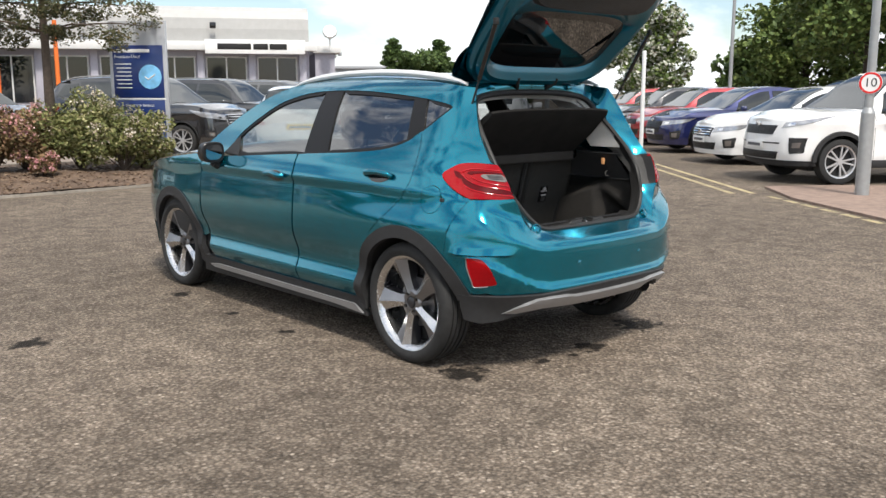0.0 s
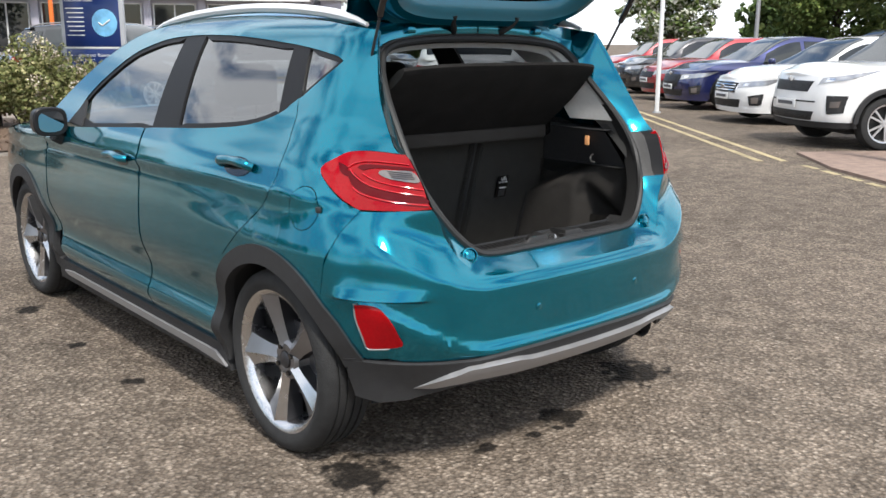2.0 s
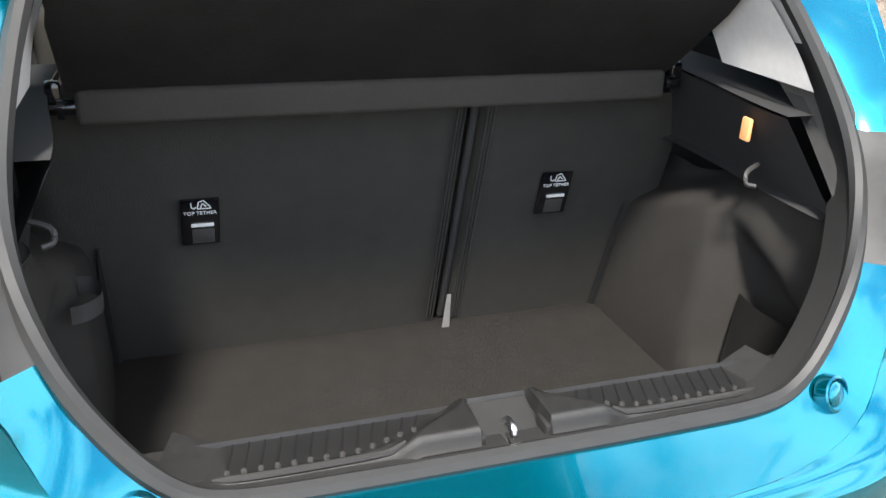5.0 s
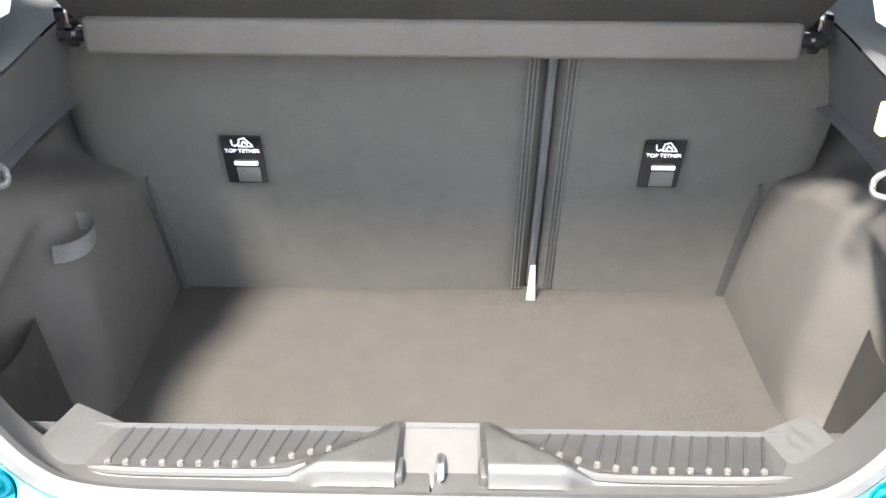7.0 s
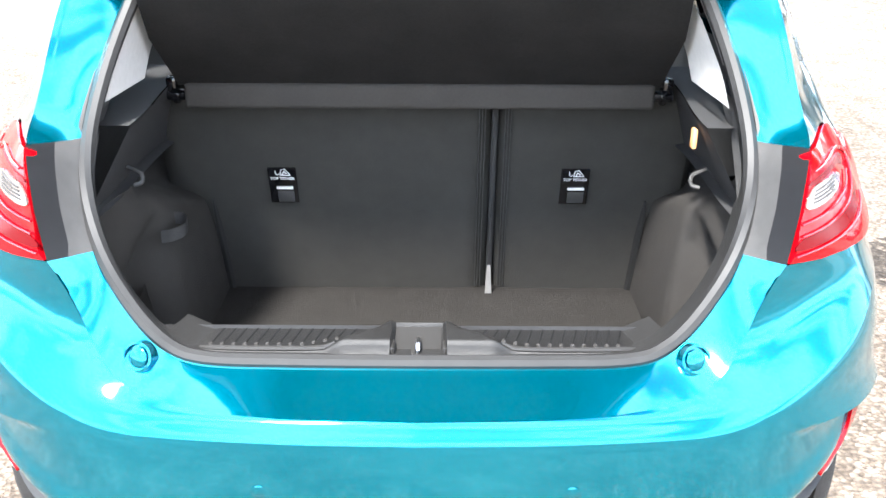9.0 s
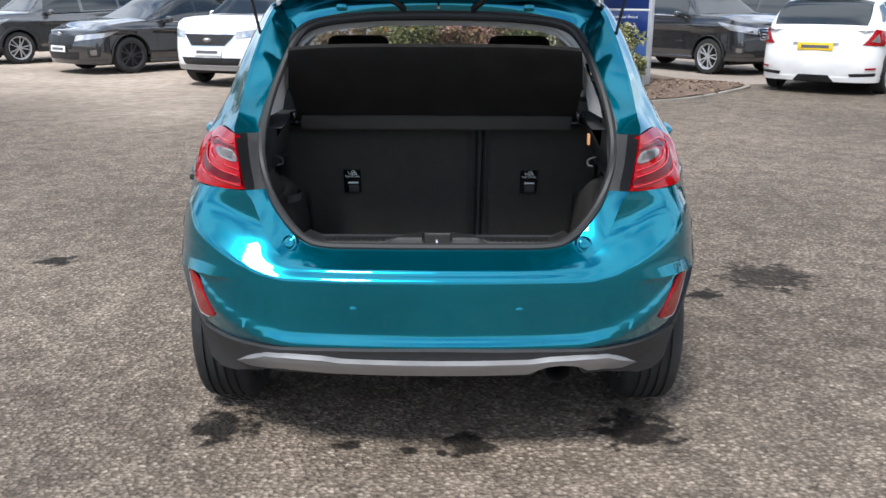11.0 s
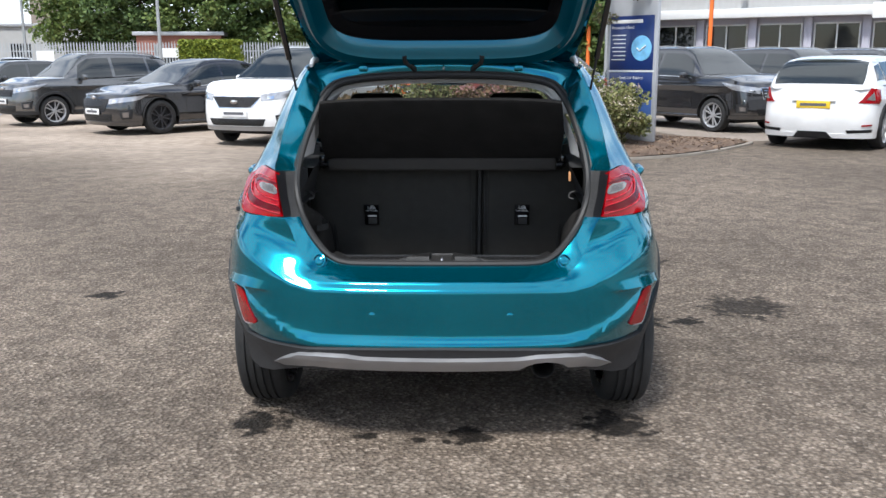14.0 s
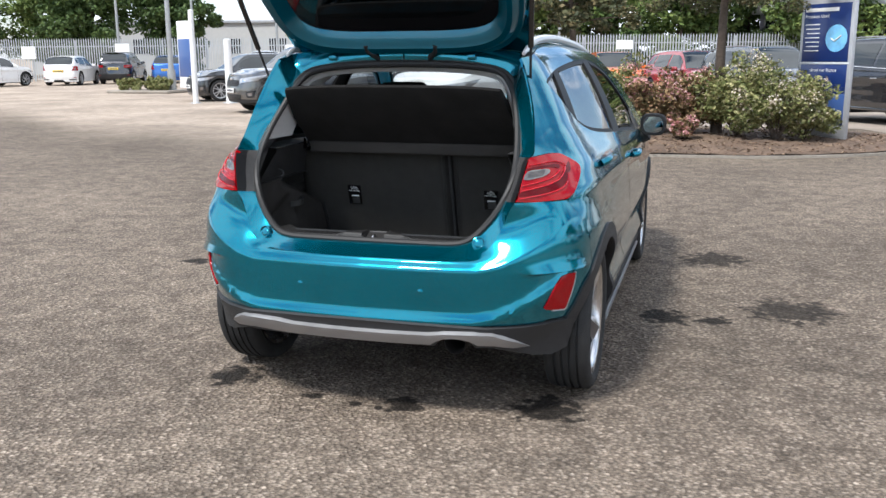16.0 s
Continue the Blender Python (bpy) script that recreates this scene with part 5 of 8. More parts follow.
# parcel shelf, lifted on its cords
bm = bmesh.new()
sa, sb_ = Vector((0, 0.018, 1.012)), Vector((0, -0.258, 1.252))
sd = (sb_ - sa).normalized()
sn = Vector((0, sd.z, -sd.y))


def shelf_f(u, v, n):
    hw = 0.474 + 0.008 * v - 0.03 * smoothstep(0.75, 1, v)
    p = sa + sd * ((sb_ - sa).length * v - 0.02 * (2 * u - 1) ** 4 * v) + sn * n
    return Vector(((2 * u - 1) * hw, p.y, p.z - 0.0))


loop = []
NU = 22
for v, n in ((0, -0.014), (0.0, 0.014), (0.5, 0.015), (0.94, 0.014), (1.0, 0.006), (1.0, -0.006), (0.94, -0.014), (0.5, -0.015)):
    loop.append((v, n))
rows = [[bm.verts.new(shelf_f(i / NU, v, n)) for v, n in loop] for i in range(NU + 1)]
for i in range(NU):
    for j in range(len(loop)):
        k = (j + 1) % len(loop)
        bm.faces.new((rows[i][j], rows[i][k], rows[i + 1][k], rows[i + 1][j]))
bm.faces.new(rows[0])
bm.faces.new(rows[-1][::-1])
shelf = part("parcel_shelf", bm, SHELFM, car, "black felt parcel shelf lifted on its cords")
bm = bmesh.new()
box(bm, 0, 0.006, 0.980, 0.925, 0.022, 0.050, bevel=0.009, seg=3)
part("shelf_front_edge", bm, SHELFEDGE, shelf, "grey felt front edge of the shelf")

# sill plate with ribs and the latch
bm = bmesh.new()


def sill_z(x, y):
    """Height of the sill plate: flat tread, raised hood round the latch with a sunk pocket, chamfered front."""
    v = (-0.404 - y) / 0.082
    z = 0.687 - 0.004 * v
    xc = x - 0.010
    hw = 0.082 + 0.075 * smoothstep(0.10, 0.85, v)
    hood = 1 - smoothstep(hw - 0.040, hw, abs(xc))
    z += 0.019 * hood * smoothstep(-0.02, 0.12, v)
    pocket = (1 - smoothstep(0.039, 0.045, abs(xc))) * smoothstep(0.06, 0.12, v)
    z -= pocket * (0.010 + 0.024 * v)
    z -= 0.020 * smoothstep(0.86, 1.0, v)
    return z


def sill_f(u, v):
    y = -0.404 - 0.082 * v
    x0, x1 = -0.330 - 0.030 * v, 0.346 + 0.030 * v
    x = x0 + (x1 - x0) * u
    return Vector((x, y, sill_z(x, y)))


def sill_at(x, v):
    y = -0.404 - 0.082 * v
    return Vector((x, y, sill_z(x, y)))


grid(bm, 150, 26, sill_f)
grid(bm, 60, 3, lambda u, v: sill_f(u, 0) + Vector((0, 0.006 * v, -0.05 * v)))
for e0 in (0, 1):
    grid(bm, 8, 2, lambda u, v, e0=e0: sill_f(e0, u) + Vector(((0.05 if e0 else -0.05) * v, 0.01 * v, 0.018 * v)))
sill_plate = part("sill_plate", bm, SILLP, car, "scuffed grey plastic boot sill plate")
for x0, x1 in ((-0.328, -0.075), (0.094, 0.344)):
    bm = bmesh.new()
    grid(bm, 30, 6, lambda u, v: sill_at(x0 + (x1 - x0) * u, 0.03 + (0.70 - 0.30 * smoothstep(0.20, 0.09, abs(x0 + (x1 - x0) * u - 0.010))) * v) + Vector((0, 0, 0.0012)))
    part("grooved_inset", bm, SILLD, sill_plate, "darker grooved scuff plate")
SILLSTUD = mat("sill_stud_plastic", (0.040, 0.038, 0.036), rough=0.35, vary=0.1, scale=60)
GROOVE = mat("dark_groove_plastic", (0.004, 0.004, 0.004), rough=0.6)
for k in range(26):
    x = -0.322 + 0.0185 * k if k < 13 else 0.118 + 0.0185 * (k - 13)
    reach = 0.66 - 0.30 * smoothstep(0.20, 0.09, abs(x - 0.010))
    p0, p1 = sill_at(x + 0.007, 0.06), sill_at(x - 0.006, reach)
    bm = bmesh.new()
    tube(bm, [p0 + Vector((0, 0, 0.0012)), p1 + Vector((0, 0, 0.0012))], 0.0016, 6)
    r_ = part("rib", bm, GROOVE, sill_plate)
    bm = bmesh.new()
    cyl(bm, p1 + Vector((0, -0.003, 0)), p1 + Vector((0, -0.003, 0.004)), 0.0042, 0.003, 8)
    part("stud", bm, SILLSTUD, r_, "pale plastic stud")
PALEGREY = mat("pale_grey_plastic", (0.019, 0.018, 0.017), rough=0.5, vary=0.15, scale=60)
bm = bmesh.new()
grid(bm, 12, 10, lambda u, v: sill_at(-0.027 + 0.074 * u, 0.14 + 0.78 * v) + Vector((0, 0, 0.0015)))
box(bm, -0.033, -0.466, 0.679, 0.010, 0.030, 0.026, bevel=0.004)
box(bm, 0.053, -0.466, 0.679, 0.010, 0.030, 0.026, bevel=0.004)
part("latch_cover", bm, PALEGREY, sill_plate, "paler grey latch cover")
# pale beads paint the light that the plate's front chamfer catches
for x0, x1 in ((-0.345, -0.125), (0.145, 0.362)):
    bm = bmesh.new()
    tube(bm, [sill_at(x0 + (x1 - x0) * i / 12, 0.84 - 0.06 * (abs(2 * i / 12 - 1) ** 4)) + Vector((0, 0, 0.001)) for i in range(13)], [0.002] + [0.005] * 11 + [0.002], 8)
    part("chamfer_highlight", bm, PALEGREY, sill_plate, "pale bead painting light on the sill's front chamfer")
bm = bmesh.new()
tube(bm, spline([(0.009, -0.446, 0.664), (0.009, -0.447, 0.686), (0.009, -0.462, 0.693), (0.009, -0.475, 0.687), (0.009, -0.478, 0.655)], 14), 0.0042, 8)
part("striker", bm, STEEL, sill_plate, "steel latch striker loop")

# ---------- cabin ----------
def seat(name, x, y):
    s = new(name)
    s.parent = car
    s.empty_display_size = 0.1
    s["label"] = "dark cloth front seat with headrest"
    s.matrix_local = Matrix.Translation((x, y, 0.35))
    bm = bmesh.new()
    box(bm, 0, 0.22, 0.12, 0.50, 0.52, 0.16, bevel=0.05, seg=3)
    part("cushion", bm, SEATCLOTH, s)
    bm = bmesh.new()
    box(bm, 0, 0, 0.36, 0.48, 0.14, 0.60, m=Matrix.Translation((0, 0.02, 0)) @ Matrix.Rotation(radians(14), 4, "X"), bevel=0.05, seg=3)
    part("backrest", bm, SEATCLOTH, s)
    bm = bmesh.new()
    box(bm, 0, -0.16, 0.80, 0.27, 0.10, 0.17, bevel=0.04, seg=3)
    cyl(bm, (-0.05, -0.14, 0.66), (-0.05, -0.16, 0.76), 0.006, seg=8)
    cyl(bm, (0.05, -0.14, 0.66), (0.05, -0.16, 0.76), 0.006, seg=8)
    part("headrest", bm, SEATCLOTH, s)


seat("front_seat", -0.35, 1.10)
seat("front_seat", 0.35, 1.10)
bm = bmesh.new()
box(bm, 0, 0.50, 0.43, 1.25, 0.46, 0.18, bevel=0.05, seg=3)
part("rear_bench", bm, SEATCLOTH, car)
bm = bmesh.new()
box(bm, 0.01, 0, 0, 1.04, 0.09, 0.50, m=Matrix.Translation((0, 0.215, 0.735)) @ Matrix.Rotation(radians(15), 4, "X"), bevel=0.04, seg=3)
part("rear_backrest", bm, SEATCLOTH, car)
for x in (-0.33, 0.33):
    bm = bmesh.new()
    box(bm, x, 0.125, 1.045, 0.25, 0.09, 0.13, bevel=0.035, seg=3)
    part("rear_headrest", bm, SEATCLOTH, car)
bm = bmesh.new()
box(bm, 0, 1.98, 0.80, 1.36, 0.40, 0.24, bevel=0.08, seg=4)
part("dashboard", bm, TRIM, car)
bm = bmesh.new()
m = Matrix.Translation((0.36, 1.66, 0.86)) @ Matrix.Rotation(radians(66), 4, "X")
pts = [m @ Vector((0.18 * math.cos(2 * math.pi * i / 32), 0.18 * math.sin(2 * math.pi * i / 32), 0)) for i in range(32)]
tube(bm, pts, 0.014, 8, closed=True)
box(bm, 0, 0, -0.01, 0.14, 0.12, 0.03, m=m, bevel=0.02)
box(bm, 0, 0, -0.005, 0.34, 0.03, 0.012, m=m)
part("steering_wheel", bm, TRIM, car)
bm = bmesh.new()
box(bm, 0, 1.70, 1.285, 0.22, 0.03, 0.06, bevel=0.015)
part("interior_mirror", bm, GLOSSBLACK, car)
bm = bmesh.new()
box(bm, 0, 1.2, 0.32, 1.40, 1.9, 0.04)
part("cabin_floor", bm, TRIM, car)


# ---------- ground ----------
SPOTS = [(-0.71, -0.33, 0.13), (-0.277, -0.443, 0.05), (-0.08, -0.49, 0.03), (0.113, -0.44, 0.10), (0.03, -0.50, 0.025), (0.68, -0.32, 0.16),
         (1.315, 1.09, 0.10), (1.71, 1.40, 0.28), (-2.10, 1.62, 0.12), (1.05, 1.1, 0.16), (-0.95, 2.2, 0.09), (-0.95, 1.5, 0.045), (-0.93, 0.9, 0.05), (1.3, 2.6, 0.25), (-2.6, -0.6, 0.10)]


def asphalt():
    m = mat("worn_asphalt", (0.16, 0.15, 0.14), rough=0.9, spec=0.25)
    n, l = m.node_tree.nodes, m.node_tree.links
    b = n["Principled BSDF"]
    co = n.new("ShaderNodeTexCoord")

    def tex(kind, scale, detail=4):
        t = n.new(kind)
        t.inputs["Scale"].default_value = scale
        if kind == "ShaderNodeTexNoise":
            t.inputs["Detail"].default_value = detail
        l.new(co.outputs["Object"], t.inputs["Vector"])
        return t

    chips = tex("ShaderNodeTexVoronoi", 64)
    fine = tex("ShaderNodeTexNoise", 60, 7)
    mid = tex("ShaderNodeTexNoise", 5.5, 6)
    big = tex("ShaderNodeTexNoise", 0.5, 5)
    ramp = n.new("ShaderNodeValToRGB")
    e = ramp.color_ramp.elements
    e[0].position, e[0].color = 0.0, (0.102, 0.080, 0.061, 1)
    e[1].position, e[1].color = 1.0, (0.42, 0.355, 0.285, 1)
    for p, c in ((0.35, (0.130, 0.103, 0.079, 1)), (0.7, (0.200, 0.162, 0.126, 1)), (0.92, (0.275, 0.228, 0.181, 1))):
        k = e.new(p)
        k.color = c
    l.new(chips.outputs["Color"], ramp.inputs["Fac"])

    def mul(a, fac_socket, lo, hi, f0=0.35, f1=0.65):
        mr = n.new("ShaderNodeMapRange")
        mr.inputs["From Min"].default_value, mr.inputs["From Max"].default_value = f0, f1
        mr.inputs["To Min"].default_value, mr.inputs["To Max"].default_value = lo, hi
        l.new(fac_socket, mr.inputs["Value"])
        s = n.new("ShaderNodeVectorMath")
        s.operation = "SCALE"
        l.new(a, s.inputs[0])
        l.new(mr.outputs["Result"], s.inputs["Scale"])
        return s.outputs["Vector"]

    c = mul(ramp.outputs["Color"], fine.outputs["Fac"], 0.74, 1.27)
    # darkens each stone towards its rim: shade of the pits painted into the colour
    c = mul(c, chips.outputs["Distance"], 1.17, 0.68, 0.15, 0.75)
    c = mul(c, mid.outputs["Fac"], 0.78, 1.20)
    c = mul(c, big.outputs["Fac"], 0.84, 1.16)
    wide = tex("ShaderNodeTexNoise", 0.16, 4)
    c = mul(c, wide.outputs["Fac"], 0.90, 1.12)
    # the bays to the north-west have worn to a pale tan, fading into the grey
    tan_n = tex("ShaderNodeTexNoise", 0.45, 8)
    along = n.new("ShaderNodeVectorMath")
    along.operation = "DOT_PRODUCT"
    along.inputs[1].default_value = (0.437, 0.90, 0.0)
    l.new(co.outputs["Object"], along.inputs[0])
    wav = n.new("ShaderNodeMath")
    wav.operation = "MULTIPLY_ADD"
    wav.inputs[1].default_value = 5.0
    l.new(tan_n.outputs["Fac"], wav.inputs[0])
    l.new(along.outputs["Value"], wav.inputs[2])
    far = n.new("ShaderNodeMapRange")
    far.interpolation_type = "SMOOTHSTEP"
    far.inputs["From Min"].default_value, far.inputs["From Max"].default_value = 6.4, 11.2
    l.new(wav.outputs[0], far.inputs["Value"])
    sep = n.new("ShaderNodeSeparateXYZ")
    l.new(co.outputs["Object"], sep.inputs[0])
    west = n.new("ShaderNodeMapRange")
    west.interpolation_type = "SMOOTHSTEP"
    west.inputs["From Min"].default_value, west.inputs["From Max"].default_value = -1.6, -3.6
    l.new(sep.outputs["X"], west.inputs["Value"])
    both = n.new("ShaderNodeMath")
    both.operation = "MULTIPLY"
    l.new(far.outputs["Result"], both.inputs[0])
    l.new(west.outputs["Result"], both.inputs[1])
    rgb = n.new("ShaderNodeRGB")
    rgb.outputs[0].default_value = (0.36, 0.295, 0.235, 1)
    tan_c = mul(rgb.outputs[0], mid.outputs["Fac"], 0.82, 1.16)
    tan_c = mul(tan_c, fine.outputs["Fac"], 0.84, 1.16)
    tan_c = mul(tan_c, big.outputs["Fac"], 0.80, 1.18)
    mx = n.new("ShaderNodeMix")
    mx.data_type = "RGBA"
    l.new(both.outputs[0], mx.inputs[0])
    l.new(c, mx.inputs[6])
    l.new(tan_c, mx.inputs[7])
    c = mx.outputs[2]
    # oil spots and damp marks
    edge = tex("ShaderNodeTexNoise", 16, 6)
    blot = None
    for x, y, r in SPOTS:
        d = n.new("ShaderNodeVectorMath")
        d.operation = "DISTANCE"
        d.inputs[1].default_value = (x, y, 0)
        l.new(co.outputs["Object"], d.inputs[0])
        ma = n.new("ShaderNodeMath")
        ma.operation = "MULTIPLY_ADD"
        ma.inputs[1].default_value, ma.inputs[2].default_value = 2.6 * r, -1.3 * r
        l.new(edge.outputs["Fac"], ma.inputs[0])
        ad = n.new("ShaderNodeMath")
        ad.operation = "ADD"
        l.new(d.outputs["Value"], ad.inputs[0])
        l.new(ma.outputs[0], ad.inputs[1])
        mr = n.new("ShaderNodeMapRange")
        mr.interpolation_type = "SMOOTHSTEP"
        mr.inputs["From Min"].default_value, mr.inputs["From Max"].default_value = r * 0.55, r * 1.0
        mr.inputs["To Min"].default_value, mr.inputs["To Max"].default_value = 0.12 if r < 0.2 else 0.24, 1.0
        l.new(ad.outputs[0], mr.inputs["Value"])
        if blot is None:
            blot = mr.outputs["Result"]
        else:
            mi = n.new("ShaderNodeMath")
            mi.operation = "MINIMUM"
            l.new(blot, mi.inputs[0])
            l.new(mr.outputs["Result"], mi.inputs[1])
            blot = mi.outputs[0]
    s = n.new("ShaderNodeVectorMath")
    s.operation = "SCALE"
    l.new(c, s.inputs[0])
    l.new(blot, s.inputs["Scale"])
    l.new(s.outputs["Vector"], b.inputs["Base Color"])
    bp = n.new("ShaderNodeBump")
    bp.inputs["Strength"].default_value, bp.inputs["Distance"].default_value = 0.9, 0.011
    mixh = n.new("ShaderNodeMath")
    mixh.operation = "ADD"
    l.new(chips.outputs["Distance"], mixh.inputs[0])
    l.new(fine.outputs["Fac"], mixh.inputs[1])
    l.new(mixh.outputs[0], bp.inputs["Height"])
    l.new(bp.outputs["Normal"], b.inputs["Normal"])
    return m


def flat(name, pts, material, z=0.0, thick=0.0, label="", category="", parent=None):
    """A level sheet or slab with the outline pts, its top at z."""
    bm = bmesh.new()
    top = [bm.verts.new((x, y, z)) for x, y in pts]
    bm.faces.new(top)
    if thick:
        low = [bm.verts.new((x, y, z - thick)) for x, y in pts]
        for i in range(len(pts)):
            j = (i + 1) % len(pts)
            bm.faces.new((top[i], low[i], low[j], top[j]))
    ob = to_object(name, bm, material, parent, smooth=False)
    if label:
        tagged(ob, label, category, kind="structure")
    return ob


ASPHALT = asphalt()
CONCRETE = mat("tan_concrete", (0.265, 0.222, 0.182), rough=0.9, vary=0.3, scale=14, bump=0.3, bscale=120)


BRICKPAVE = mat("red_block_paving", (0.245, 0.175, 0.138), rough=0.85, vary=0.35, scale=9, bump=0.3, bscale=90)
KERB = mat("pale_kerb", (0.27, 0.24, 0.20), rough=0.85, vary=0.3, scale=20, bump=0.2, bscale=90)
MULCH = mat("brown_mulch", (0.135, 0.092, 0.064), rough=0.95, vary=0.6, scale=45, bump=1.0, bscale=60)
YELLOW = mat("worn_yellow_paint", (0.36, 0.295, 0.165), rough=0.8, vary=0.55, scale=40)

flat("ground", [(-1500, -1500), (1500, -1500), (1500, 1500), (-1500, 1500)], ASPHALT, 0.0, 0, "worn grey-brown asphalt yard with oil spots", "ground")
flat("parking_bays_north", [(4.7, 12.2), (5.6, 12.4), (9, 14.0), (30, 27), (30, 40), (-2, 40), (-2, 14.8), (3.9, 14.6)], CONCRETE, 0.005, 0, "pale tan concrete parking bays", "ground")


def off_line(p, q, a, b):
    """The strip between offsets a and b to the left of the line p-q."""
    d = Vector((q[0] - p[0], q[1] - p[1])).normalized()
    n = Vector((-d.y, d.x))
    return [(p[0] + n.x * a, p[1] + n.y * a), (q[0] + n.x * a, q[1] + n.y * a), (q[0] + n.x * b, q[1] + n.y * b), (p[0] + n.x * b, p[1] + n.y * b)]


for a in (0.0, 0.28):
    flat("yellow_line", off_line((7.55, 2.70), (19.5, 16.6), a, a + 0.09), YELLOW, 0.004, 0, "worn double yellow road line", "road marking")
for k in range(9):
    t0, t1 = k / 9, (k + 0.72) / 9
    P, Q = Vector((7.35, 2.42)), Vector((5.1, -0.75))
    flat("yellow_line", off_line(P.lerp(Q, t0), P.lerp(Q, t1), -0.04, 0.05), YELLOW, 0.004, 0, "worn broken yellow road line", "road marking")
flat("pavement", [(7.25, 2.05), (8.3, 3.0), (9.2, 2.4), (14, -3), (10, -8), (2.8, -5), (5.6, -0.3)], BRICKPAVE, 0.030, 0.03, "red block paved footway beside the yard", "pavement")

# ---------- planted island ----------
isl = smooth2([(-2.6, 9.6), (-1.4, 8.95), (-0.2, 8.88), (0.7, 8.92), (2.1, 9.10), (3.5, 9.85), (4.5, 11.0), (5.05, 11.9), (4.7, 12.5), (3.7, 13.3), (1.5, 13.7), (-1.2, 13.4), (-2.6, 12.2), (-2.9, 10.8)], 110, closed=True)
isl_c = Vector((1.1, 11.3))
bm = bmesh.new()
rings = []
for k, z in ((1.0, 0.0), (1.0, 0.034), (0.99, 0.038), (0.972, 0.034)):
    rings.append([bm.verts.new((isl_c.x + (x - isl_c.x) * k, isl_c.y + (y - isl_c.y) * k, z)) for x, y in isl])
for a, b in zip(rings[:-1], rings[1:]):
    for i in range(len(isl)):
        j = (i + 1) % len(isl)
        bm.faces.new((a[i], a[j], b[j], b[i]))
tagged(to_object("kerb", bm, KERB), "pale concrete kerb round the planted island", "kerb", kind="structure")
bm = bmesh.new()
levels = [0.972, 0.93, 0.87, 0.78, 0.66, 0.52, 0.36, 0.18]
rings = []
for k in levels:
    rings.append([bm.verts.new((isl_c.x + (x - isl_c.x) * k, isl_c.y + (y - isl_c.y) * k,
                                0.030 + 0.15 * (1 - k) ** 0.6 + 0.02 * noise.noise(Vector((x * k * 2.3, y * k * 2.3, 0))))) for x, y in isl])
for a, b in zip(rings[:-1], rings[1:]):
    for i in range(len(isl)):
        j = (i + 1) % len(isl)
        bm.faces.new((a[i], a[j], b[j], b[i]))
bm.faces.new(rings[-1])
tagged(to_object("planting_bed", bm, MULCH), "mounded brown bark mulch bed", "soil", kind="structure")


def bed_z(x, y):
    d = max(0.0, 1 - math.hypot((x - 1.1) / 3.8, (y - 11.3) / 2.35))
    return 0.05 + 0.14 * d ** 0.6 * 0.8


# ---------- foliage ----------
def leaf_mat(name, c0, c1, c2, rough=0.6):
    m = mat(name, c0, rough=rough, spec=0.3)
    n, l = m.node_tree.nodes, m.node_tree.links
    b = n["Principled BSDF"]
    g = n.new("ShaderNodeNewGeometry")
    r = n.new("ShaderNodeValToRGB")
    e = r.color_ramp.elements
    e[0].color, e[1].color = (*c0, 1), (*c2, 1)
    k = e.new(0.55)
    k.color = (*c1, 1)
    l.new(g.outputs["Random Per Island"], r.inputs["Fac"])
    l.new(r.outputs["Color"], b.inputs["Base Color"])
    b.inputs["Subsurface Weight"].default_value = 0.0
    return m


LEAF_OLIVE = leaf_mat("olive_leaves", (0.085, 0.105, 0.032), (0.19, 0.20, 0.070), (0.36, 0.33, 0.16))
LEAF_RUST = leaf_mat("rust_green_leaves", (0.080, 0.070, 0.032), (0.19, 0.13, 0.060), (0.30, 0.17, 0.10))
LEAF_CONIFER = leaf_mat("pine_needles", (0.035, 0.045, 0.020), (0.080, 0.085, 0.036), (0.16, 0.125, 0.06))
LEAF_DARK = leaf_mat("dark_green_leaves", (0.035, 0.062, 0.020), (0.065, 0.105, 0.030), (0.11, 0.16, 0.045))
LEAF_MID = leaf_mat("green_leaves", (0.050, 0.085, 0.022), (0.10, 0.145, 0.036), (0.17, 0.21, 0.06))
LEAF_HEDGE = leaf_mat("yellow_green_hedge", (0.09, 0.13, 0.015), (0.17, 0.21, 0.025), (0.26, 0.29, 0.04))
PETAL_PINK = leaf_mat("pink_blossom", (0.42, 0.16, 0.18), (0.55, 0.28, 0.28), (0.66, 0.45, 0.42))
PETAL_CREAM = leaf_mat("cream_blossom", (0.45, 0.36, 0.27), (0.58, 0.50, 0.40), (0.68, 0.62, 0.54))
PETAL_WHITE = leaf_mat("white_blossom", (0.50, 0.50, 0.40), (0.62, 0.62, 0.54), (0.72, 0.72, 0.66))
BARK = mat("bark", (0.085, 0.065, 0.050), rough=0.95, vary=0.5, scale=25, bump=0.8, bscale=40)


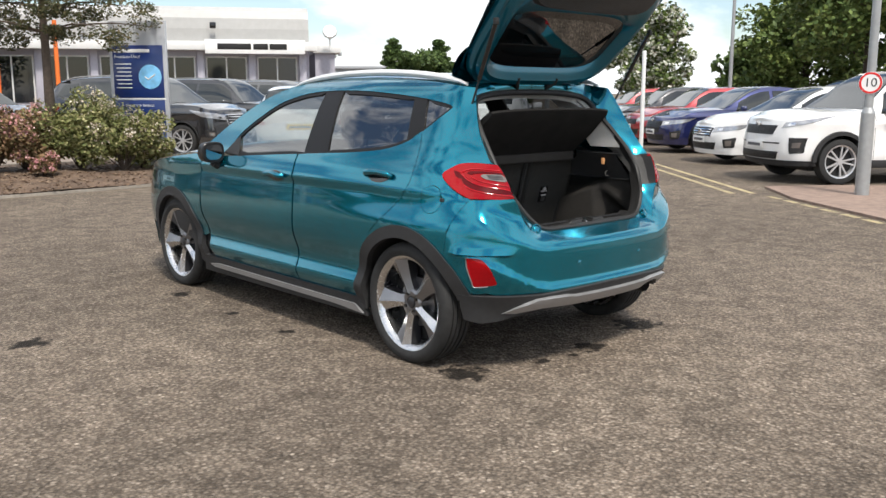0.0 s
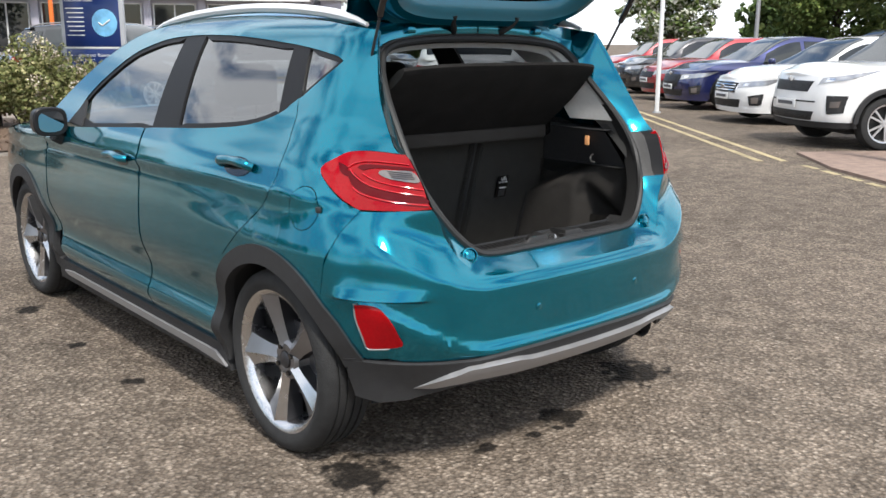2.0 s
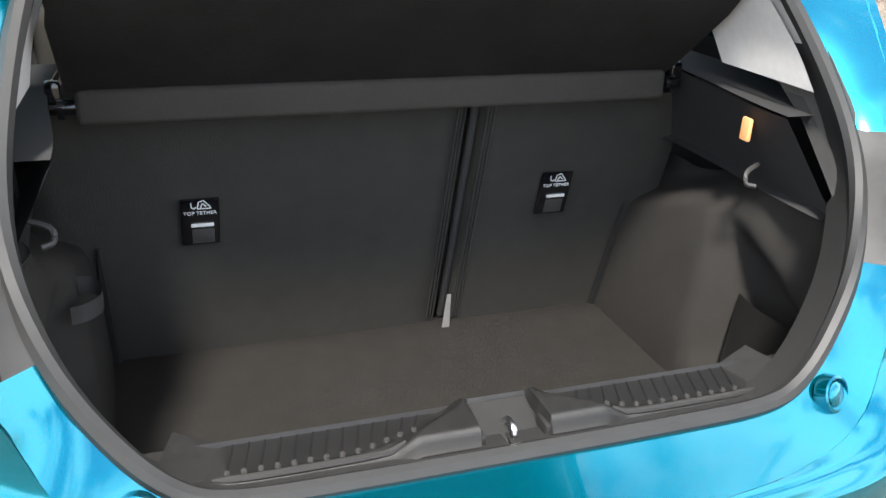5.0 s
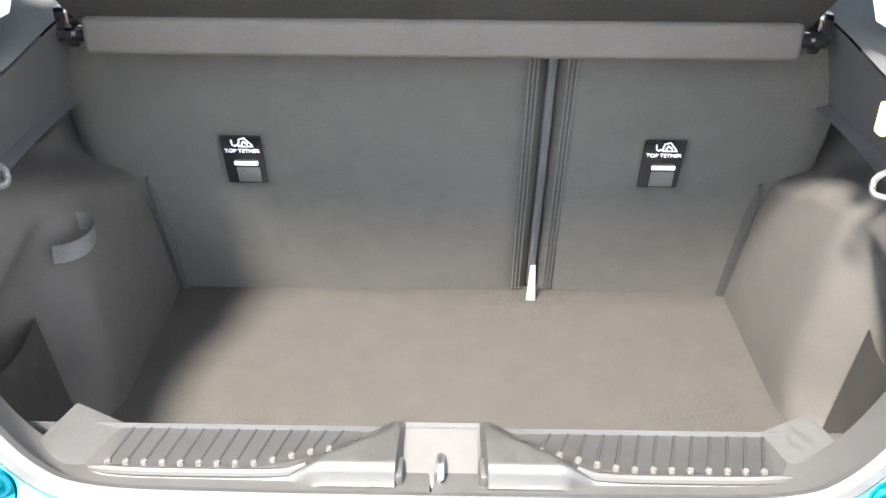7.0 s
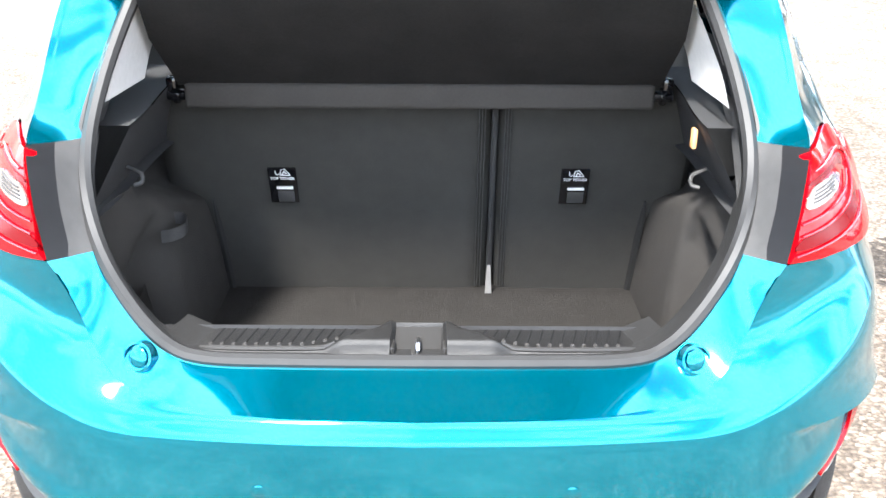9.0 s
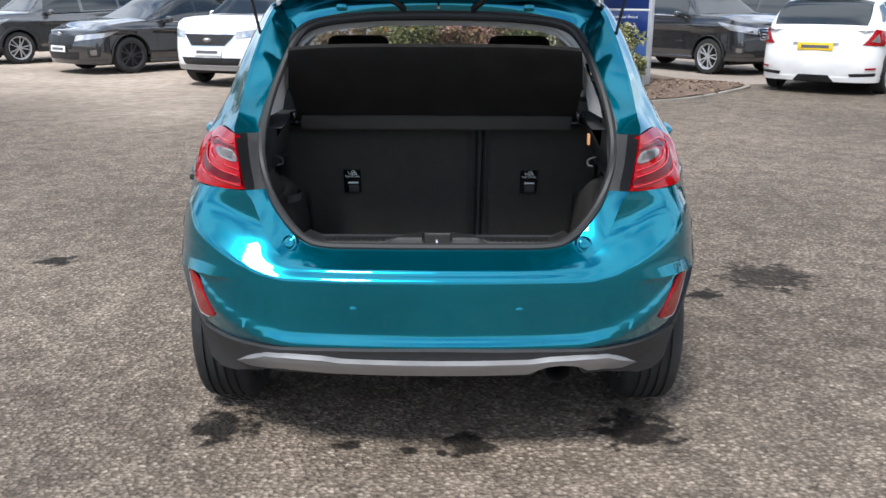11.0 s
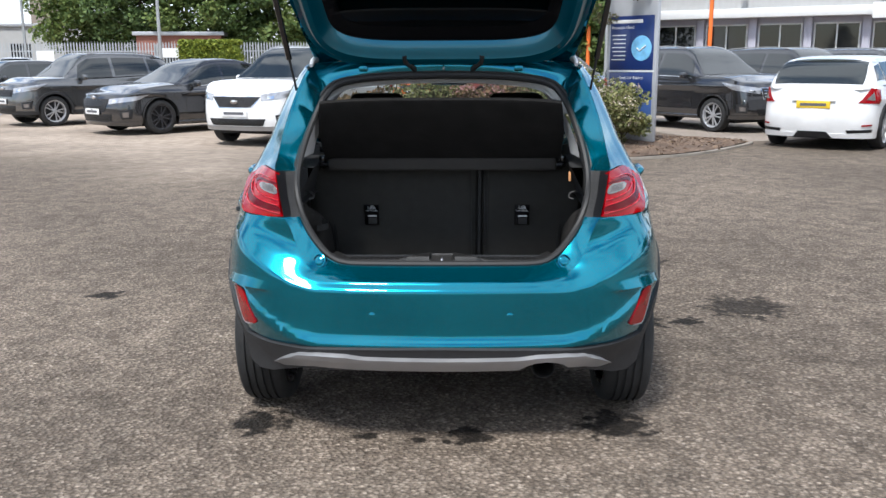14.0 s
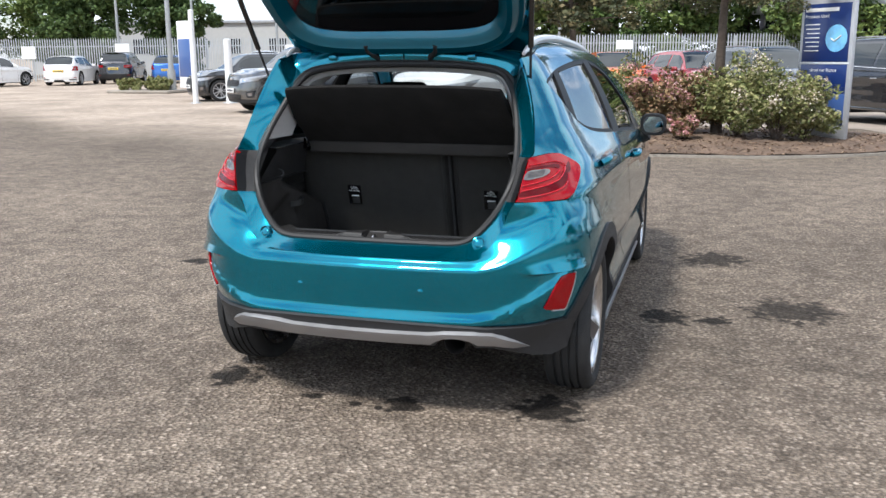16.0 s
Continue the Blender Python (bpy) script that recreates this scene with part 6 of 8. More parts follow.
def leaves(rng, clumps, per, size, flat_up=0.3, long=1.7):
    """Single leaves scattered in clumps (centre, radius): points and faces for from_pydata."""
    vs, fs = [], []
    for c, r in clumps:
        nrm = rng.normal(size=(per, 3))
        pos = np.array(c) + nrm / np.linalg.norm(nrm, axis=1)[:, None] * (np.array(r) if np.ndim(r) else r) * rng.uniform(0.35, 1.0, (per, 1)) ** 0.6
        a = rng.normal(size=(per, 3))
        a[:, 2] *= 0.6
        a /= np.linalg.norm(a, axis=1)[:, None]
        b = np.cross(a, rng.normal(size=(per, 3)) + np.array([0, 0, flat_up]))
        b /= np.linalg.norm(b, axis=1)[:, None] + 1e-9
        s = size * rng.uniform(0.6, 1.35, (per, 1))
        k = len(vs)
        quad = np.stack([pos - a * s * long * 0.5, pos + b * s * 0.5, pos + a * s * long * 0.5, pos - b * s * 0.5], 1)
        vs += quad.reshape(-1, 3).tolist()
        fs += [(k + 4 * i, k + 4 * i + 1, k + 4 * i + 2, k + 4 * i + 3) for i in range(per)]
    return vs, fs


def leaf_part(name, parent, material, vs, fs, label=""):
    me = bpy.data.meshes.new(name)
    me.from_pydata(vs, [], fs)
    me.materials.append(material)
    ob = new(name, me)
    ob.parent = parent
    if label:
        ob["label"] = label
    return ob


def shrub(x, y, rx, ry, h, leaf, label, seed, flower=None, fl=0.0, size=0.035, per=90, nb=26):
    """A loose shrub: stems fanning from the ground, each ending in clumps of small leaves, some with blossom."""
    rng = np.random.default_rng(seed)
    z0 = bed_z(x, y) if y < 14 else 0.0
    s = thing("shrub", label, "shrub", Matrix.Translation((x, y, z0)), group="shrubs of the planted island")
    bm = bmesh.new()
    clumps, fcl = [], []
    for k in range(nb):
        a = rng.uniform(0, 2 * math.pi)
        q = rng.uniform(0.15, 1.0) ** 0.6
        top = Vector((math.cos(a) * rx * q, math.sin(a) * ry * q, h * rng.uniform(0.45, 1.0) * (1.05 - 0.45 * q * q)))
        mid = top * 0.5 + Vector((0, 0, 0.08 * h))
        tube(bm, spline([(top.x * 0.05, top.y * 0.05, 0), mid, top * 1.12], 5), [0.010, 0.009, 0.008, 0.006, 0.005, 0.003], 5)
        for j in range(5):
            c = mid.lerp(top, 0.15 + 0.24 * j) + Vector(rng.normal(size=3) * 0.07 * h)
            c.z = max(c.z, 0.05)
            rad = 0.16 * h * rng.uniform(0.7, 1.3)
            clumps.append((tuple(c), (rad, rad, rad * 0.75)))
            if flower and rng.uniform() < fl:
                fcl.append((tuple(c * 1.06), (rad * 0.8, rad * 0.8, rad * 0.6)))
    part("woody_stem", bm, BARK, s)
    leaf_part("foliage", s, leaf, *leaves(rng, clumps, per, size))
    if fcl:
        leaf_part("blossom", s, flower, *leaves(rng, fcl, 60, size * 0.8, long=1.1))
    return s


shrub(2.15, 10.55, 0.62, 0.55, 1.02, LEAF_OLIVE, "loose olive-green shrub with cream blossom", 3, PETAL_CREAM, 0.5, nb=26, per=70)
shrub(1.62, 10.95, 0.70, 0.6, 1.18, LEAF_OLIVE, "tall olive-green shrub with fine twigs", 4, PETAL_CREAM, 0.10, nb=26, per=70)
shrub(0.92, 11.3, 0.55, 0.5, 1.05, LEAF_RUST, "rusty green shrub in the planted bed", 5, PETAL_PINK, 0.12)
shrub(0.35, 11.0, 0.55, 0.5, 1.05, LEAF_RUST, "rusty shrub with pale pink blossom", 6, PETAL_PINK, 0.75)
shrub(0.85, 10.25, 0.20, 0.20, 0.36, LEAF_RUST, "small azalea covered in pink blossom", 7, PETAL_PINK, 0.95, per=40, nb=14)
shrub(-0.45, 11.2, 0.65, 0.5, 1.10, LEAF_OLIVE, "olive-green shrub beside the kerb bed", 8, PETAL_PINK, 0.10)
shrub(-1.35, 11.1, 0.62, 0.5, 0.95, LEAF_RUST, "rusty green shrub at the end of the bed", 9, PETAL_PINK, 0.20)
shrub(2.55, 10.75, 0.40, 0.40, 0.85, LEAF_OLIVE, "sprawling shrub with cream blossom beside the sign", 10, PETAL_CREAM, 0.35, nb=20)


def tree(x, y, h, crown, leaf, label, seed, trunk=0.10, clear=0.35, size=0.10, per=110, nl=26, flower=None, z0=0.0, cone=False, name="tree"):
    """A tapered trunk, limbs that fork, and a crown of single leaves in clumps."""
    rng = np.random.default_rng(seed)
    t = thing(name, label, "tree", Matrix.Translation((x, y, z0)))
    bm = bmesh.new()
    lean = rng.normal(size=2) * 0.02 * h
    spine = spline([(0, 0, 0), (lean[0] * 0.3, lean[1] * 0.3, h * 0.33), (lean[0], lean[1], h * 0.66), (lean[0] * 1.2, lean[1] * 1.2, h * 0.95)], 12)
    tube(bm, spine, [trunk * (1.15 - 0.95 * i / 12) for i in range(13)], 9)
    clumps = []
    for k in range(nl):
        f = clear + (0.96 - clear) * (k + rng.uniform()) / nl
        base = spine[min(int(f / 0.95 * 12), 12)]
        a = k * 2.4 + rng.uniform(-0.4, 0.4)
        if cone:
            reach = crown * (1.05 - (f - clear) / (1 - clear)) * rng.uniform(0.7, 1.1)
            rise = -0.05 * reach + 0.12 * reach * rng.uniform()
        else:
            reach = crown * math.sin(math.pi * min(0.22 + 0.72 * (f - clear) / (1 - clear), 1)) * rng.uniform(0.65, 1.12)
            rise = reach * rng.uniform(0.15, 0.55)
        tip = base + Vector((math.cos(a) * reach, math.sin(a) * reach, rise))
        mid = base.lerp(tip, 0.5) + Vector((0, 0, 0.06 * reach))
        r0 = trunk * 0.42 * (1.1 - f)
        tube(bm, spline([base, mid, tip], 5), [r0, r0 * 0.85, r0 * 0.7, r0 * 0.5, r0 * 0.35, r0 * 0.15], 5)
        for j in range(4):
            c = base.lerp(tip, 0.35 + 0.22 * j) + Vector(rng.normal(size=3) * 0.09 * reach)
            rad = (0.17 if cone else 0.30) * crown * rng.uniform(0.6, 1.2)
            clumps.append((tuple(c), (rad, rad, rad * (0.5 if cone else 0.7))))
    part("trunk", bm, BARK, t)
    vs, fs = leaves(rng, clumps, per, size)
    leaf_part("crown", t, leaf, vs, fs)
    if flower:
        leaf_part("blossom", t, flower, *leaves(rng, clumps, per, size * 0.8))
    return t


tree(1.30, 11.2, 4.3, 1.75, LEAF_CONIFER, "young larch with drooping brown-green boughs in the bed", 21, trunk=0.085, clear=0.47, size=0.028, per=260, nl=30, z0=0.12, cone=True)
tree(-1.9, 17.5, 5.0, 1.6, LEAF_CONIFER, "slender tree behind the planted bed", 22, trunk=0.09, clear=0.42, size=0.07, per=110, nl=30, cone=True)


# bark chips and fallen leaves on the bed
CHIP = leaf_mat("bark_chips", (0.07, 0.042, 0.028), (0.16, 0.105, 0.07), (0.30, 0.22, 0.15), rough=0.9)
rng = np.random.default_rng(51)
vs, fs = [], []
for _ in range(5200):
    a, k = rng.integers(0, len(isl)), rng.uniform(0.02, 0.97) ** 0.5
    x, y = isl_c.x + (isl[a][0] - isl_c.x) * k + rng.normal() * 0.05, isl_c.y + (isl[a][1] - isl_c.y) * k + rng.normal() * 0.05
    if y > 12.2:
        continue
    z = 0.036 + 0.15 * max(1 - k, 0.02) ** 0.6 + 0.02 * noise.noise(Vector((x * 2.3, y * 2.3, 0)))
    w, h, q = rng.uniform(0.012, 0.03), rng.uniform(0.006, 0.014), rng.uniform(0, math.pi)
    c, s = math.cos(q), math.sin(q)
    t = rng.normal(size=4) * 0.006
    n = len(vs)
    vs += [(x + c * w * i - s * h * j, y + s * w * i + c * h * j, z + 0.004 + t[m_]) for m_, (i, j) in enumerate(((-1, -1), (1, -1), (1, 1), (-1, 1)))]
    fs.append((n, n + 1, n + 2, n + 3))
me = bpy.data.meshes.new("bark_chips")
me.from_pydata(vs, [], fs)
me.materials.append(CHIP)
tagged(new("bark_chips", me), "loose brown bark chips and fallen leaves on the bed", "mulch", kind="stuff")


# ---------- parked cars ----------
HALF_PLAN = [(0, -1), (0.30, -0.993), (0.55, -0.978), (0.74, -0.952), (0.87, -0.912), (0.945, -0.855), (0.978, -0.77), (0.992, -0.62), (1.0, -0.35), (1.0, 0.0), (1.0, 0.38), (0.992, 0.58),
             (0.972, 0.72), (0.935, 0.815), (0.86, 0.885), (0.73, 0.938), (0.52, 0.973), (0.28, 0.993), (0, 1)]


def vehicle(name, label, material, L, W, H, kind, front_kind="plain", clad=False, rim=None, wr=0.335, wb=None, rails=False, detail=True):
    """A parked car, its nose to +y, its base on the ground at the origin. Parts: body, roof, panes, wheels, lamps, grille, plates."""
    c = thing(name, label, "car")
    rim = rim or RIMSILVER
    hw, hl = W / 2, L / 2
    suv, saloon = kind == "suv", kind == "saloon"
    wb = wb or L * 0.605
    yf = hl - L * 0.198
    yr = yf - wb
    ar = wr + 0.06
    sill = 0.30 if suv else 0.22
    belt = H * (0.615 if suv else 0.615)
    cowl = H * (0.655 if suv else 0.66)
    nosez = H * (0.575 if suv else 0.525)
    deck = H * (0.70 if saloon else 0.66)
    plan = spline([(x, y, 0) for x, y in HALF_PLAN], 180)
    P = np.array([(p.x * hw, p.y * hl) for p in plan])
    D = np.r_[0, np.cumsum(np.hypot(*np.diff(P, axis=0).T))]
    DT = float(D[-1])
    yA = hl - (0.265 if suv else 0.275) * L
    ztop = curve1([-hl, -hl + 0.12, -hl + 0.5, yr + 0.5, 0.0, yA - 0.35, yA, (yA + hl) / 2, hl - 0.32, hl - 0.10, hl],
                  [deck * 0.95, deck * 0.985, deck, belt * 1.035, belt, belt * 0.99, cowl * 0.985, cowl * 0.5 + nosez * 0.535, nosez * 1.035, nosez * 0.99, nosez * 0.96])
    front_in = curve1([0.1, sill, 0.42, 0.55, nosez * 0.82, nosez, nosez * 1.2], [0.10, 0.055, 0.005, 0.0, 0.03, 0.085, 0.14])
    rear_in = curve1([0.1, sill, 0.42, 0.55, 0.68, deck * 0.9, deck, deck * 1.2], [0.12, 0.07, 0.012, 0.0, 0.025, 0.05, 0.075, 0.10])
    side_k = curve1([0.1, sill, 0.40, 0.52, 0.62, belt * 0.82, belt * 0.87, belt * 0.885, belt * 0.94, belt, H], [0.93, 0.955, 0.992, 0.982, 0.984, 0.982, 1.0, 0.999, 0.978, 0.955, 0.9])

    def zlow(y):
        z = sill
        for w in (yf, yr):
            d = abs(y - w)
            if d < ar:
                z = max(z, wr + math.sqrt(ar * ar - d * d))
        return z

    def skin(d, z, off=0.0):
        """The right side's skin at d metres round the plan from the middle of the tail."""
        x, y = float(np.interp(d, D, P[:, 0])), float(np.interp(d, D, P[:, 1]))
        q = y / hl
        f = smoothstep(0.70, 1.0, q)
        r = smoothstep(-0.70, -1.0, q)
        k = side_k(z)
        p = Vector((x * (k + (1 - k) * max(f, r) * 0.5), y - f * front_in(z) + r * rear_in(z), z))
        if off:
            e = 0.02
            x0, x1 = np.interp(d - e, D, P[:, 0]), np.interp(d + e, D, P[:, 0])
            y0, y1 = np.interp(d - e, D, P[:, 1]), np.interp(d + e, D, P[:, 1])
            p += Vector((y1 - y0, -(x1 - x0), 0)).normalized() * off
        return p

    def d_at(y):
        return float(np.interp(y, P[:, 1], D))

    def half(y):
        return float(np.interp(y, P[:, 1], P[:, 0]))

    stations = [i * DT / 64 for i in range(65)] + [0.05, 0.15, DT - 0.05, DT - 0.15]
    for w in (yf, yr):
        stations += [d_at(w + ar * math.sin(math.pi * (k / 16 - 0.5)) * 0.9999) for k in range(17)] + [d_at(w + s * (ar + 0.003)) for s in (1, -1)]
    stations = sorted(set(round(d, 4) for d in stations))
    KZ = [0, 0.09, 0.2, 0.3, 0.42, 0.54, 0.66, 0.76, 0.815, 0.84, 0.88, 0.93, 0.975, 1.0]
    KX = [0.985, 0.93, 0.82, 0.6, 0.3, 0.0]
    bm = bmesh.new()
    rows = []
    for d in stations:
        y0 = float(np.interp(d, D, P[:, 1]))
        zt, zl = ztop(y0), zlow(y0)
        row = []
        for k in KZ:
            z = sill + (zt - sill) * k
            row.append(skin(d, max(z, zl) if k < 0.9 else z))
        e = row[-1]
        nose_k = smoothstep(0.0, 0.3, half(y0) / hw)
        for k in KX:
            row.append(Vector((e.x * k, e.y + (0.02 if y0 > 0 else -0.01) * (1 - k * k) * nose_k, zt + 0.045 * nose_k * (1 - k ** 3))))
        rows.append([bm.verts.new(p) for p in row] + [bm.verts.new((-p.x, p.y, p.z)) for p in row[-2::-1]])
    for a, b in zip(rows[:-1], rows[1:]):
        for i in range(len(a) - 1):
            bm.faces.new((a[i], a[i + 1], b[i + 1], b[i]))
    bmesh.ops.remove_doubles(bm, verts=bm.verts, dist=0.0012)
    bmesh.ops.dissolve_degenerate(bm, dist=0.0005, edges=bm.edges)
    part("body", bm, material, c, angle=42)

    # roof and pillars
    if saloon:
        yB, yC, yD = yA - 0.20 * L, -0.155 * L, -hl + 0.125 * L
    elif suv:
        yB, yC, yD = yA - 0.165 * L, -hl + 0.56, -hl + 0.11
    else:
        yB, yC, yD = yA - 0.185 * L, -hl + 0.66, -hl + 0.12
    hc = 0.955 if not saloon else 0.965
    zr = curve1([yD, yD + 0.28 * (yC - yD), yD + 0.62 * (yC - yD), yC, yC + 0.3 * (yB - yC), (yB + yC) / 2 + 0.15, yB - 0.05, yB + 0.22 * (yA - yB), yB + 0.6 * (yA - yB), yA],
                [deck * 0.97, deck + (0.36 if not saloon else 0.22) * (H - deck), deck + (0.72 if not saloon else 0.60) * (H - deck), H * hc, H * 0.992, H, H * 0.988, belt + (H - belt) * 0.83, belt + (H - belt) * 0.46, cowl * 0.985])

    def gh(y, k, off=0.0):
        """The cabin's skin at y; k runs 0 at the belt, 0.5 at the roof's edge, 1 at the middle."""
        zb = ztop(y) * 0.985
        zz = max(zr(y), zb + 0.004)
        w0 = half(y) * 0.935
        w1 = w0 - (zz - zb) * 0.40 - 0.02
        if k <= 0.5:
            t = k / 0.5
            return Vector((w0 + (w1 - w0) * t + 0.022 * math.sin(math.pi * t) + off, y, zb + (zz - zb) * t * 0.93 + off * 0.3))
        t = (k - 0.5) / 0.5
        x = w1 * math.cos(t * math.pi / 2) ** 0.5 if t < 1 else 0.0
        z = zb + (zz - zb) * (0.93 + 0.07 * math.sin(t * math.pi / 2) ** 0.7) + 0.010 * t
        return Vector((x, y, z + off))

    gys = [yD + (yA - yD) * i / 44 for i in range(45)]
    ks = [0, 0.12, 0.25, 0.38, 0.46, 0.5, 0.53, 0.57, 0.63, 0.7, 0.8, 0.9, 1.0]
    bm = bmesh.new()
    rows = []
    for y in gys:
        r = [gh(y, k) for k in ks]
        rows.append([bm.verts.new((-p.x, p.y, p.z)) for p in r] + [bm.verts.new(p) for p in r[-2::-1]])
    for a, b in zip(rows[:-1], rows[1:]):
        for i in range(len(a) - 1):
            bm.faces.new((a[i], a[i + 1], b[i + 1], b[i]))
    part("roof", bm, material, c, angle=60)

    def pane(nm, y0, y1, k0, k1, across, off=0.006, m=DARKGLASS, lean=(0.0, 0.0), nu=16, nv=8):
        for s in ((1, -1) if not across else (0,)):
            bm = bmesh.new()
            if across:
                n = Vector((0, 0.8 if y1 > 0 else -0.8, 0.6))

                def f(u, v):
                    p = gh(y0 + (y1 - y0) * u, k0 + (1 - k0) * (1 - abs(2 * v - 1)))
                    return Vector((p.x * (1 if v < 0.5 else -1), p.y, p.z)) + n * off
                grid(bm, nu, 2 * nv, f)
            else:
                def f(u, v, s=s):
                    a, b = y0 + lean[0] * v, y1 + lean[1] * v
                    p = gh(a + (b - a) * u, k0 + (k1 - k0) * v, off)
                    return Vector((p.x * s, p.y, p.z))
                grid(bm, nu, nv, f)
            part(nm, bm, m, c, angle=80)

    pane("windscreen", yB + 0.02, yA - 0.04, 0.54, 1, True)
    pane("rear_window", yD + 0.10 * (yC - yD), yC - (0.10 if not saloon else 0.04), 0.555, 1, True)
    bp = (yA + yD) / 2 + 0.055 * L
    pane("front_side_window", bp + 0.05, yA - 0.30, 0.07, 0.44, False, lean=(0, -0.10))
    pane("rear_side_window", bp - 0.05 - 0.20 * L, bp - 0.03, 0.09, 0.44, False, lean=(0.02, 0))
    if not saloon:
        pane("quarter_window", yD + 0.36, bp - 0.11 - 0.20 * L, 0.16, 0.42, False, lean=(0.14, 0.02))
    if front_kind in ("big", "honey", "chrome", "plain"):
        for s in (1, -1):
            bm = bmesh.new()
            pts = [gh(bp - 0.26 * L + (yA - 0.34 - bp + 0.26 * L) * i / 20, 0.055, 0.008) for i in range(21)]
            tube(bm, [Vector((p.x * s, p.y, p.z)) for p in pts], 0.009, 5)
            part("window_trim", bm, CHROME if front_kind != "plain" else GLOSSBLACK, c)

    def on_end(nm, corners, m, front=True, off=0.006, parent=None, lab="", nu=9, nv=4, mirror=True, deep=0.03):
        """A lamp or grille lying on the nose or tail; corners (distance from the middle, height) run inner low, outer low, outer high, inner high."""
        (a0, b0), (a1, b1), (a2, b2), (a3, b3) = corners
        made = None
        for s in ((1, -1) if mirror else (1,)):
            bm = bmesh.new()

            def f(u, v, s=s):
                d = (a0 * (1 - u) + a1 * u) * (1 - v) + (a3 * (1 - u) + a2 * u) * v
                z = (b0 * (1 - u) + b1 * u) * (1 - v) + (b3 * (1 - u) + b2 * u) * v
                sd = 1 if d >= 0 else -1
                p = skin(DT - abs(d) if front else abs(d), z, off)
                return Vector((p.x * s * sd, p.y, p.z))
            grid(bm, nu, nv, f)
            edge = [e for e in bm.edges if e.is_boundary]
            ex = bmesh.ops.extrude_edge_only(bm, edges=edge)
            bmesh.ops.translate(bm, verts=[v for v in ex["geom"] if isinstance(v, bmesh.types.BMVert)], vec=(0, -deep if front else deep, 0))
            made = part(nm, bm, m, parent or c, lab, angle=50)
        return made

    # front lamps and grille; the nose's corner begins near 0.75 of the half width
    zl = nosez
    if suv:
        lamp = [(0.54 * hw, zl * 0.785), (1.14 * hw, zl * 0.865), (1.42 * hw, zl * 1.01), (0.52 * hw, zl * 0.905)]
    else:
        lamp = [(0.52 * hw, zl * 0.78), (1.12 * hw, zl * 0.86), (1.42 * hw, zl * 1.00), (0.52 * hw, zl * 0.91)]
    if front_kind == "tiger":
        lamp = [(0.62 * hw, zl * 0.865), (1.10 * hw, zl * 0.95), (1.50 * hw, zl * 1.06), (0.66 * hw, zl * 0.955)]
    on_end("headlamp", lamp, HEADLAMP, lab="clear headlamp", nu=12)
    lj = [(lamp[0][0] + 0.10, lamp[0][1] + 0.035), (lamp[0][0] + 0.21, lamp[0][1] + 0.048), (lamp[0][0] + 0.215, lamp[0][1] + 0.09), (lamp[0][0] + 0.10, lamp[0][1] + 0.08)]
    on_end("headlamp_reflector", lj, CHROME, off=0.009, nu=4)
    big = {"big": (0.40, 0.52, 0.60, 0.90), "honey": (0.34, 0.52, 0.68, 0.86), "chrome": (0.46, 0.50, 0.70, 0.90), "tiger": (0.44, 0.50, 0.775, 0.893), "plain": (0.46, 0.52, 0.72, 0.86)}[front_kind]
    gl, gt, g0, g1 = big[0] * hw, big[1] * hw, zl * big[2], zl * big[3]
    fr = on_end("grille_frame", [(-gl - 0.02, g0 - 0.014), (gl + 0.02, g0 - 0.014), (gt + 0.02, g1 + 0.012), (-gt - 0.02, g1 + 0.012)], CHROME if front_kind in ("honey", "chrome") else ALLOYDARK, off=0.006, mirror=False, nu=14, lab="bright grille surround")
    grille = on_end("grille", [(-gl, g0), (gl, g0), (gt, g1), (-gt, g1)], GRILLEM, off=0.010, mirror=False, nu=14, nv=5, lab="black radiator grille", parent=fr)
    nb = {"chrome": 3, "big": 5, "honey": 0, "tiger": 0, "plain": 2}[front_kind]
    for k in range(nb):
        z = g0 + (g1 - g0) * (k + 0.7) / (nb + 0.4)
        on_end("grille_bar", [(-gl * 0.97, z - 0.010), (gl * 0.97, z - 0.010), (gl * 0.98, z + 0.006), (-gl * 0.98, z + 0.006)], CHROME if front_kind == "chrome" else ALLOYDARK, off=0.018, mirror=False, nu=10, nv=1, parent=grille, deep=0.012)
    bm = bmesh.new()
    bz = (g0 + g1) / 2 + (0.0 if front_kind in ("chrome", "honey") else (g1 - g0) * 0.5 + 0.03)
    by = skin(DT, bz).y
    lathe(bm, [(0.0, 0.075), (0.012, 0.07), (0.014, 0.0)], "Y", (0, by + 0.014, bz), 20)
    for v in bm.verts:
        v.co.z = bz + (v.co.z - bz) * 0.5
    part("badge", bm, CHROME, grille, "plain oval badge")
    # intakes and fog lamps
    i0, i1 = sill + 0.055, sill + (0.17 if suv else 0.19)
    if front_kind == "tiger":
        on_end("bumper_slot", [(-0.62 * hw, i1 + 0.115), (0.62 * hw, i1 + 0.115), (0.64 * hw, i1 + 0.135), (-0.64 * hw, i1 + 0.135)], GRILLEM, off=0.006, mirror=False, nu=14, nv=1, lab="thin black bumper slot")
    on_end("lower_intake", [(-0.55 * hw, i0), (0.55 * hw, i0), (0.62 * hw, i1), (-0.62 * hw, i1)], GRILLEM, off=0.007, mirror=False, nu=14, lab="black lower intake")
    fog_k = 0.10 if front_kind == "tiger" else 0.0
